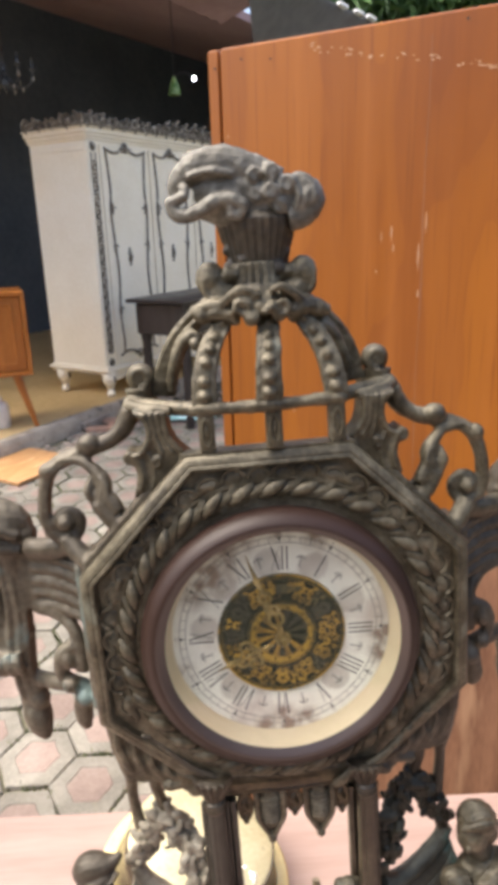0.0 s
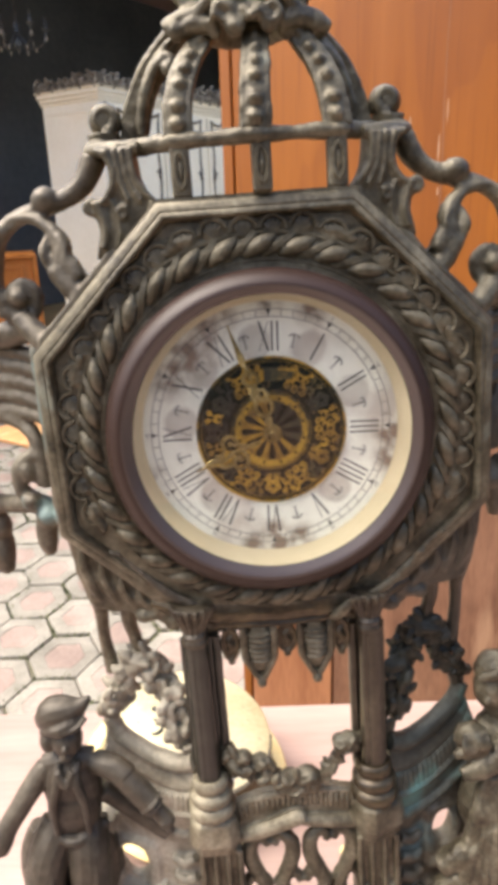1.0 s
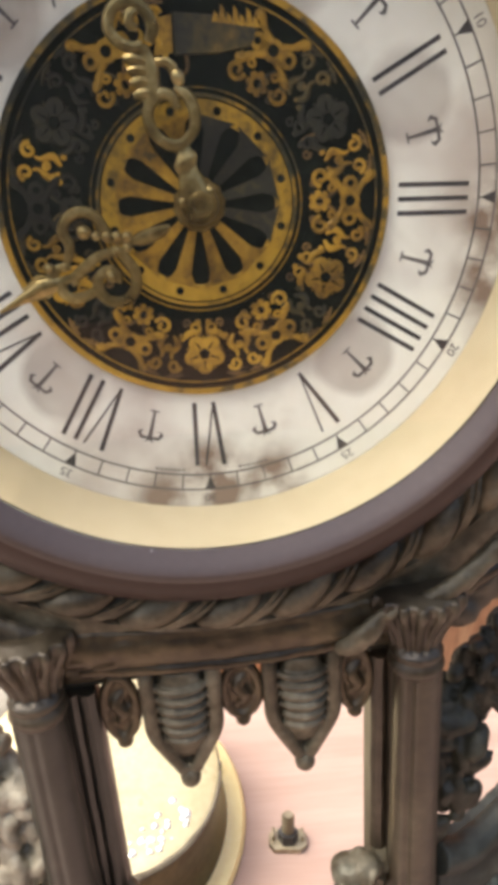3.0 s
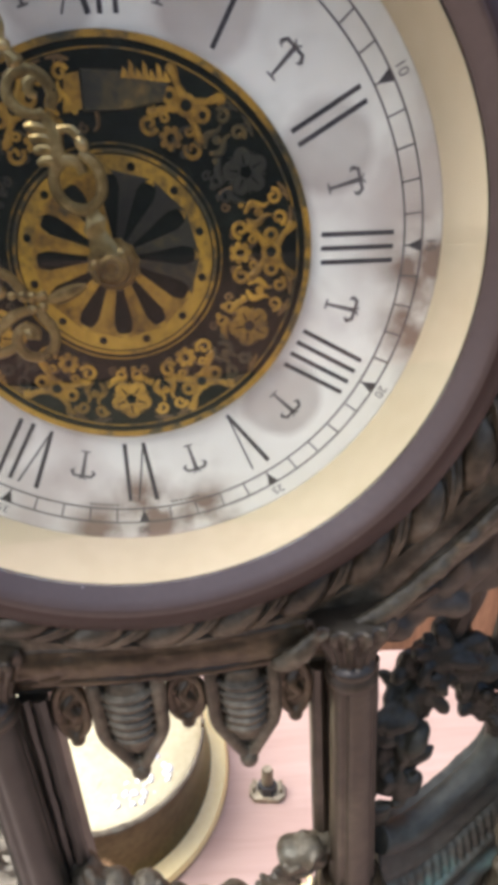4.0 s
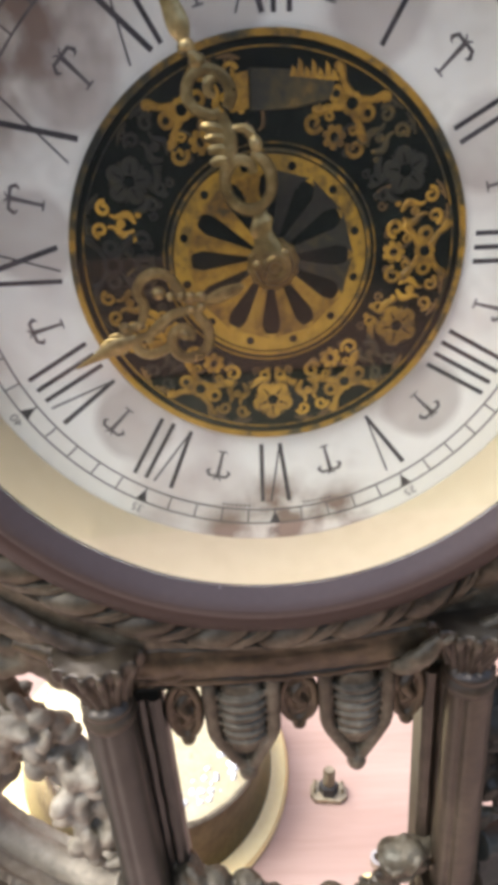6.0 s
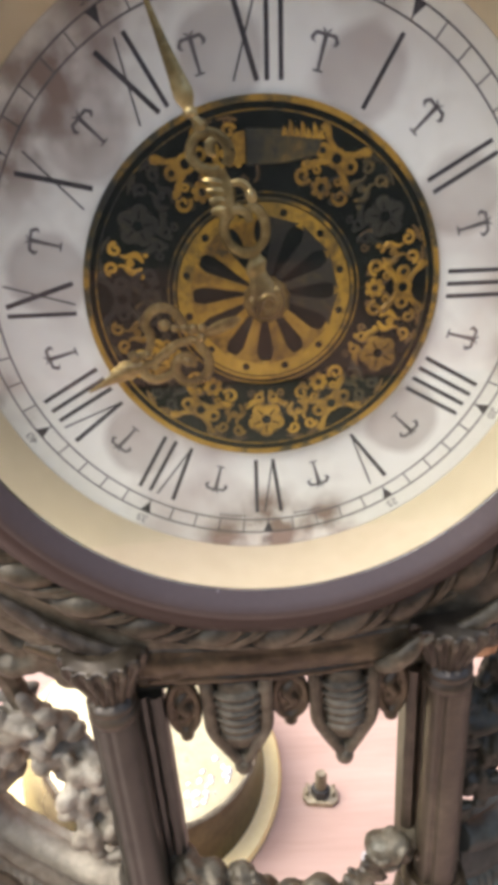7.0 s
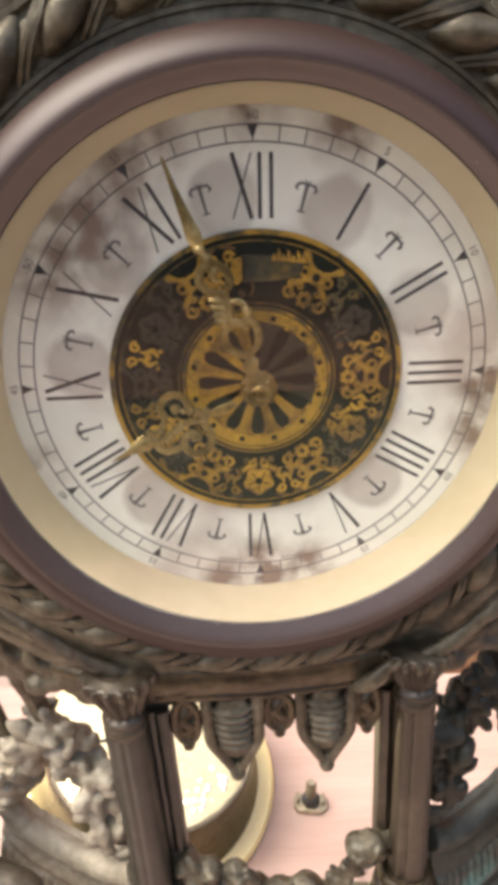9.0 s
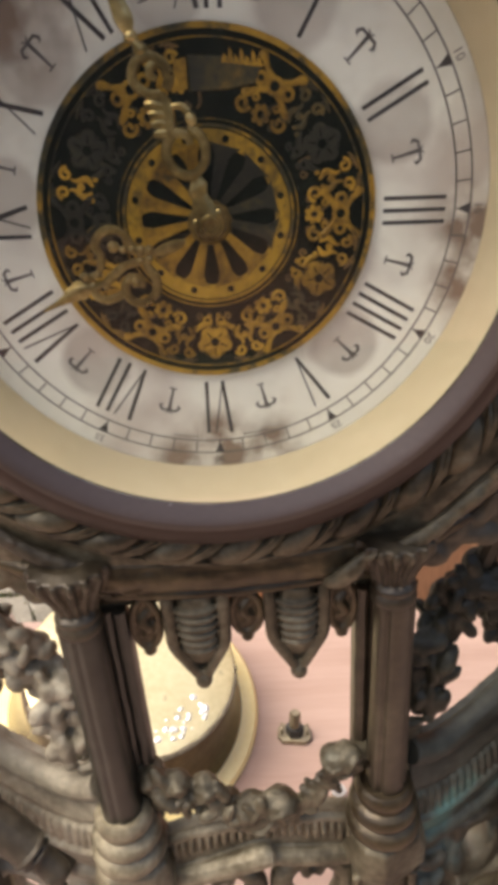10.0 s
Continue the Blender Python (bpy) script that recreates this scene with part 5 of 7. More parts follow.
        for s in (-1, 1):
            spray(b, a, [(21.0, s * 0.8, 0.8), (21.3, s * 2.6, 1.2), (22.6, s * 3.9, 0.4)], 0.5)
            curl(b, a, 20.4, s * 1.5, 1.1, s, 0.32, 90)
            petal(b, a, 19.3, s * 0.9, 0.5, n=8)
    else:
        annulus(b, 0.85, 1.7, -0.95, -0.6, 12, polar(a, 25.6))
        for s in (-1, 1):
            for o in (-1, 1):
                spray(b, a, [(25.6 + o * 0.9, s * 0.9, 1.2), (25.6 + o * 2.0, s * 2.6, 0.8), (25.6 + o * 3.2, s * 4.1, 1.5), (25.6 + o * 3.0, s * 4.9, 0.4)], 0.6)
            petal(b, a, 25.6, s * 2.7, 1.35, n=10)
            petal(b, a, 25.6, s * 1.3, 1.2, n=10)
        for i in range(7):
            q = radians(360 / 7 * i)
            petal(b, a, 20.4 + 1.35 * math.cos(q), 1.35 * math.sin(q), 0.55, n=8)
        annulus(b, 0.7, 1.4, -0.98, -0.6, 12, polar(a, 20.4))
        for s in (-1, 1):
            curl(b, a, 20.6, s * 3.8, 1.45, s, 0.4, 180 if s > 0 else 0)
            curl(b, a, 22.6, s * 2.0, 0.8, -s, 0.3, 90)
    cpart("gilt_flower" if k % 2 == 0 else "gilt_knot", b, M["gilt_dull"] if dull else M["gilt"], disc)
    b = BM()          # black eyes and veins of the ornament
    if k % 2 == 0:
        petal(b, a, 25.0, 0, 0.95, -1.0, n=6)
        for i in range(5):
            q = radians(72 * i)
            stroke(b, a, (1.2 * math.sin(q), 25.0 + 1.2 * math.cos(q)), (2.7 * math.sin(q), 25.0 + 2.7 * math.cos(q)), 0.42, 0.16, -1.0, -0.6)
    else:
        petal(b, a, 25.6, 0, 0.95, -1.0, n=10)
        for s in (-1, 1):
            petal(b, a, 25.6, s * 2.8, 0.6, -1.0, n=8)
            stroke(b, a, (s * 3.4, 27.2), (s * 4.3, 28.5), 0.3, 0.2, -1.0, -0.6)
            stroke(b, a, (s * 3.4, 24.0), (s * 4.3, 22.7), 0.3, 0.2, -1.0, -0.6)
    cpart("ornament_eye", b, M["enamel"], disc)
    b = BM()          # thin brown line scrolls that fill the ground
    for s in (-1, 1):
        curl(b, a + 15 + s * 7, 19.6, 0, 0.75, s, 0.22, 90)
        curl(b, a + 15 + s * 4, 29.0, 0, 0.7, -s, 0.22, 0)
        spray(b, a + 15, [(18.6, s * 3.6, 0.6), (19.4, s * 4.6, 1.0), (21.6, s * 4.9, 0.9), (23.4, s * 4.2, 0.5)], 0.3)
        spray(b, a + 15, [(29.6, s * 0.4, 0.5), (29.4, s * 2.2, 1.0), (28.6, s * 3.6, 0.6)], 0.3)
    cpart("line_scroll", b, M["gilt_dull"] if k in (8, 9, 10, 1) else M["gilt_brown"], disc)
    b = BM()
    a2 = a + 15
    for s in (-1, 1):
        curl(b, a2, 27.4, s * 1.7, 1.2, s, 0.36, 0 if s > 0 else 180)
        spray(b, a2, [(22.2, s * 0.5, 0.5), (23.6, s * 1.6, 1.2), (25.4, s * 0.8, 0.7), (26.4, s * 1.0, 0.4)], 0.5)
        petal(b, a2, 22.0, s * 1.9, 0.5, n=8)
    petal(b, a2, 24.4, 0, 0.75, n=8)
    cpart("gilt_scroll", b, M["gilt_dull"] if k % 3 == 1 else M["gilt"], disc)
# name plate below twelve, too worn to read: plain gilt bars
b = BM()
prism(b, [(-5.6, 21.5), (-2.7, 22.0), (-2.7, 27.0), (-4.8, 26.6)], -1.0, -0.6)
cpart("name_plate_end", b, M["gilt"], disc)
b = BM()
prism(b, [(-2.6, 21.6), (4, 21.8), (9.6, 22.8), (10.6, 25.6), (4, 27.0), (-2.6, 27.4)], -1.0, -0.6, 0.3)
cpart("name_plate", b, M["gilt_dull"], disc, "worn blank name plate")
b = BM()
for i in range(7):
    prism(b, [(3.4 + i * 1.05, 26.0 - 0.12 * i), (4.5 + i * 1.05, 26.0 - 0.12 * i), (4.3 + i * 1.0, 27.0 + 0.9 * (i % 2) - 0.12 * i), (3.8 + i * 1.0, 27.6 + 0.9 * (i % 2) - 0.12 * i)], -1.04, -0.6)
cpart("name_plate_fringe", b, M["gilt"], disc)


# pointers
def turned(b, deg):
    bmesh.ops.rotate(b, cent=(0, 0, 0), matrix=Matrix.Rotation(radians(deg), 3, "Y"), verts=b.verts)


b = BM()
y = -8.6
lathe(b, [(2.9, -7.2), (3.0, -8.6), (2.6, -9.2)], 24, axis="y")
for i in range(5):          # knobbly collar
    q = radians(-60 + 30 * i)
    ball(b, (2.5 * math.sin(q), y + 0.1, 2.5 * math.cos(q)), (1.0, 0.8, 1.0), 8, 6)
tube(b, [(0, y, 1, 2.4), (0.1, y, 3.6, 2.0), (0.2, y, 5.2, 1.5), (0.1, y, 6.6, 1.9), (0, y, 7.8, 1.2), (-0.1, y, 9.2, 1.0)], seg=10, n=4, flat=0.4)
# open ring with a curled end
tube(b, [(1.6, y, 16.2, 0.5), (2.9, y, 14.6, 0.85), (3.1, y, 12.4, 0.85), (2.0, y, 10.0, 0.85), (-0.4, y, 8.9, 0.85), (-2.8, y, 10.2, 0.85), (-3.7, y, 12.6, 0.85), (-3.0, y, 15.0, 0.85), (-0.9, y, 16.2, 0.9), (0.8, y, 15.2, 0.75), (0.9, y, 13.6, 0.6)], seg=8, n=5, flat=0.7)
tube(b, [(-2.4, y, 15.4, 1.1), (-1.6, y, 17.2, 1.3), (-0.6, y, 19.4, 1.2), (-0.3, y, 21.4, 0.9), (-0.3, y, 22.6, 1.0)], seg=8, n=4, flat=0.6)
ball(b, (2.6, y, 17.2), (0.95, 0.9, 1.3), 10, 7)
tube(b, [(2.6, y, 18.3, 0.8), (1.8, y, 19.6, 0.7), (0.2, y, 20.2, 0.5)], seg=7, n=4, flat=0.7)
for i in range(4):          # feathered leaf along one side
    tube(b, [(-1.2 + 0.2 * i, y, 16.0 + 1.45 * i, 0.7), (-2.7 + 0.15 * i, y - 0.3, 17.0 + 1.5 * i, 0.9), (-4.3 + 0.3 * i, y - 0.2, 17.2 + 1.65 * i, 0.45)], seg=7, n=4, flat=0.7)
# second ring, with an inner scroll
tube(b, [(1.0, y, 22.8, 0.7), (2.4, y, 24.2, 0.85), (2.6, y, 26.2, 0.85), (1.2, y, 28.1, 0.8), (-1.2, y, 28.4, 0.85), (-2.9, y, 26.8, 0.85), (-2.9, y, 24.6, 0.85), (-1.4, y, 22.9, 0.85), (0.0, y, 22.6, 0.8)], seg=8, n=5, flat=0.7)
tube(b, [(1.6, y, 27.0, 0.6), (0.4, y, 26.8, 0.75), (-0.2, y, 25.6, 0.7), (0.5, y, 24.9, 0.5)], seg=7, n=4, flat=0.6)
ball(b, (0.0, y, 29.6), (1.25, 0.85, 1.0), 10, 6)
tube(b, [(0.0, y, 29.4, 0.9), (-0.2, y, 31.0, 0.8)], seg=8, n=2)
ball(b, (-0.2, y, 31.8), (1.2, 1.0, 1.0), 10, 6)
tube(b, [(-0.2, y, 32.4, 0.8), (-0.1, y, 34.4, 1.55), (-0.1, y, 37.5, 1.2), (-0.1, y, 43, 0.7), (0, y, 49.5, 0.25)], seg=8, n=6, flat=0.35)
for v in b.verts:          # the pierced middle is bent a little to one side
    k = min(1.0, max(0.0, (v.co.z - 5.5) / 4)) * (1 - 0.65 * min(1.0, max(0.0, (v.co.z - 20) / 6))) * (1.0 if v.co.z < 31 else 0.0)
    v.co.x += 1.3 * k
turned(b, -20.6)
cpart("minute_pointer", b, M["pointer"], dial, "pierced brass minute pointer")
b = BM()
y = -6.2
lathe(b, [(4.0, -5.0), (4.2, -6.2), (3.7, -6.9)], 24, axis="y", flutes=12, depth=0.3)
tube(b, [(-0.8, y, 5.6, 0.35), (-0.7, y, 7.2, 0.95), (-0.5, y, 9.6, 1.15), (-0.2, y, 11.6, 0.7), (0.2, y, 12.6, 0.5)], seg=8, n=4, flat=0.6)
for x, z, r in ((0.9, 12.4, 0.9), (-0.6, 13.2, 0.8), (1.6, 13.8, 0.9), (2.3, 15.2, 0.85), (3.1, 16.6, 0.75), (4.4, 18.0, 1.15), (1.2, 23.4, 0.8), (2.1, 25.6, 0.95), (-0.2, 14.8, 0.8)):
    ball(b, (x, y - 0.3, z), (r, r * 0.85, r), 9, 6)
tube(b, [(0.4, y, 12.4, 0.7), (1.6, y, 14.6, 0.8), (3.2, y, 15.0, 0.85), (5.6, y, 15.3, 0.85), (7.3, y, 16.9, 0.85), (7.4, y, 19.2, 0.85), (6.0, y, 21.0, 0.85), (4.0, y, 21.0, 0.8), (2.6, y, 21.8, 0.7), (1.2, y, 23.2, 0.6)], seg=8, n=5, flat=0.7)
tube(b, [(-0.2, y, 13.6, 0.7), (-1.8, y, 14.2, 0.85), (-4.2, y, 13.9, 0.9), (-6.6, y, 15.0, 0.9), (-7.6, y, 17.4, 0.9), (-6.6, y, 19.8, 0.9), (-4.4, y, 20.4, 0.9), (-2.6, y, 19.4, 0.85), (-2.2, y, 17.6, 0.8), (-3.4, y, 16.4, 0.7), (-4.7, y, 17.2, 0.6)], seg=8, n=5, flat=0.7)
ball(b, (-3.3, y - 0.3, 17.6), (1.1, 0.9, 0.9), 9, 6)
tube(b, [(-0.3, y, 14.6, 0.8), (0.3, y, 18.0, 0.8), (-0.4, y, 21.0, 0.9), (-0.8, y, 23.0, 0.8)], seg=8, n=4, flat=0.6)
tube(b, [(-4.0, y, 20.4, 0.7), (-4.2, y, 22.4, 0.8), (-3.6, y, 24.6, 0.85), (-2.0, y, 25.6, 0.85), (-0.6, y, 24.8, 0.8), (-0.8, y, 23.2, 0.7), (-2.0, y, 23.2, 0.6)], seg=8, n=5, flat=0.7)
tube(b, [(1.0, y, 22.6, 0.7), (1.4, y, 24.6, 0.75), (0.6, y, 26.4, 0.8)], seg=7, n=4, flat=0.6)
for i in range(3):
    tube(b, [(0, y, 26.0 + 1.3 * i, 0.8), (1.4 - 0.2 * i, y, 27.4 + 1.3 * i, 0.55), (1.9 - 0.4 * i, y, 28.6 + 1.2 * i, 0.25)], seg=6, n=3, flat=0.6)
    tube(b, [(0, y, 26.0 + 1.3 * i, 0.8), (-1.2 + 0.2 * i, y, 27.4 + 1.3 * i, 0.5), (-1.6 + 0.4 * i, y, 28.4 + 1.2 * i, 0.25)], seg=6, n=3, flat=0.6)
tube(b, [(-0.6, y, 25.0, 0.9), (0, y, 27.5, 1.5), (0, y, 30.4, 1.1), (-0.1, y, 33, 0.6), (-0.2, y, 36.2, 0.2)], seg=8, n=5, flat=0.45)
turned(b, 245.0)
cpart("hour_pointer", b, M["pointer"], dial, "pierced brass hour pointer")
b = BM()
lathe(b, [(1.9, -8.8), (2.0, -9.9), (1.7, -10.3), (1.1, -10.3), (0.9, -9.8)], 20, axis="y")
cpart("pointer_nut", b, M["pointer"], dial)

# ---- dome ----
b = BM()
tube(b, [(-66, 24, 119, 4.0), (-48, 12, 118, 3.6), (-31, 1, 117.5, 3.6), (-16, -1.5, 117.3, 2.9), (0, -3, 117.5, 3.6), (16, -1.5, 117.5, 2.9), (31, 1, 117.8, 3.6), (48, 12, 118.6, 3.6), (66, 24, 119.5, 4.0)], seg=10, n=6)
for x, y in ((-28.5, 1), (1.5, -3), (33, 1)):
    ball(b, (x, y - 0.6, 117.5), (7.0, 3.6, 3.6), 10, 6)
tube(b, [(-66, 24, 119, 3.4), (-62, 36, 119, 3.4), (-54, 46, 119, 3)], seg=8, n=4)
tube(b, [(66, 24, 119.5, 3.4), (62, 36, 119, 3.4), (54, 46, 119, 3)], seg=8, n=4)
cpart("dome_rail", b, M["bronze"], fuse=0.0009)


def rib(path, w, beads, name="rib", label=""):
    b_ = BM()
    tube(b_, [(*p, w * k) for p, k in zip(path, (1.0, 0.98, 0.9, 0.78, 0.7))], seg=12, n=6, flat=0.5)
    pts = smooth_path([(*p, 1) for p in path], 6)
    for s in (-1, 1):
        tube(b_, [(q[0] + s * w * 0.82 * (1 - 0.3 * i / len(pts)), q[1] - 1.6, q[2], 1.25) for i, q in enumerate(pts)], seg=6, n=1)
    for i in range(beads):
        q = pts[min(len(pts) - 1, int((i + 0.8) / beads * (len(pts) - 2)))]
        k = 1 - 0.35 * i / beads
        ball(b_, (q[0], q[1] - w * 0.5, q[2]), (3.1 * k, 2.6 * k, 2.6 * k), 10, 7)
    return cpart(name, b_, M["bronze"], label=label, fuse=0.0008)


rib([(1.5, -3, 119), (2.2, -1.5, 132), (3.4, 3, 144), (4.3, 9.5, 153), (4.8, 15, 160)], 6.6, 7, "dome_rib", "beaded curved dome rib")
for s in (-1, 1):
    o = 2.6 if s > 0 else -2.6          # the dome leans a little to one side
    rib([(s * 31 + o, 1, 119), (s * 29.6 + o, 3.5, 132), (s * 25.6 + o, 8, 144), (s * 19.6 + o * 0.9, 13, 154), (s * 14.4 + 2.4, 17, 161)] if s > 0 else [(-28.5, 1, 119), (-27.2, 3.5, 132), (-23.6, 8, 144), (-17.4, 13, 154), (-12, 17, 161)], 6.0, 7, "dome_rib")
    rib([(s * 48, 28, 121), (s * 45, 27, 134), (s * 38.5, 25, 147), (s * 30, 23, 157), (s * 20.5, 21, 165)], 6.4, 0, "dome_rib")
    b = BM()
    tube(b, [(s * 44, 22, 124, 2.2), (s * 41.5, 20, 137, 2.6), (s * 36, 17.5, 147, 2.4), (s * 30, 15.5, 151, 2.2), (s * 28, 14.5, 147, 2.0), (s * 30.5, 15, 143.5, 1.6)], seg=8, n=5)
    tube(b, [(s * 45, 23, 128, 1.6), (s * 39, 21, 146, 1.8), (s * 31, 18, 155, 1.8), (s * 23, 17, 160, 1.8)], seg=8, n=5)
    ball(b, (s * 30, 14, 146), 3.0)
    cpart("dome_scroll", b, M["bronze"], fuse=0.0008)
for x, y0 in ((-28.5, 0.5), (3.0, -2.5), (33.2, 0.5)):
    b = BM()
    box(b, (x, y0 + 1.5, 106.5), (7.6, 7.5, 20), 1.0)
    pts = [(x + 2.2 * math.cos(q), y0 - 2.6, 106.5 + 6.5 * math.sin(q), 0.9) for q in [2 * math.pi * i / 16 for i in range(17)]]
    tube(b, pts, seg=6, n=1)
    ball(b, (x, y0 - 2.2, 106.5), (1.0, 1.0, 4.0), 8, 6)
    cpart("baluster", b, M["bronze"])
b = BM()
prism(b, [(-44, 90), (44, 90), (42, 97), (-42, 97)], -1.5, 9, 1.5)
cpart("dome_base", b, M["bronze"])

# collar, fluted neck and finial
b = BM()
lathe(b, [(3, 168), (10, 163), (15, 158.5), (18, 158), (19.5, 160), (18.5, 164), (16, 168), (14, 171)], 36, (2, 22, 0))
lathe(b, [(16.5, 164), (14.6, 168), (13.6, 176), (13.4, 182)], 66, (2, 22, 0), flutes=22, depth=1.8)
for s in (-1, 1):
    ball(b, (1.5 + s * 22.0, 17, 175.5), (6.8, 6.6, 8.4), 14, 9)
    tube(b, [(2 + s * 12, 18, 166, 6), (2 + s * 18, 17, 168, 6.5), (2 + s * 21, 17, 172, 6)], seg=10, n=4)
    tube(b, [(2 + s * 10, 16, 176, 4), (2 + s * 16, 16, 177, 4)], seg=8, n=2)
    tube(b, [(2 + s * 21, 13, 180, 1.6), (2 + s * 25, 12.5, 176, 1.6), (2 + s * 25, 12.5, 169, 1.6), (2 + s * 20, 12.5, 166, 1.6), (2 + s * 18, 12.5, 171, 1.4)], seg=6, n=4)
    tube(b, [(2 + s * 12, 8, 158, 3), (2 + s * 20, 10, 160, 4), (2 + s * 27, 14, 159, 3.4)], seg=8, n=4)
    ball(b, (2 + s * 27, 13, 159), 4.2)
rc = random.Random(17)
for q in range(26):
    an = radians(185 + 170 * (q + 0.5) / 26)
    z = rc.choice((157, 160, 163, 167))
    rr = 19.5 - 0.25 * abs(z - 160)
    w = rc.uniform(1.6, 3.4)
    ball(b, (2 + rr * math.cos(an), 22 + rr * math.sin(an), z + rc.uniform(-1, 1)), (w * 1.3, w, w * rc.uniform(0.7, 1.2)), 8, 6)
for s in (-1, 1):
    tube(b, spiral((2 + s * 9, 161), 4.2, 1.4, 200, 1.1 * s, 1.9, 1.2, y=3.5, n=9), seg=7, n=2)
    tube(b, [(2 + s * 4, 4.5, 168, 1.6), (2 + s * 9, 4.5, 170, 2.2), (2 + s * 14, 6, 167, 2.4), (2 + s * 19, 9, 163, 2.6)], seg=8, n=4)
tube(b, [(-30, 15, 160, 3.6), (-22, 12, 163.5, 3.4), (-14, 8, 163, 3.0)], seg=8, n=4)
tube(b, [(34, 15, 157, 3.6), (26, 12, 161, 3.4), (17, 8, 162, 3.0)], seg=8, n=4)
cpart("collar", b, M["bronze"], label="fluted bronze collar with four lobes", fuse=0.0008)
b = BM()
lathe(b, [(12.8, 172), (12.6, 179), (14.0, 186), (16.6, 194), (18.6, 201), (13, 208)], 40, (3.6, 25, 0))
for k in range(15):
    an = radians(182 + 12.6 * k)
    ca, sa = math.cos(an), math.sin(an)
    tube(b, [(3.6 + 12.6 * ca, 25 + 12.6 * sa, 176, 0.9), (3.6 + 14.0 * ca, 25 + 14.0 * sa, 186, 1.3), (3.6 + 16.8 * ca, 25 + 16.8 * sa, 195, 1.2), (3.6 + 18.6 * ca, 25 + 18.6 * sa, 201, 0.7)], seg=6, n=3)
for x, z, w in ((-9, 180, 4.8), (-4, 183, 3.4), (11, 178, 4.6), (4, 179, 2.6), (15, 186, 3.6), (-11, 188, 3.0)):
    ball(b, (x, 25 - math.sqrt(max(20, 180 - (x - 3.6) ** 2)) + 0.5, z), (w, w * 0.7, w * 0.8), 10, 7)
# darker bronze puts the finial's overhanging shade into the neck
cpart("finial_neck", b, M["bronze_dark"], label="fluted flaring neck under the finial", fuse=0.0007, smooth=1)
b = BM()
# plume: one heavy smooth roll that curls over to one side, with a lip that ends in a small scroll
tube(b, [(-33, 19, 213, 3.6), (-30.5, 18, 219, 5.6), (-23, 17, 224.5, 7.2), (-11.5, 16, 225.5, 8.0), (2, 17, 221.5, 8.0), (14, 18, 216, 7.0)], seg=16, n=5)
tube(b, [(-24, 20, 214, 7), (-10, 18, 214, 9), (6, 18, 212, 10), (19, 19, 208, 8.5)], seg=14, n=4)
tube(b, [(-22, 21, 208, 5), (-14, 19, 207, 8), (-4, 18, 205, 9.5), (8, 18, 204, 9)], seg=14, n=5)
tube(b, [(-30.5, 13, 216.5, 1.6), (-28.2, 11.5, 214.8, 2.2), (-29.4, 11, 211.8, 2.4), (-33.0, 12, 211.2, 2.6), (-35.4, 13, 208.6, 3.0), (-33.4, 12.5, 204.6, 3.2), (-27.5, 11, 203.6, 3.4), (-20.5, 9.6, 206.6, 3.6), (-13.5, 8.6, 209.6, 3.5), (-7, 7.8, 209.0, 3.2), (-3.4, 7.6, 205.6, 2.8), (-5.6, 7.6, 201.8, 2.5), (-9.6, 7.6, 203.2, 2.1), (-8.8, 7.0, 206.0, 1.8)], seg=10, n=5)
tube(b, [(-27, 10.5, 220, 1.2), (-18, 8.6, 221.6, 1.6), (-7, 8.0, 219.6, 1.4)], seg=8, n=5)
rf = random.Random(41)
for x, y, z, r in ((3, 9.5, 219, 4.6), (10.5, 9, 219.5, 4.8), (9.5, 8.5, 211.5, 4.8), (17, 9.5, 214.5, 4.8), (3.5, 9.5, 210.5, 3.8), (13, 9.5, 205, 4.0)):
    tw = Euler((rf.uniform(-0.5, 0.5), rf.uniform(-1.5, 1.5), 0)).to_matrix()
    ball(b, (x, y + 1.2, z), (r * 1.05, r * 0.8, r * 0.9), 12, 8, tw)
    tube(b, [(x + 0.62 * r * math.cos(q), y - 0.62 * r + 1.0, z + 0.62 * r * math.sin(q), 0.9) for q in [2 * math.pi * i / 10 for i in range(9)]], seg=6, n=1)
# rounded tuft at the other end
tube(b, [(20, 16, 213, 6.5), (25, 15.5, 212.5, 7.2), (27.5, 15.5, 207, 7.4), (24, 15, 201.5, 6.0), (17, 14, 199.5, 5.6)], seg=16, n=5)
for i in range(3):
    tube(b, [(21 + i * 3.4, 9.5, 215 - i * 1.2, 1.0), (22 + i * 3.6, 8.2, 209 - i * 0.5, 1.5), (20.5 + i * 3.0, 9.5, 203 + i * 0.6, 1.0)], seg=7, n=4)
cpart("finial", b, M["bronze_pale"], label="cast scrolled plume finial, paler than its neck", fuse=0.0008, smooth=1, rough=0.0022)

# corner posts with balls, volutes and side brackets
for s in (-1, 1):
    b = BM()
    outline = [(-46.5, 118.5), (-46, 112), (-45.5, 107), (-43.5, 102), (-40, 98), (-36, 94), (-50, 78), (-66, 76), (-63.5, 86), (-64, 91), (-67, 94), (-68.5, 97), (-66, 100), (-62.5, 98.5), (-59.5, 100.5), (-57, 105), (-56.5, 110), (-58.5, 114), (-63, 118.5)]
    prism(b, mirror(outline, s), 4, 20, 2)
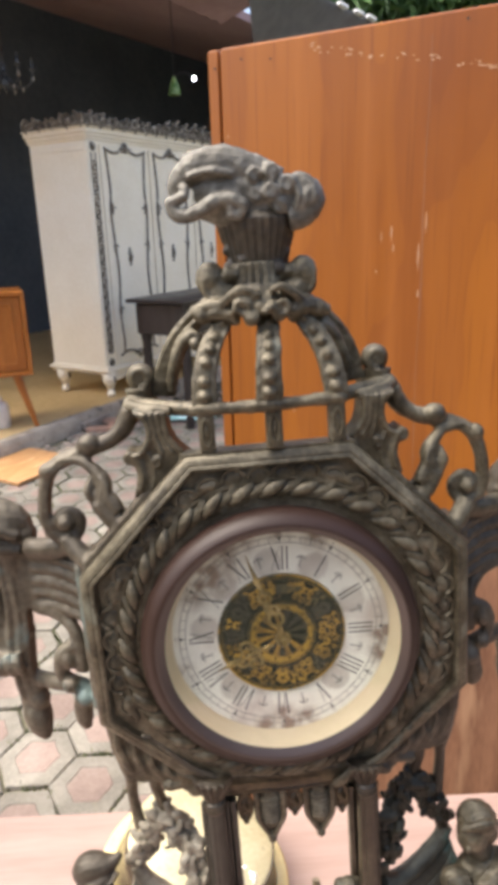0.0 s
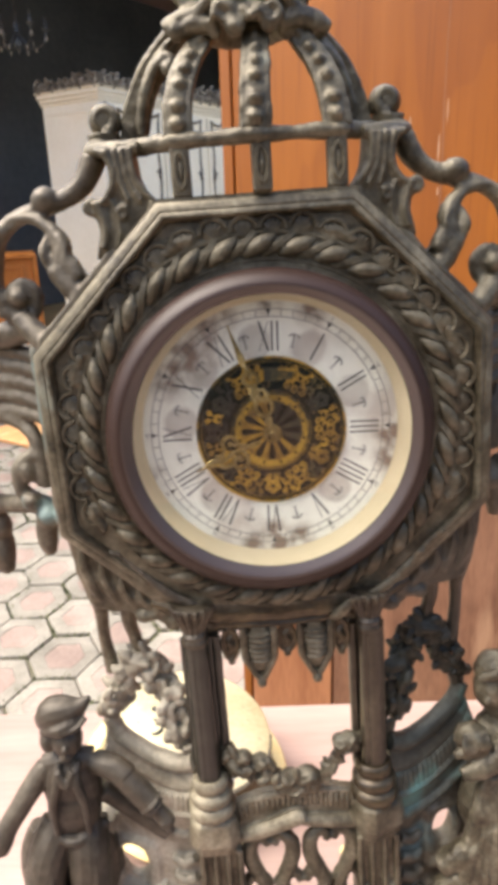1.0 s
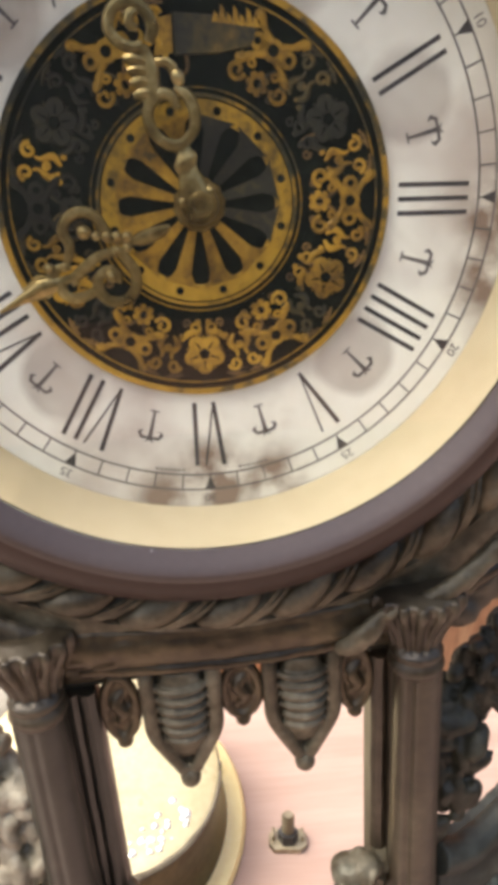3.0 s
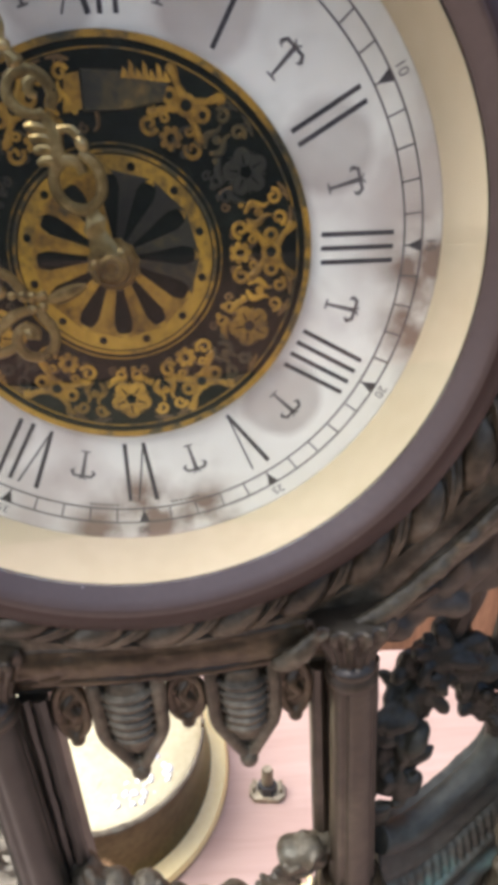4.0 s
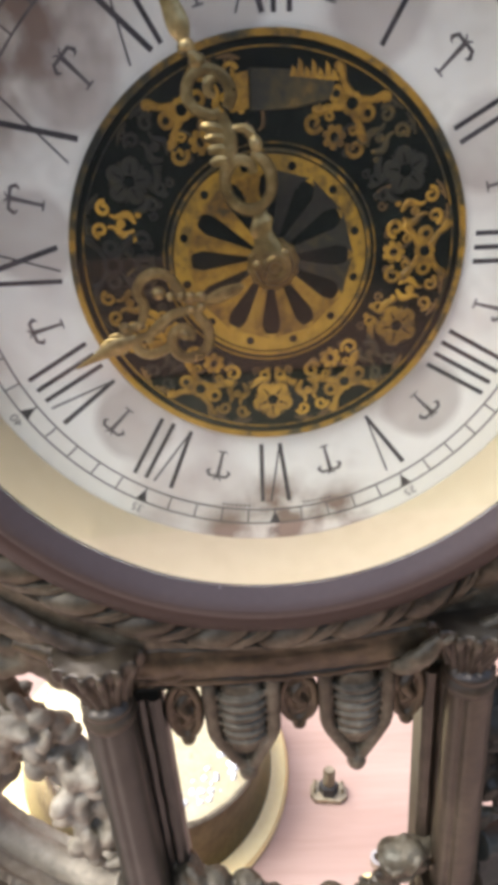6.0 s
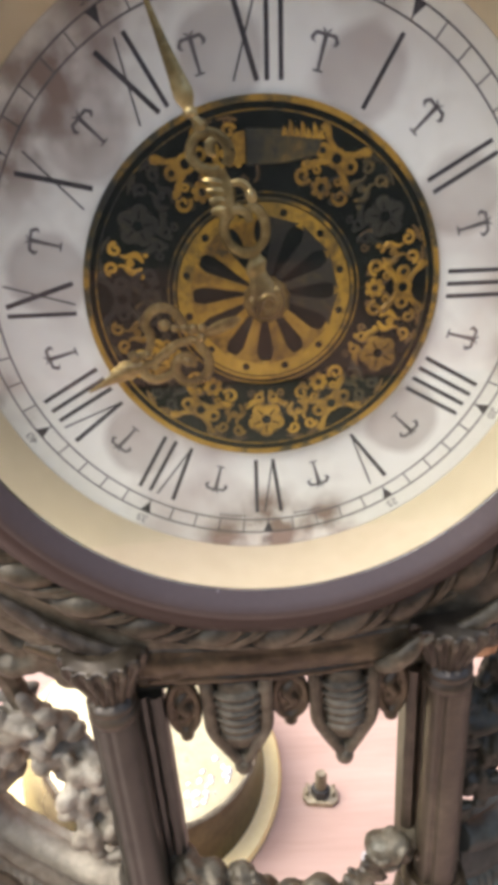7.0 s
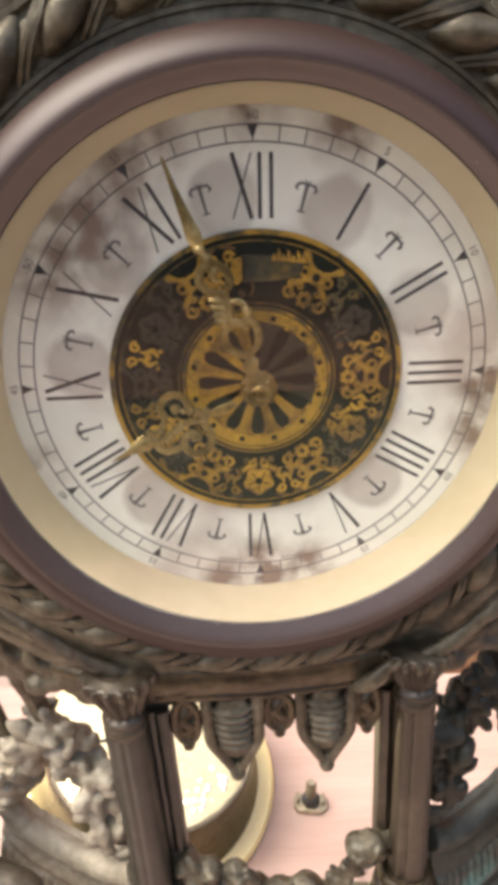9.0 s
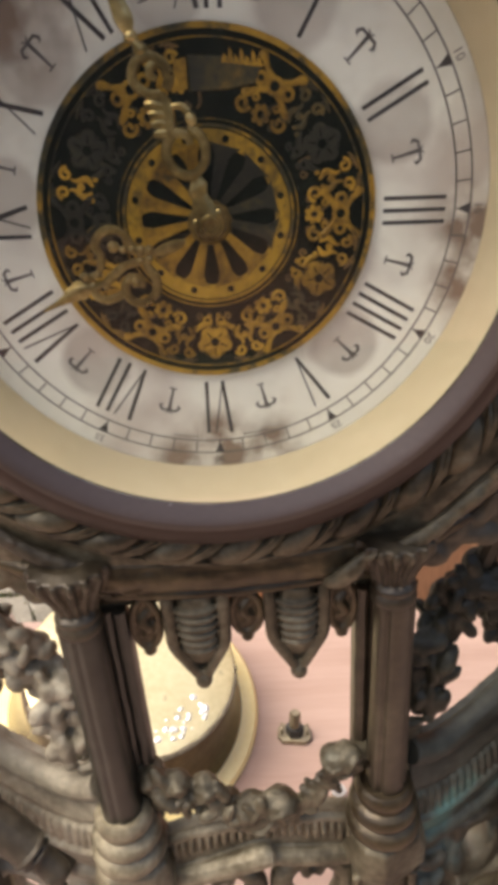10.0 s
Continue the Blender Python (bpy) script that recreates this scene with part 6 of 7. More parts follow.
    for line, r in ((((-48, 117), (-47.6, 110), (-46.2, 104), (-41, 97.5)), 1.3), (((-51, 117), (-50.4, 110), (-49.4, 104), (-45.5, 97)), 1.1), (((-54, 117), (-53.2, 110), (-52.6, 104), (-50.5, 97)), 1.1),
                    (((-57.5, 117), (-56, 111), (-56, 105), (-58.5, 99.5), (-62, 97)), 1.5), (((-63.5, 98), (-61.5, 93), (-60.5, 87), (-62, 80)), 1.6), (((-57, 98), (-55.5, 92), (-55, 86), (-57, 80)), 1.0)):
        tube(b, mirror([(x, 3.6, z, r) for x, z in line], s), seg=7, n=4)
    tube(b, mirror(spiral((-65.5, 96.5), 3.2, 1.0, 20, -1.2, 1.7, 1.2, y=5, n=10), s), seg=8, n=2)
    tube(b, mirror(spiral((-53, 93), 2.6, 0.9, 40, 1.1, 0.9, 0.7, y=3, n=9), s), seg=6, n=2)
    tube(b, mirror([(-44, 5, 117, 2.6), (-53, 8, 117.6, 3.2), (-60, 13, 118.2, 3.2), (-66, 20, 119, 3.2)], s), seg=9, n=4)
    cpart("corner_post", b, M["bronze"], fuse=0.0007, smooth=1, rough=0.0006)
    b = BM()
    ball(b, (s * 58.8, 27, 131.5), (7.0, 6.4, 7.0), 18, 12)
    tube(b, mirror(spiral((-58.8, 131.5), 5.0, 1.6, -100, 1.3, 2.4, 1.5, y=22.4, n=14), s), seg=9, n=2)
    lathe(b, [(7.0, 118), (6.2, 122), (7.0, 126)], 16, (s * 60, 26, 0))
    box(b, (s * 62.5, 24, 119.5), (10, 12, 7), 1.5)
    cpart("scroll_knop", b, M["bronze"], fuse=0.0006, smooth=1, rough=0.0005)
    b = BM()
    tube(b, mirror([(-64, 20, 117, 5.5), (-70, 20, 107, 4.6), (-79, 20, 101.5, 4.2), (-88, 20, 100.5, 5.6)], s), seg=12, n=6)
    ball(b, (s * 86.5, 19, 101.5), (6.2, 6.0, 5.6), 12, 8)
    arch = [(-86, 22, 99, 3.8), (-98, 22, 96, 3.4), (-107, 22, 90, 3.6), (-111.5, 22, 79, 3.6), (-113, 22, 66, 3.4), (-111, 22, 56, 3.4)]
    tube(b, mirror(arch, s), seg=12, n=6, flat=1.3)
    for o in (-2.6, 0.4):
        tube(b, mirror([(x - o * (0.3 + 0.7 * (99 - z) / 43), 17.4, z + o * (1 - (99 - z) / 43), 1.1) for x, y, z, r in arch], s), seg=7, n=6)
    ball(b, (s * 108, 19.5, 90), (4.8, 4.6, 4.4))
    sp = spiral((-102.5, 63), 9.5, 2.2, 215, 1.25, 3.2, 2.2, y=19, n=14)
    tube(b, mirror(sp, s), seg=10, n=2)
    ball(b, (s * 102.5, 16, 63), 4.0)
    tube(b, mirror([(-99, 18, 95, 2.4), (-91, 17, 94, 2.6), (-84, 14, 89, 3.4), (-80.5, 12, 82, 4.2), (-83, 11, 74, 3.2), (-85, 11, 69, 2.2)], s), seg=10, n=5)
    tube(b, mirror([(-87, 13, 86, 1.6), (-88.5, 11, 80, 2.4), (-87, 11, 75, 1.8), (-85, 11, 70, 1.4)], s), seg=8, n=4)
    tube(b, mirror([(-81.5, 9.5, 87, 0.9), (-78.6, 7.6, 81, 1.2), (-80.5, 7.4, 74, 1.0)], s), seg=7, n=4)
    prism(b, mirror([(-90, 34), (-95, 40), (-94.5, 46), (-88, 52), (-79, 61), (-70, 70), (-62, 79), (-50, 85)], s), 3.6, 15, 2.0)
    tube(b, mirror([(-84, 12, 74, 5.0), (-78, 10, 66, 5.4), (-72, 8, 60, 4.6)], s), seg=10, n=4)
    tube(b, mirror([(-103, 17, 55, 4.6), (-97, 13, 48, 5.2), (-90, 9, 42, 4.6)], s), seg=10, n=4)
    tube(b, mirror([(-81, 12, 80, 3.0), (-78, 10, 75, 4.0), (-75, 9, 69, 4.2)], s), seg=12, n=4)
    tube(b, mirror([(-128, 34, 46, 5), (-114, 27, 47, 6), (-101, 22, 50, 6)], s), seg=10, n=4)
    cpart("volute", b, M["bronze_green"] if s < 0 else M["bronze"], label="open scrolled volute on the clock's shoulder", fuse=0.001)
    b = BM()
    tube(b, mirror([(-140, 46, 66, 8), (-140, 45, 52, 12), (-139, 45, 34, 9.5), (-141, 45, 12, 7.5), (-143, 45, -12, 8.2), (-143, 45, -34, 7.0), (-141, 45, -50, 7.2), (-139.5, 43, -58, 8.0), (-137.5, 41, -66, 6.6), (-135, 40, -73, 3.0)], s), seg=14, n=5)
    for x, w in ((-146, 1.8), (-141, 2.2), (-137, 1.6)):
        tube(b, mirror([(x, 38, 40, w), (x + 1.5, 37.5, 10, w), (x - 1, 37.5, -18, w), (x + 1, 38.5, -46, w * 0.8)], s), seg=7, n=5)
    ball(b, (s * 152, 40, -20), (9, 8.5, 8.0))
    for i in range(4):
        tube(b, mirror([(-158 + i * 5, 34, -15, 2.6), (-157 + i * 5, 31, -21, 2.8), (-154 + i * 4.6, 34, -27, 2.4)], s), seg=7, n=3)
    ball(b, (s * 143, 44, -6), (10, 8, 6))
    tube(b, mirror([(-152, 44, 44, 7), (-153, 42, 24, 5.4), (-152, 42, 4, 4.6), (-151, 41, -14, 5.0)], s), seg=10, n=4)
    ball(b, (s * 144, 44, 60), (19, 14, 11), 16, 10, Matrix.Rotation(radians(-24 * s), 3, "Y"))
    ball(b, (s * 133, 42, 50), (9, 9, 8))
    tube(b, mirror([(-158, 34, 62, 3), (-146, 31, 60, 3.4), (-132, 33, 52, 3)], s), seg=8, n=4)
    tube(b, mirror([(-156, 33, 50, 2.6), (-145, 31, 48, 3.0), (-132, 34, 44, 2.6)], s), seg=8, n=4)
    ball(b, (s * 152, 46, 48), (8, 8, 11))
    ball(b, (s * 137, 42, -48), (6.5, 6.5, 8), 12, 8)
    for i in range(5):
        z = 39 - i * 7.2
        tube(b, mirror([(-133, 40, z + 1, 2.8), (-118, 33, z + 1.6, 3.4), (-104, 25, z - 1, 3.2), (-97, 20, z - 5, 2.6)], s), seg=8, n=4)
    prism(b, mirror([(-134, 44), (-97, 40), (-96, 2), (-112, 6), (-134, 10)], s), 36, 42)
    tube(b, mirror([(-130, 40, 9, 4), (-118, 33, 8, 4), (-109, 28, 0, 3.8), (-106, 25, -12, 3.8), (-107, 25, -24, 4.0)], s), seg=10, n=5)
    tube(b, mirror([(-109, 25, -8, 4), (-117, 25, -14, 4), (-117, 25, -26, 4), (-110, 25, -32, 4.6), (-104, 25, -36, 4.6)], s), seg=10, n=5)
    ball(b, (s * 113, 23, -16), (3.6, 4, 5.5))
    tube(b, mirror([(-141, 45, -36, 5), (-126, 36, -35, 4.6), (-110, 26, -33, 5)], s), seg=10, n=4)
    tube(b, mirror([(-107, 24, -34, 5.4), (-108, 24, -42, 5.4), (-109, 24, -48, 5.4), (-109, 24, -53, 4.8), (-108, 24, -58, 2.6)], s), seg=10, n=4)
    ball(b, (s * 106, 21, -38), (6.4, 5, 5.0), 10, 7)
    ball(b, (s * 113, 21, -30), (4.6, 4, 4.2), 10, 7)
    box(b, (s * 96.5, 24, 2), (8, 30, 84), 2)
    # right bracket's darker bronze holds the shade of the unlit side
    cpart("side_bracket", b, M["bronze_green" if s < 0 else "bronze_dark"], label="cast griffin-leg bracket with ribbed wing", fuse=0.0011)

# apron with pendants
b = BM()
ra0 = random.Random(19)
prism(b, [(-50, -80), (50, -80), (44, -88), (33, -93), (-33, -93), (-44, -88)], 5, 20, 1.5)
# bold plain moulding between two thin fillets
loops = []
for i in range(41):
    x = -40 + 2.0 * i
    sag = 2.2 * (1 - (x / 40) ** 2)
    loops.append([(x, 0.4 - 3.4 * math.sin(q) ** 0.6 * (1 - 0.25 * abs(x) / 40), -85.2 + 4.4 * math.cos(q) - 1.0 * sag + 1.0) for q in [math.pi * k / 10 for k in range(11)]] + [(x, 9, -90.6 - sag + 1.0), (x, 9, -80.0 - sag + 1.0)])
rings(b, loops)
tube(b, [(-40, 0.0, -80.4, 1.2), (-16, -1.0, -82.0, 1.2), (0, -1.2, -82.6, 1.2), (16, -1.0, -82.0, 1.2), (40, 0.0, -80.4, 1.2)], seg=8, n=6)
tube(b, [(-33, 2, -91.4, 1.6), (-16, 1.5, -92.8, 1.6), (0, 1.5, -93.4, 1.6), (16, 1.5, -92.8, 1.6), (33, 2, -91.4, 1.6)], seg=10, n=6)
for i in range(16):
    w = ra0.uniform(0.8, 1.7)
    ball(b, (-34 + 68 * i / 15 + ra0.uniform(-2, 2), -2.2 + ra0.uniform(-0.3, 0.6), -86.5 + ra0.uniform(-2.6, 2.2)), (w * 2.4, w * 0.5, w * 0.6), 7, 5)
for s in (-1, 1):
    tube(b, [(s * 60, 4, -78, 2.4), (s * 52, 2.0, -80.5, 2.8), (s * 43, -1.5 - s, -82.0, 3.0), (s * 34, -2.5, -84.5, 2.6)], seg=10, n=5)
cpart("apron", b, M["bronze_brown"], fuse=0.0006, smooth=2, rough=0.0009)
rl = random.Random(23)
for s in (-1, 1):
    # a rolled leaf where the ledge meets the capital, running up under the octagon's slope
    b = BM()
    run = [(s * 34, -5.2, -80.8, 1.6), (s * 40, -5.6, -79.0, 2.2), (s * 46, -5.8, -76.0, 2.4), (s * 54, -5.0, -69.8, 2.2), (s * 63, -4.0, -61.4, 1.8), (s * 72, -3.0, -52.4, 1.4)]
    if s > 0:
        run = [(21.5, -2.4, -91.0, 1.2), (24, -4.0, -89.4, 2.4), (27.5, -5.0, -86.0, 2.7), (30.5, -5.0, -82.4, 2.0)] + run
    tube(b, run, seg=12, n=5, flat=0.7)
    for i in range(6 if s > 0 else 4):          # curled lobes along the leaf
        p = run[-1 - i % len(run)] if s > 0 else run[-1 - i % 3]
        ball(b, (p[0] + s * rl.uniform(-2.5, 2.5), p[1] - 0.9, p[2] + rl.uniform(-1.6, 1.6)), (rl.uniform(1.6, 2.6), 1.2, rl.uniform(0.8, 1.3)), 9, 6, Matrix.Rotation(s * rl.uniform(-1.2, 0.2), 3, "Y"))
    if s < 0:
        bmesh.ops.translate(b, vec=(0, 3.2, 0.8), verts=b.verts)
    cpart("leaf_scroll", b, M["bronze"] if s > 0 else M["bronze_dark"], label="rolled leaf over the capital, worn along its edge", fuse=0.0005, smooth=1, rough=0.0016)
for x in (-12.4, 14.6):
    b = BM()
    prism(b, [(x - 6.4, -94), (x + 6.4, -94), (x + 6.4, -111), (x, -124), (x - 6.4, -111)], 3.4, 8.5, 0.5)
    for q in (-1, 1):
        tube(b, [(x + q * 7.4, 3.4, -93, 1.7), (x + q * 7.3, 2.2, -97, 1.9), (x + q * 7.2, 2.2, -105, 1.8), (x + q * 6.9, 2.2, -111, 1.8), (x + q * 4.4, 2.2, -116.5, 1.7), (x + q * 1.2, 2.4, -122.5, 1.7)], seg=10, n=4)
    ball(b, (x, 2.6, -125.0), (2.5, 2.5, 2.8), 12, 8)
    lathe(b, [(3.8, -94.5), (4.7, -97), (4.8, -108), (4.4, -113), (2.6, -117), (0.6, -119)], 20, (x, 0, 0))
    for v in b.verts[-120:]:
        v.co.y = 2.6 + 0.62 * v.co.y
    for i in range(6):
        w = 5.1 - 0.04 * i * i
        tube(b, [(x + w * math.cos(q), 2.4 + 0.62 * w * math.sin(q), -98.4 - 2.8 * i, 0.95) for q in [math.pi * (1.04 + 0.92 * k / 8) for k in range(9)]], seg=6, n=1)
    cpart("pendant", b, M["bronze"], label="ribbed shield pendant", fuse=0.0003, smooth=1, rough=0.0)
for x in (-26.0, 0.9, 26.8):
    b = BM()
    ring_ = [2 * math.pi * i / 20 for i in range(21)]
    rx, rz, cz = (4.0, 7.0, -102.6) if abs(x) < 10 else (3.5, 8.2, -103.2)
    prism(b, [(x + rx * math.cos(q), cz + rz * math.sin(q)) for q in ring_[:-1]], 3.0, 7.0, 0.6)
    tube(b, [(x + rx * math.cos(q), 3.2, cz + rz * math.sin(q), 1.25) for q in ring_], seg=8, n=1)
    tube(b, [(x + 1.2, 3.4, cz + 4.2, 1.0), (x - 0.8, 2.8, cz + 1.6, 1.6), (x + 0.8, 2.8, cz - 1.4, 1.6), (x - 1.0, 3.4, cz - 4.2, 1.0)], seg=8, n=4)
    ball(b, (x, 3.2, cz - rz - 1.2), (1.9, 1.9, 1.7), 10, 7)
    tube(b, [(x, 4.6, -90, 2.6), (x, 4.2, cz + rz, 1.9)], seg=8, n=2)
    cpart("oval_drop", b, M["bronze_brown"], label="small oval cameo drop", fuse=0.0004, smooth=1, rough=0.0003)

# columns
for s in (-1, 1):
    b = BM()
    cx = -42.0 if s < 0 else 39.6
    lathe(b, [(5.0, -99.4), (5.8, -98.6), (6.3, -97.0), (5.8, -95.6), (5.3, -95.2), (5.7, -94.4), (5.9, -93.6), (5.2, -92.6)], 40, (cx, -1, 0))
    lathe(b, [(4.8, -96), (5.1, -92), (5.9, -88), (7.2, -84.5), (8.8, -81.5), (9.4, -80)], 40, (cx, 0.2, 0))
    for k in range(16):
        an = 2 * math.pi * (k + 0.5) / 16
        ca, sa = math.cos(an), math.sin(an)
        tube(b, [(cx + r * ca, 0.2 - 0.4 * (r - 5) / 5 + r * 0.96 * sa, z, w) for r, z, w in ((4.9, -94.0, 0.6), (5.5, -90.5, 0.8), (6.7, -87, 0.95), (8.3, -83.6, 1.1), (9.7, -80.8, 1.1), (9.4, -78.6, 0.9))], seg=8, n=3)
    lathe(b, [(8.8, -80.6), (9.9, -80.0), (10.0, -78.6), (7.0, -77.4)], 40, (cx, 0.8, 0))
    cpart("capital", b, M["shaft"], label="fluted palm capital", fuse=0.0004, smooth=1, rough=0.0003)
    b = BM()
    loops = []
    for r, z in ((6.3, -176), (6.1, -160), (5.8, -140), (5.6, -118), (5.4, -97)):
        loop = []
        for k in range(96):
            an = 2 * math.pi * k / 96
            g = max(0.0, math.cos(4 * (an + s * 0.22 + 0.35))) ** 5       # a few narrow hollows between broad rounds
            rr = r - (0.45 if s < 0 else 0.9) * g
            loop.append((cx + (0.5 if s > 0 else 0.0) + rr * math.cos(an), -1 + rr * math.sin(an), z))
        loops.append(loop)
    rings(b, loops)
    # left column is a darker copy of the right: shade in the colour
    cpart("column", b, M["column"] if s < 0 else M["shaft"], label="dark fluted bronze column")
    b = BM()
    lathe(b, [(7.6, -171.5), (8.7, -172.6), (9.3, -174.6), (8.9, -176.6), (8.0, -177.6), (8.2, -178.6), (9.9, -179.4), (10.9, -181.2), (10.8, -183.2), (9.8, -184.6), (9.6, -185.4), (11.2, -186.4), (12.0, -188.4), (11.8, -190.6), (10.6, -192.2), (9.6, -192.8), (10.2, -194.5)], 48, (cx, -1, 0))
    # left foot paler than the right: light from the left, in colour
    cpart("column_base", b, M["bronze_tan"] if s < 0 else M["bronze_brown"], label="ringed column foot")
    b = BM()
    turn = radians(0 if s < 0 else 24)
    loops = []
    for hw, z in ((9.6, -193), (11.2, -194.2), (11.9, -196.5), (12.6, -201), (13.0, -205.4), (12.4, -207.4), (11.0, -208.2), (10.6, -213)):
        c8 = hw * 0.62
        loop = []
        for x, y in ((-c8, -hw), (c8, -hw), (hw, -c8), (hw, c8), (c8, hw), (-c8, hw), (-hw, c8), (-hw, -c8)):
            loop.append((cx + x * math.cos(turn) - y * math.sin(turn), 0.5 + x * math.sin(turn) + y * math.cos(turn), z))
        loops.append(loop)
    rings(b, loops)
    cpart("plinth_block", b, M["bronze_tan"] if s < 0 else M["bronze"], label="chamfered block under the column", fuse=0.0006, smooth=2, rough=0.0006)
    b = BM()
    box(b, (s * 40, 6, -256), (21, 20, 88), 1.5)
    for x in (-9.4, -3.2, 3.2, 9.4):
        tube(b, [(s * 40 + x, -5.5, -214, 1.7), (s * 40 + x, -5.5, -252, 1.7)], seg=8, n=1)
    for x in (-6.3, 6.3):
        tube(b, [(s * 40 + x - 3.1, -5.5, -216, 1.5), (s * 40 + x, -5.5, -213.5, 1.7), (s * 40 + x + 3.1, -5.5, -216, 1.5)], seg=8, n=3)
        ball(b, (s * 40 + x, -5, -250), (3.4, 3, 4), 10, 7)
    tube(b, [(s * 40 - 11, -5, -256, 3.6), (s * 40, -8, -257, 4.4), (s * 40 + 11, -5, -256, 3.6)], seg=10, n=4)
    tube(b, [(s * 40 - 11, -4, -292, 3.0), (s * 40 + 11, -4, -292, 3.0)], seg=10, n=2)
    cpart("pedestal", b, M["bronze"], label="panelled pedestal with arched slots", fuse=0.0006, smooth=1, rough=0.0005)
    b = BM()
    box(b, (s * 34.8, 9, -140), (6.6, 8, 88), 1.2)
    edge = BM()
    for x, r, bb in ((32.6, 2.1, b), (36.2, 1.8, b), (48.2 if s < 0 else 46.0, 1.6, edge)):
        line = [(s * (x + 0.06 * math.sin(i * 1.9 + x)), 3.6 + 0.1 * math.sin(i * 2.3), -98 - 86 * i / 14, r * (1 + 0.04 * math.sin(i * 2.7 + x))) for i in range(15)]
        tube(bb, line, seg=9, n=3)
    # left shaft and pilaster take the column's shaded colour too
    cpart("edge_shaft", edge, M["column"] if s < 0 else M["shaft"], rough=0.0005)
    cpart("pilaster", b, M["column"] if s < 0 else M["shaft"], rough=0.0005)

# garland between the columns
b = BM()
rg = random.Random(8)
for x, y, z, rx, ry, rz, w in ((-33, 3, -163, 4.6, 5, 6.2, 0.5), (-28, 1, -167, 5.0, 4.4, 5.6, -0.4), (-24, 0, -164.5, 4.6, 4.4, 3.8, 0.3), (-24, 1, -171, 4.4, 4, 4.4, 0.6), (-30, 2, -173, 4.0, 4, 4.0, 0.2),
                               (-16.5, 0, -168.2, 5.0, 4.8, 4.8, 0.0), (-20, 2, -173, 4.6, 4, 4.2, 0.7), (-13.5, 1, -174, 5.2, 4, 4.0, 0.8), (-9, 2, -179, 5.4, 4, 3.8, 0.6),
                               (-3, -1, -178, 6.4, 5, 4.6, -0.15), (6.5, -1.5, -177.4, 6.6, 5.4, 5.0, 0.1), (1.5, -1, -183.5, 8.6, 4.8, 5.6, 0.0), (9.5, 0, -183, 4.4, 4.4, 5.0, 0.3), (-6, 0, -184, 4.4, 4, 4.4, 0.2),
                               (24.0, -0.3, -160.8, 4.9, 4.8, 4.4, 0.4), (27.6, -1.0, -159.4, 4.3, 4.4, 4.6, -0.3), (26.4, -2.2, -163.0, 3.4, 3.2, 2.8, 0.2), (29.6, 1.0, -163.2, 4.6, 4.4, 4.8, 0.3), (33, 3, -161, 3.8, 4, 4.2, 0.0)):
    tw = Euler((rg.uniform(-0.3, 0.3), w, rg.uniform(-0.3, 0.3))).to_matrix()
    ball(b, (x, y, z), (rx, ry, rz), 14, 9, tw)
    tube(b, [tuple(Vector((x, y, z)) + tw @ Vector((rx * 0.8 * q, -ry * math.sqrt(max(0.05, 1 - q * q * 0.8)), rz * 0.35 * math.sin(3 * q + w)))) + (0.8,) for q in (-0.9, -0.45, 0.0, 0.45, 0.9)], seg=6, n=3)
for o in (0, 0.8):
    tube(b, [(11.5 + o * 2.6, -0.5 + o, -180.5 - o * 1.0, 1.6), (15 + o * 2.4, -1.6 + o, -176.5 - o * 0.6, 2.5), (19.5 + o * 2.0, -1.4 + o, -169.5 - o * 0.4, 2.3), (23.5 + o * 1.5, -0.5 + o, -164, 1.8)], seg=9, n=5)
tube(b, [(-36, 4, -158, 2.2), (-33, 2, -166, 3.0), (-26, 2, -175, 2.6), (-17, 2, -179, 2.2)], seg=8, n=4)
for p in smooth_path([(-32, -1, -164), (-24, -3, -169), (-14, -3, -173), (-2, -4, -179), (8, -4, -180), (16, -2, -176), (24, -2, -166), (29, 0, -163)], 5):
    r = rg.uniform(1.8, 3.0)
    tw = Euler((rg.uniform(-0.6, 0.6), rg.uniform(-1.5, 1.5), rg.uniform(-0.6, 0.6))).to_matrix()
    ball(b, (p[0] + rg.uniform(-3, 3), p[1] + rg.uniform(-1, 1.5), p[2] + rg.uniform(-4.5, 5)), (r * 1.7, r * 0.8, r * 0.7), 9, 6, tw)
cpart("garland", b, M["bronze"], label="cast fruit garland slung between the columns", fuse=0.0005, smooth=1, rough=0.0022)

# bowed gallery rail with fringe and looped lattice below
b = BM()
prism(b, [(-32, -195), (-20, -191), (0, -187), (14, -188), (33, -193), (33, -212), (14, -208), (0, -206), (-20, -211), (-33, -214)], -0.5, 8)
for i in range(24):
    t = i / 23
    x = -31 + 62 * t
    z = -194 + 6.5 * math.sin(math.pi * min(1, t * 1.05)) + 2.0 * t
    tube(b, [(x, -0.6, z, 0.7), (x, -2.2, z - 3.5, 0.95), (x, -1.0, z - 8.5, 0.7)], seg=6, n=3)
tube(b, [(-32, 1, -194, 2.0), (-16, 0, -189, 2.0), (0, -1, -186.5, 2.0), (16, 0, -188, 2.0), (32, 1, -192, 2.0)], seg=8, n=5)
tube(b, [(-34, -1, -211, 3.6), (-18, -2.5, -206.5, 4.0), (-2, -4, -200, 4.2), (3, -4, -199, 3.4)], seg=10, n=5)
tube(b, [(2, -2, -203, 3.0), (14, -2, -205, 3.6), (33, -1, -208, 3.6)], seg=10, n=5)
ball(b, (0, -4.5, -199), (4.2, 3.4, 4.0), 10, 7)
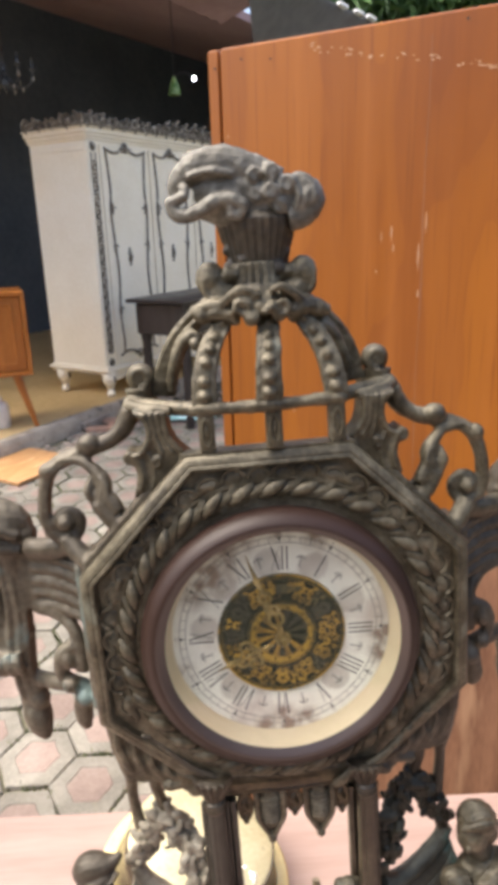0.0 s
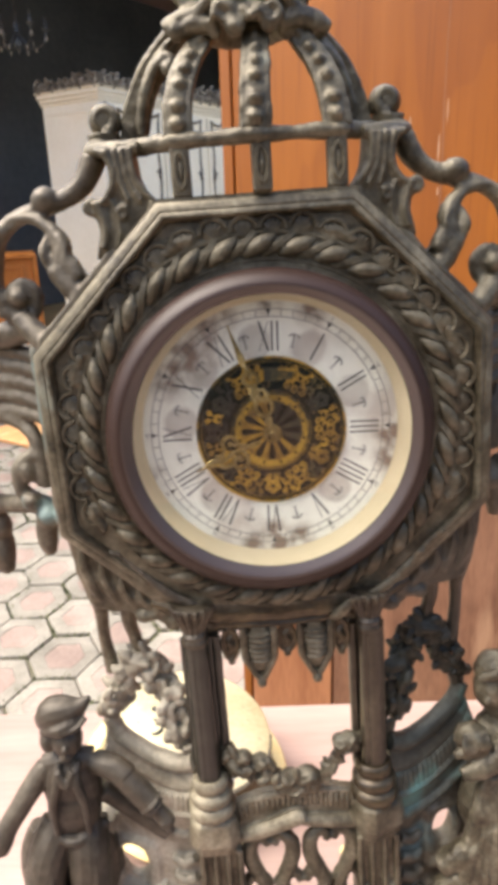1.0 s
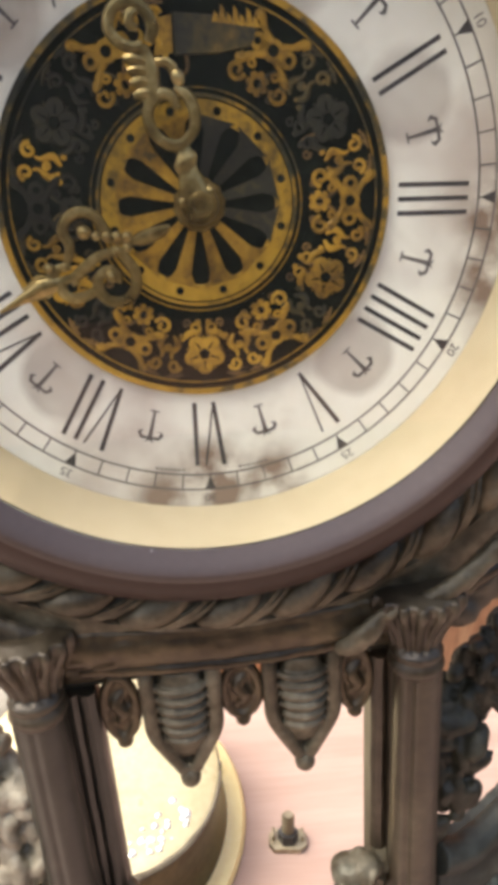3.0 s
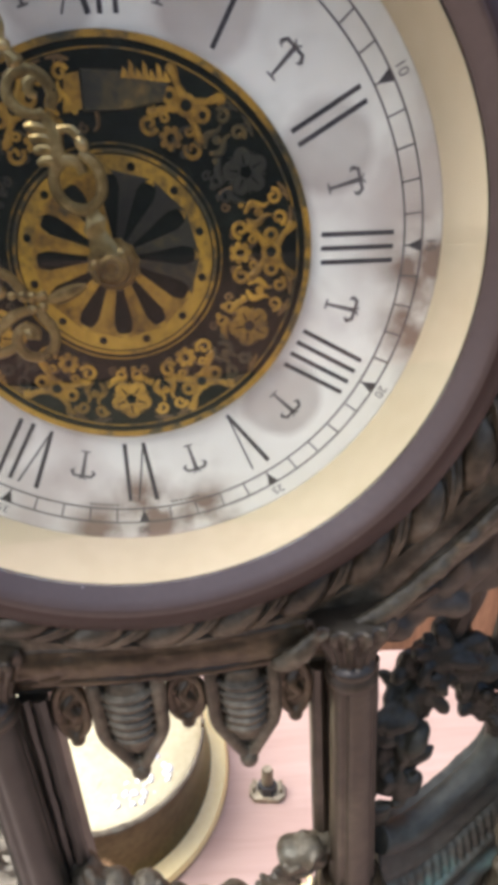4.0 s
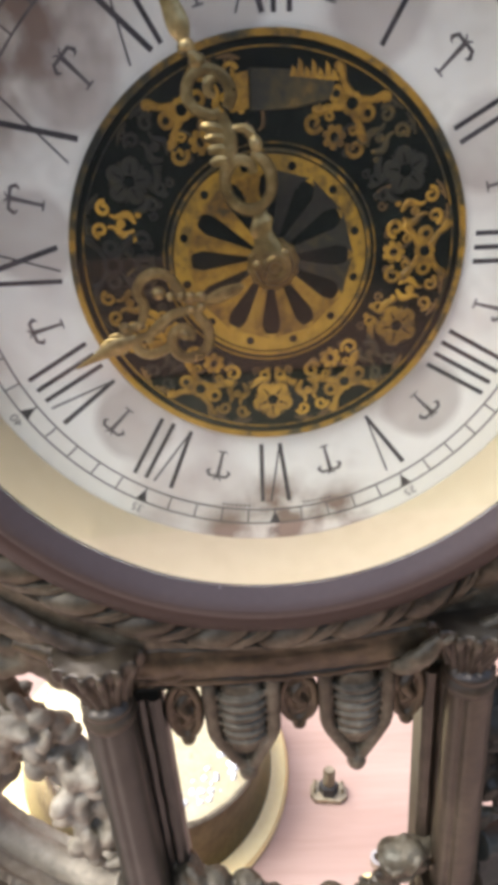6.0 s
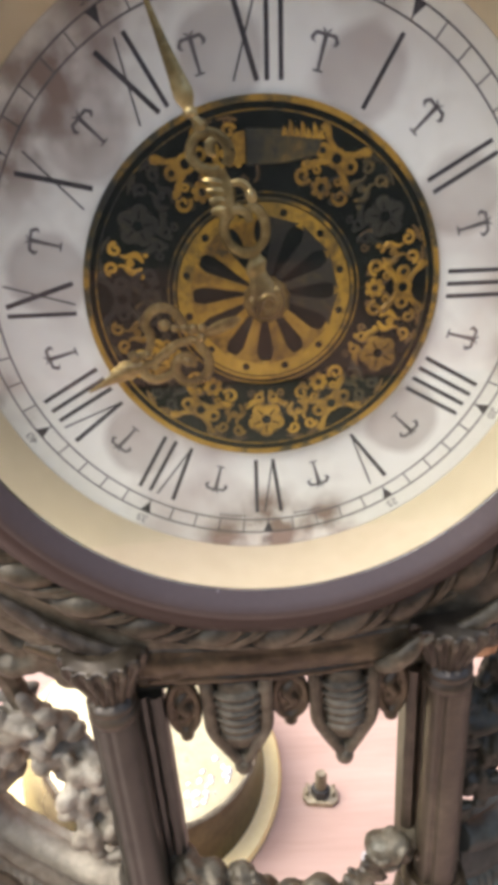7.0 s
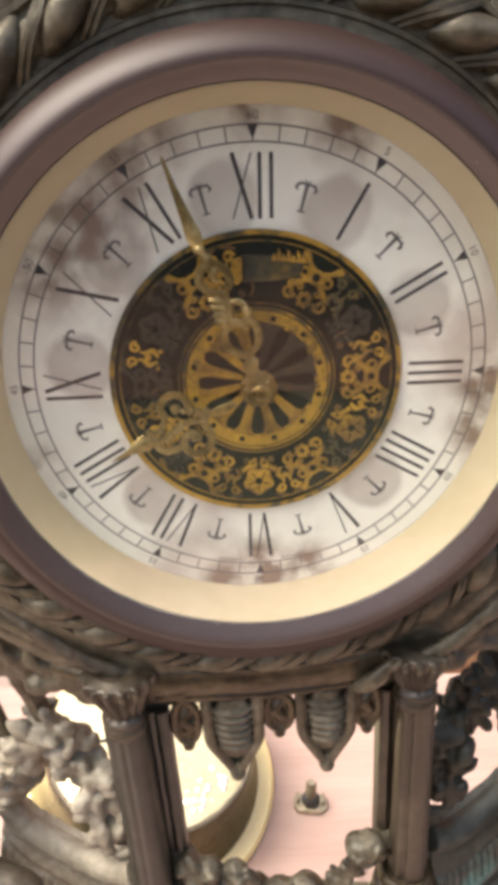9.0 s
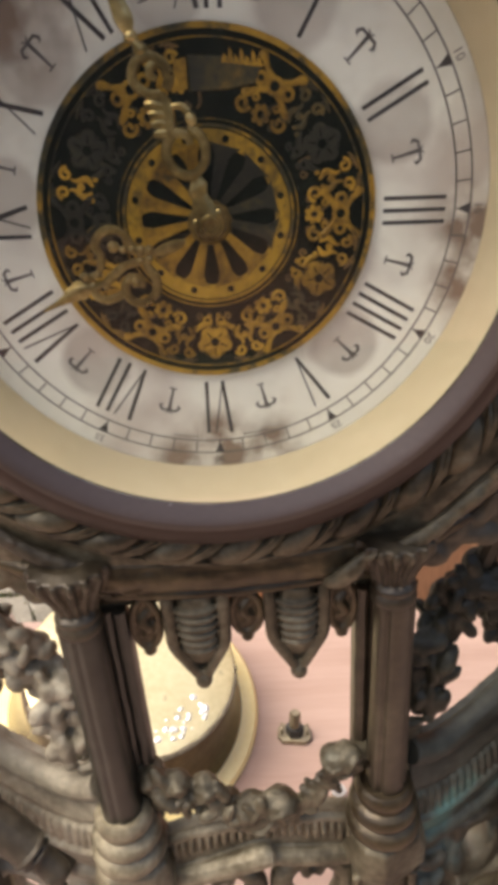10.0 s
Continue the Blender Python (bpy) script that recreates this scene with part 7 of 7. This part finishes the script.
cpart("gallery_rail", b, M["bronze_tan"], label="bowed rail with cast fringe", fuse=0.0004, smooth=1, rough=0.0006)
for cx, top in ((-14.5, -213), (16.5, -213), (1.0, -238), (-30.0, -238), (31.0, -238), (-14.5, -263), (16.5, -263)):
    b = BM()
    for q in (-1, 1):
        pts = [(cx + q * 2, 1, top - 4, 2.4), (cx + q * 4.5, 0.6, top + 0.5, 2.8), (cx + q * 10.0, 0.2, top - 3.5, 3.9), (cx + q * 11.0, 0, top - 13, 4.3), (cx + q * 7.4, 0, top - 23, 4.2), (cx + q * 3.4, 0.4, top - 32, 3.9)]
        tube(b, [(min(33, max(-33, x)), y, z, r) for x, y, z, r in pts], seg=9, n=5)
        ball(b, (min(33, max(-33, cx + q * 2.2)), -0.5, top - 3.5), 2.4, 8, 6)
    cpart("lattice_loop", b, M["bronze"], label="heart-shaped openwork loop", fuse=0.0008)

# ribbed drapery under the octagon's lower slopes
for s in (-1, 1):
    b = BM()
    prism(b, mirror([(-94, -38), (-92, -60), (-88, -78), (-80, -82), (-68, -84), (-56, -88), (-44, -88), (-42, -78)], s), 4.5, 18, 2)
    tube(b, mirror([(-93, 8, -42, 3.4), (-90, 8, -64, 3.2), (-85, 9, -84, 3.0)], s), seg=8, n=4)
    for i in range(6):
        t = i / 5
        x0, z0 = -88 + 38 * t, -46 - 38 * t
        tube(b, mirror([(x0, 4, z0, 1.8), (x0 - 1 + 1.5 * t, 3.5, z0 - 11 + 7 * t, 2.3), (x0 + 2 + 3 * t, 4.5, z0 - 23 + 18 * t, 2.2), (x0 + 5, 5, z0 - 29 + 24 * t, 1.6)], s), seg=8, n=4)
    rd = random.Random(9)
    for i in range(4, 9):
        t = i / 8
        w = rd.uniform(2.4, 4.2)
        ball(b, (s * (84 - 38 * t), 3.5, -80 - 9 * t + rd.uniform(-1.5, 1.5)), (w * 1.3, w * 0.8, w), 9, 6)
    # right drapery coloured darker to stand for shade
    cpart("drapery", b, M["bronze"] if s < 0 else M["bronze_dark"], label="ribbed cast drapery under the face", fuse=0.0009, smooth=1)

# side galleries: rods, fruit clusters, swags
# left pieces paler, right ones darker: side light put into their colours
for s in (-1, 1):
    for pts in ([(-88, 12, -62, 5), (-87, 16, -84, 3.6), (-88, 20, -102, 3.0), (-86, 20, -122, 3.6)], [(-70, 10, -72, 6), (-74, 15, -90, 3.8), (-73, 18, -102, 3.2), (-70, 18, -116, 3.6)]):
        b = BM()
        tube(b, mirror(pts, s), seg=9, n=5)
        cpart("side_rod", b, M["bronze_dark"] if s > 0 else M["bronze"])
    b = BM()
    rg = random.Random(21)
    for p in smooth_path([(-72, 17, -112), (-80, 18, -124), (-90, 19, -144)], 5) + smooth_path([(-70, 17, -114), (-63, 15, -126), (-58, 13, -140), (-56, 11, -160)], 7):
        for _ in range(5):
            r = rg.uniform(2.2, 4.0)
            tw = Euler((rg.uniform(-0.8, 0.8), rg.uniform(-1.6, 1.6), rg.uniform(-0.8, 0.8))).to_matrix()
            ball(b, (-s * (p[0] + rg.uniform(-6, 6)), p[1] + rg.uniform(-5, 4), p[2] + rg.uniform(-5, 5)), (r * rg.uniform(1.0, 1.9), r * 0.7, r * rg.uniform(0.6, 1.0)), 9, 6, tw)
    tube(b, mirror([(-88, 19, -140, 5), (-90, 20, -150, 3.4), (-91, 21, -160, 4)], s), seg=8, n=4)
    if s > 0:
        bmesh.ops.translate(b, vec=(-1.5, 0, 4.0), verts=b.verts)
    cpart("festoon", b, M["bronze_dusty_lit"] if s < 0 else M["festoon_dark"], label="cast hanging festoon of fruit and leaf", fuse=0.0006, smooth=2, rough=0.0016)
    # bowl-shaped wall with a pleated band, under a rounded rim
    top = smooth_path([(-49, 4, -167), (-58, 8, -171), (-69, 13, -170), (-78, 16, -165), (-86, 18, -158), (-91, 20, -148)], 16)
    low = smooth_path([(-49, 3, -212), (-60, 5, -211), (-72, 9, -208), (-83, 13, -202), (-93, 16, -194), (-101, 19, -184)], 16)
    b = BM()
    loops = []
    for i, (p, q) in enumerate(zip(top, low)):
        front = []
        for k in range(29):
            v = k / 28
            c = p + (q - p) * v
            dy = -3.6 * math.sin(math.pi * v)
            dy += 1.5 * (math.exp(-((v - 0.36) / 0.025) ** 2) + math.exp(-((v - 0.66) / 0.025) ** 2))
            if 0.39 < v < 0.63:
                dy += 0.8 * math.cos(i * math.pi / 2)
            front.append((c[0], c[1] + dy, c[2]))
        back = [(c[0], c[1] + 9, c[2]) for c in (q, p)]
        loops.append(mirror(front + back, s))
    rings(b, loops)
    tube(b, mirror([(*p[:3], 4.4) for p in top[::8]], s), seg=12, n=4)
    tube(b, mirror([(*(p + (q - p) * 0.66 + np.array((0, -3.4, 0)))[:3], 1.5) for p, q in zip(top[::8], low[::8])], s), seg=8, n=4)
    tube(b, mirror([(*q[:3], 3.2) for q in low[::8]], s), seg=10, n=4)
    cpart("side_swag", b, M["bronze_dusty_lit"] if s < 0 else M["verdigris"], label="bowl-shaped side rail" + (" with green verdigris" if s > 0 else ""), fuse=0.0006, smooth=1, rough=0.0007)
    # pierced panel below it, with one oval opening
    b = BM()
    cx, cz, hx, hz = (-88, -236, 8.0, 13.0) if s < 0 else (-79, -230, 6.2, 11.5)
    ins, out = [], []
    for k in range(48):
        an = 2 * math.pi * k / 48
        ca, sa = math.cos(an), math.sin(an)
        t = min(((cx + 107 if ca < 0 else -52 - cx)) / max(abs(ca), 1e-6), (31 if sa > 0 else 63) / max(abs(sa), 1e-6))
        ins.append((cx + hx * ca, cz + hz * sa))
        out.append((cx + t * ca, cz + t * sa))
    depth = lambda x: 4 + (-x - 50) * 0.29
    rows_ = []
    for k, dy in ((0.0, 9), (0.0, -1.0), (0.08, -3.2), (0.2, -2.6), (0.3, 0.0), (1.0, 0.0), (1.0, 9)):
        rows_.append(mirror([(i_[0] + (o[0] - i_[0]) * k, depth(i_[0] + (o[0] - i_[0]) * k) + dy, i_[1] + (o[1] - i_[1]) * k) for i_, o in zip(ins, out)], s))
    vv = [[b.verts.new(p) for p in row] for row in rows_]
    for r0, r1 in zip(vv, vv[1:] + vv[:1]):
        for k in range(48):
            quad(b, r0[k], r0[(k + 1) % 48], r1[(k + 1) % 48], r1[k])
    for i in range(4):
        tube(b, mirror([(-54, 3.5, -226 - i * 12, 2.6), (-60, 4.5, -229 - i * 12, 3.0), (-66, 7.0, -227 - i * 12, 2.2)], s), seg=8, n=4)
    tube(b, mirror([(-70, 8, -248, 3.6), (-82, 11, -252, 4.4), (-96, 15, -246, 3.6)], s), seg=8, n=5)
    tube(b, mirror([(-68, 8, -262, 3.0), (-82, 11, -268, 3.6), (-98, 15, -264, 3.0)], s), seg=8, n=5)
    tube(b, mirror([(-98, 16, -206, 4.0), (-101, 17, -226, 4.6), (-97, 15, -250, 4.4), (-100, 15, -290, 5)], s), seg=8, n=5)
    cpart("side_tracery", b, M["bronze_dusty_lit"] if s < 0 else M["bronze_green"], label="cast panel with an oval opening", fuse=0.0008, smooth=1)


# figurines: plain cast shapes
def boy():
    b = BM()
    # soft flat cap, its peak up at one side, over bobbed hair
    tube(b, [(-121, 9, -139, 5.5), (-115, 7, -134.5, 8.5), (-108, 6, -132.5, 7.6), (-101.5, 6, -130.5, 4.2), (-96.5, 6.5, -127, 1.3)], seg=14, n=5)
    ball(b, (-110.5, 7, -138), (11, 11.5, 5.6), 16, 10, Matrix.Rotation(radians(-16), 3, "Y"))
    tube(b, [(-121, 3, -141, 1.4), (-112, -3, -139.5, 1.4), (-103, -2, -138, 1.4), (-99, 3, -135.5, 1.3)], seg=8, n=5)
    ball(b, (-109.5, 4, -147), (7.6, 8.4, 8.6), 16, 10)
    ball(b, (-108.8, -4.6, -147.5), (1.7, 1.8, 2.4), 8, 6)
    ball(b, (-109.5, -1.5, -152.5), (3.6, 3.4, 2.4), 10, 7)
    ball(b, (-118.5, 5, -147), (4.6, 6.5, 6.4), 12, 8)
    tube(b, [(-110, 6, -153, 4.6), (-111, 8, -161, 5.6)], seg=10, n=3)
    # jacket
    ball(b, (-111, 6, -176), (14.5, 10.5, 21), 18, 12)
    ball(b, (-111, 3, -186), (13.5, 9.5, 16), 18, 12)
    tube(b, [(-123, 8, -163.5, 5.4), (-111, 6, -160, 6.4), (-99, 6, -161, 5.8)], seg=12, n=4)
    for x0, x1 in ((-115.5, -118.5), (-106, -103)):
        tube(b, [(x0 + 1, 0.0, -157, 1.8), (x0, -4.6, -166, 2.4), (x1, -6.0, -178, 2.2), (x1, -6.0, -194, 1.6)], seg=8, n=4)
    tube(b, [(-114.5, -3.5, -160, 2.0), (-110.5, -5.5, -167, 2.2), (-107, -3.5, -160, 2.0)], seg=8, n=4)
    tube(b, [(-126, 4, -197, 2.4), (-111, -6.5, -199, 2.8), (-96, 3, -197, 2.4)], seg=8, n=5)
    # sleeves, rolled cuff and fists
    tube(b, [(-98, 5, -162, 6.0), (-91, 2, -163, 6.2), (-85, 0, -166, 6.4), (-83, -1, -168, 6.5)], seg=14, n=4)
    tube(b, [(-84, -1, -167, 5.6), (-78, -3, -174, 6.2), (-73, -4.5, -180, 5.9), (-71, -5, -182, 5.6)], seg=14, n=4)
    tube(b, [(-72.2, -5, -181, 6.4), (-71.4, -5.2, -182, 6.4)], seg=14, n=2)
    tube(b, [(-70.4, -5.4, -183.2, 5.6), (-69.7, -5.6, -184, 5.6)], seg=14, n=2)
    tube(b, [(-71, -5, -183, 4.4), (-67.5, -6.2, -187, 4.2), (-64.5, -7.2, -191, 4.4), (-63, -7.6, -193, 3.2)], seg=12, n=4)
    for i in range(3):
        ball(b, (-66 + 1.4 * i, -10.2, -189.5 - 2.2 * i), (2.0, 1.8, 1.3), 8, 6)
    tube(b, [(-122.5, 7, -164, 5.6), (-129, 4, -171, 5.6), (-136, 0, -180, 5.3), (-143, -4, -189, 5.0), (-146, -6, -195, 5.4), (-147, -7, -200, 4.0)], seg=14, n=4)
    tube(b, [(-97, 8, -182, 5), (-88, 8, -190, 5.4), (-78, 7, -199, 5.4), (-66, 5, -209, 4.6)], seg=12, n=4)
    # trousers
    tube(b, [(-120, 6, -196, 10), (-127, -2, -212, 10.5), (-130, -6, -236, 9.8), (-126, -2, -270, 8.4), (-124, -1, -298, 7.5)], seg=14, n=5)
    tube(b, [(-106, 6, -196, 10), (-106, -2, -212, 10.5), (-106, -6, -236, 9.8), (-106, -2, -270, 8.4), (-106, -1, -298, 7.5)], seg=14, n=5)
    ball(b, (-115, 16, -232), (22, 12, 34), 14, 9)
    for x in (-131, -124, -109, -102):
        tube(b, [(x, -9, -206, 1.2), (x + 1, -14, -226, 1.6), (x, -12, -250, 1.2)], seg=6, n=4)
    tube(b, [(-131, 8, -200, 6), (-136, 8, -216, 8), (-136, 8, -236, 8), (-132, 8, -252, 5)], seg=12, n=4)
    cpart("figurine", b, M["bronze_dark"], label="small dark cast figurine in a cap, leaning on the rail", fuse=0.0006, smooth=1, rough=0.0006)


def girl():
    b = BM()
    ball(b, (101, 5, -142), (8.6, 9.5, 11), 16, 10)
    ball(b, (105, 8, -135), (11.5, 11.5, 10), 14, 9)
    ball(b, (112, 10, -142), (6, 8, 11), 12, 8)
    ball(b, (95.5, -3, -144), (1.8, 2.0, 2.4), 8, 6)
    tube(b, [(93, 0, -133, 2.2), (100, -3, -129, 2.6), (109, -2, -129, 2.4), (115, 3, -135, 2.4)], seg=8, n=4)
    tube(b, [(104, 8, -148, 6), (108, 10, -160, 7.5)], seg=10, n=3)
    ball(b, (110, 10, -178), (17, 13, 22), 16, 10)
    ball(b, (88.5, -2, -164), (8.6, 7.5, 8.0), 14, 9)
    for i in range(5):
        tube(b, [(84 + i * 2.6, -5, -157.5 - 0.3 * (i - 2) ** 2, 1.3), (83 + i * 3.0, -9, -164, 1.5), (84.5 + i * 2.4, -7, -171, 1.2)], seg=6, n=4)
    for x, z in ((81.5, -170.5), (85.5, -172.5), (90, -172.5)):
        ball(b, (x, -5, z), (2.8, 3, 2.2), 8, 6)
    tube(b, [(124, 8, -163, 9), (112, 0, -170, 8.8), (101, -4, -175, 7.6), (90, -7, -179, 5.2), (82, -7.5, -181, 3.0)], seg=12, n=5)
    ball(b, (106, 8, -214), (20, 18, 22), 14, 9)
    for i in range(9):
        t = i / 8
        tube(b, [(98 + 18 * t, -2 + 4 * t, -188, 4), (88 + 26 * t, -9 + 3 * abs(t - 0.5), -220, 5.2), (80 + 44 * t, -14, -256, 5.6), (76 + 56 * t, -12, -298, 5.6)], seg=8, n=5)
    tube(b, [(96, -6, -216, 5), (84, -8, -228, 7), (72, -6, -236, 6)], seg=10, n=4)
    tube(b, [(98, -6, -226, 5), (84, -10, -240, 7), (70, -8, -250, 6)], seg=10, n=4)
    cpart("figurine", b, M["bronze"], label="small cast figurine in a pleated skirt, holding the rail", fuse=0.0007, smooth=1, rough=0.0024)


boy()
girl()

# plinth and feet
b = BM()
for y0, y1 in ((-38, -14),):
    prism(b, [(-150, -300), (150, -300), (146, -294), (-146, -294)], y0 + 3, y1 - 3, 2)
    prism(b, [(-154, -309), (154, -309), (154, -300), (-154, -300)], y0, y1, 2)
for x in (-142, 142):
    box(b, (x, 37, -304.5), (24, 106, 9), 1.5)
cpart("plinth", b, M["bronze"], label="moulded bronze plinth")
for x in (-135, 135):
    for y in (-26, 76):
        b = BM()
        inv = CLOCK.inverted()
        top = Vector((x, y, -308)) * 0.001
        low = CLOCK @ top
        low.z = TABLE_Z
        q = inv @ low
        lathe(b, [(14, q.z * 1000), (16, q.z * 1000 + 3), (13, -306)], 20, (x, y, 0))
        cpart("foot", b, M["bronze"])

# ---- brass movement drum, bolt and nuts on the table ----
def brass_drum():
    R_f, R_d, Hd = 0.0778, 0.0589, 0.0424
    e = thing("brass_drum", pose(-0.0599, 0.1289, 0.7697, 5.8, 9.7, 0), "shiny brass movement drum with wide flange, tilted on table", "clock movement")
    b = BM()
    lathe(b, [(R_d + 0.006, 0.0), (R_d + 0.009, 0.003), (R_d + 0.0075, 0.008), (R_d + 0.004, 0.016), (R_d + 0.001, 0.028), (R_d, Hd - 0.004), (R_d - 0.0012, Hd - 0.001)], 96, cap=False)
    # side wall darker than lid and flange: shade held in its colour
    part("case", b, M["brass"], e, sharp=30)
    b = BM()
    lathe(b, [(R_d - 0.004, Hd - 0.003), (R_d - 0.0014, Hd - 0.001), (R_d - 0.004, Hd)], 96)
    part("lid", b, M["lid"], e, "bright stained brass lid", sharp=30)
    b = BM()
    lathe(b, [(R_d + 0.0085, 0.004), (R_f - 0.002, 0.004), (R_f, 0.002), (R_f, 0.0006), (R_f - 0.002, 0.0), (R_d - 0.004, 0.0)], 96, cap=False)
    part("flange", b, M["flange"], e, "yellow polished brass flange, colour brightened as if lit")
    b = BM()
    run = [(R_d - 0.0004, radians(-150 + 5 * i)) for i in range(31)]
    tube(b, [(r * math.cos(an), r * math.sin(an), Hd - 0.0016, 0.0008 + 0.0009 * math.sin(math.pi * i / 30) * (1 + 0.3 * math.sin(i * 2.1))) for i, (r, an) in enumerate(run)], seg=8, n=2)
    part("tarnished_rim", b, M["bronze_green"], e, "greenish tarnish along the lid's rim")
    b = BM()
    pts = [(-0.0285 + 0.0065 * math.cos(a), -0.002 + 0.0065 * math.sin(a)) for a in [radians(-95 + 19 * i) for i in range(11)]]
    tube(b, [(x, y, Hd + 0.0004, 0.0014 * (0.4 + 0.6 * math.sin(math.pi * (i + 0.5) / 11))) for i, (x, y) in enumerate(pts)], seg=6, n=1)
    part("regulator_slot", b, M["black"], e, "curved dark slot in the brass lid")
    b = BM()
    lathe(b, [(0.0024, Hd - 0.001), (0.0024, Hd + 0.0006)], 12, (-0.029, 0.0145, 0))
    part("winding_hole", b, M["black"], e)
    rb = random.Random(4)
    for i in range(36):
        an, r = radians(-72 + 42 * rb.random()), R_d - 0.0065 - abs(rb.gauss(0, 0.0050))
        w = rb.uniform(0.0007, 0.0020)
        b = BM()
        ball(b, (r * math.cos(an), r * math.sin(an), Hd), (w, w * rb.uniform(0.5, 1.1), 0.0011), 7, 5, Matrix.Rotation(rb.uniform(0, 3), 3, "Z"))
        part("solder_drop", b, M["solder"], e, "bright solder drop" if i == 0 else "")


brass_drum()


def bolt():
    e = thing("bolt", pose(0.0372, 0.1085, TABLE_Z, 0, 0, -8), "small brassy bolt standing on its flat plate with cut corners", "bolt")
    e.scale = (1.25, 1.05, 1.5)
    b = BM()
    plate = [(-0.0056, -0.0056), (0.0052, -0.0056), (0.0080, -0.0026), (0.0080, 0.0030), (0.0056, 0.0056), (-0.0056, 0.0056), (-0.0078, 0.0030), (-0.0078, -0.0026)]
    rings(b, [[(x * k, y * k, z) for x, y in plate] for k, z in ((0.96, 0.0), (1, 0.0005), (1, 0.0016), (0.95, 0.0020))])
    for q in (-1, 1):          # turned-up lugs
        box(b, (q * 0.0060, 0.0014, 0.0030), (0.0012, 0.0052, 0.0030), 0.0003)
    part("plate", b, M["bolt_metal"], e)
    b = BM()
    hexa = [(0.0042 * math.cos(radians(60 * i)), 0.0042 * math.sin(radians(60 * i))) for i in range(6)]
    rings(b, [[(x, y, z) for x, y in hexa] for z in (0.0020, 0.0062)])
    part("nut", b, M["black"], e)
    b = BM()
    prof = []
    for i in range(14):
        prof += [(0.0023, 0.003 + i * 0.0008), (0.0026, 0.0034 + i * 0.0008)]
    lathe(b, prof + [(0.002, 0.0146)], 14)
    part("stud", b, M["bolt_metal"], e)


bolt()


def small_nut(m, r, h, material, label):
    b = BM()
    lathe(b, [(r, 0), (r, h), (r * 0.55, h), (r * 0.55, 0)], 20, cap=False)
    return single("small_nut", b, material, label, "nut", m=m)


small_nut(pose(0.0497, 0.0612, TABLE_Z), 0.0040, 0.0022, M["flange"], "small brass ring nut lying on the table")
small_nut(pose(0.0559, 0.0702, TABLE_Z), 0.0040, 0.0062, M["steel"], "small dark steel bush standing on the table")

# ---- hexagon paving ----
pave = thing("pavement", pose(0, 0, 0), "hexagonal concrete pavers with red centres", "paving", kind="structure")
F = 0.0965           # half the width across the flats
S = 0.0925           # half the stretch along x
HEXA = [(S * 1.13, 0.0), (S * 0.60, F), (-S * 0.60, F), (-S * 1.13, 0.0), (-S * 0.60, -F), (S * 0.60, -F)]
PAVERS = []
for seed in range(7):
    rv = random.Random(60 + seed)
    b = BM()
    ring = []
    for k in range(6):
        (ax, ay), (bx, by) = HEXA[k], HEXA[(k + 1) % 6]
        ring += [(ax + (bx - ax) * t, ay + (by - ay) * t) for t in (0, 0.35, 0.68)]
    chip = [rv.uniform(-0.0025, 0.001) / F for _ in ring]
    inl = [rv.uniform(-0.025, 0.02) for _ in ring]
    loops = []
    for k, z in ((0.968, -0.05), (0.968, -0.008), (0.955, -0.003), (0.925, 0.0), (0.57, 0.0), (0.55, -0.0022), (0.525, -0.0004)):
        loops.append([(x * (k + (chip[i] if k > 0.7 else inl[i])), y * (k + (chip[i] if k > 0.7 else inl[i])), z + (rv.uniform(-0.0012, 0.0006) if k == 0.925 else 0)) for i, (x, y) in enumerate(ring)])
    rows = rings(b, loops, cap=False)
    b.faces.new(rows[-1])
    me = mesh_of("paver", b, [M["paver"], M["paver_red"]], 25)
    for f in me.polygons:
        if all(me.vertices[v].index >= 5 * len(ring) for v in f.vertices):
            f.material_index = 1
    PAVERS.append(me)
rp = random.Random(12)
made = 0
moss = BM()
for j in range(-4, 34):
    for i in range(-13, 14):
        x = -0.489 + 0.155 * i + 0.009 * j
        y = 1.336 + 0.1965 * (j + (0.5 if i % 2 else 0.0)) - 0.003 * i
        if y < 0.55 or y > 4.35 or x < -0.62 - 0.30 * y * 0.9 or x > 0.42 + 0.02 * y:
            continue
        p = Vector((x, y, 0)) - STEP_O
        if p.dot(N) > -0.08:
            continue
        ob = new("paver", PAVERS[made % 7 if made % 3 else (made * 5) % 7])
        ob.parent = pave
        ob.matrix_local = pose(x + rp.uniform(-0.002, 0.002), y + rp.uniform(-0.002, 0.002), rp.uniform(-0.003, 0.002), rp.uniform(-0.5, 0.5), rp.uniform(-0.5, 0.5), rp.uniform(-0.8, 0.8) - 2)
        for k in range(6):
            (ax, ay), (bx, by) = HEXA[k], HEXA[(k + 1) % 6]
            if noise.noise(Vector((x * 3.1 + k * 1.7, y * 3.1, 4))) < 0.02:
                continue
            for _ in range(26):
                t = rp.random()
                c = Vector((x + 1.0 * (ax + (bx - ax) * t) + rp.gauss(0, 0.005), y + 1.0 * (ay + (by - ay) * t) + rp.gauss(0, 0.005), -0.010))
                d = Vector((rp.gauss(0, 0.006), rp.gauss(0, 0.006), rp.uniform(0.008, 0.02)))
                w = Vector((rp.uniform(-0.004, 0.004), rp.uniform(-0.004, 0.004), 0))
                moss.faces.new([moss.verts.new(c - w), moss.verts.new(c + w), moss.verts.new(c + d)])
        made += 1
        if made >= 300:
            break
    if made >= 300:
        break

single("moss_tuft", moss, M["moss"], "dry moss and grass in the paving joints", "moss", kind="stuff")
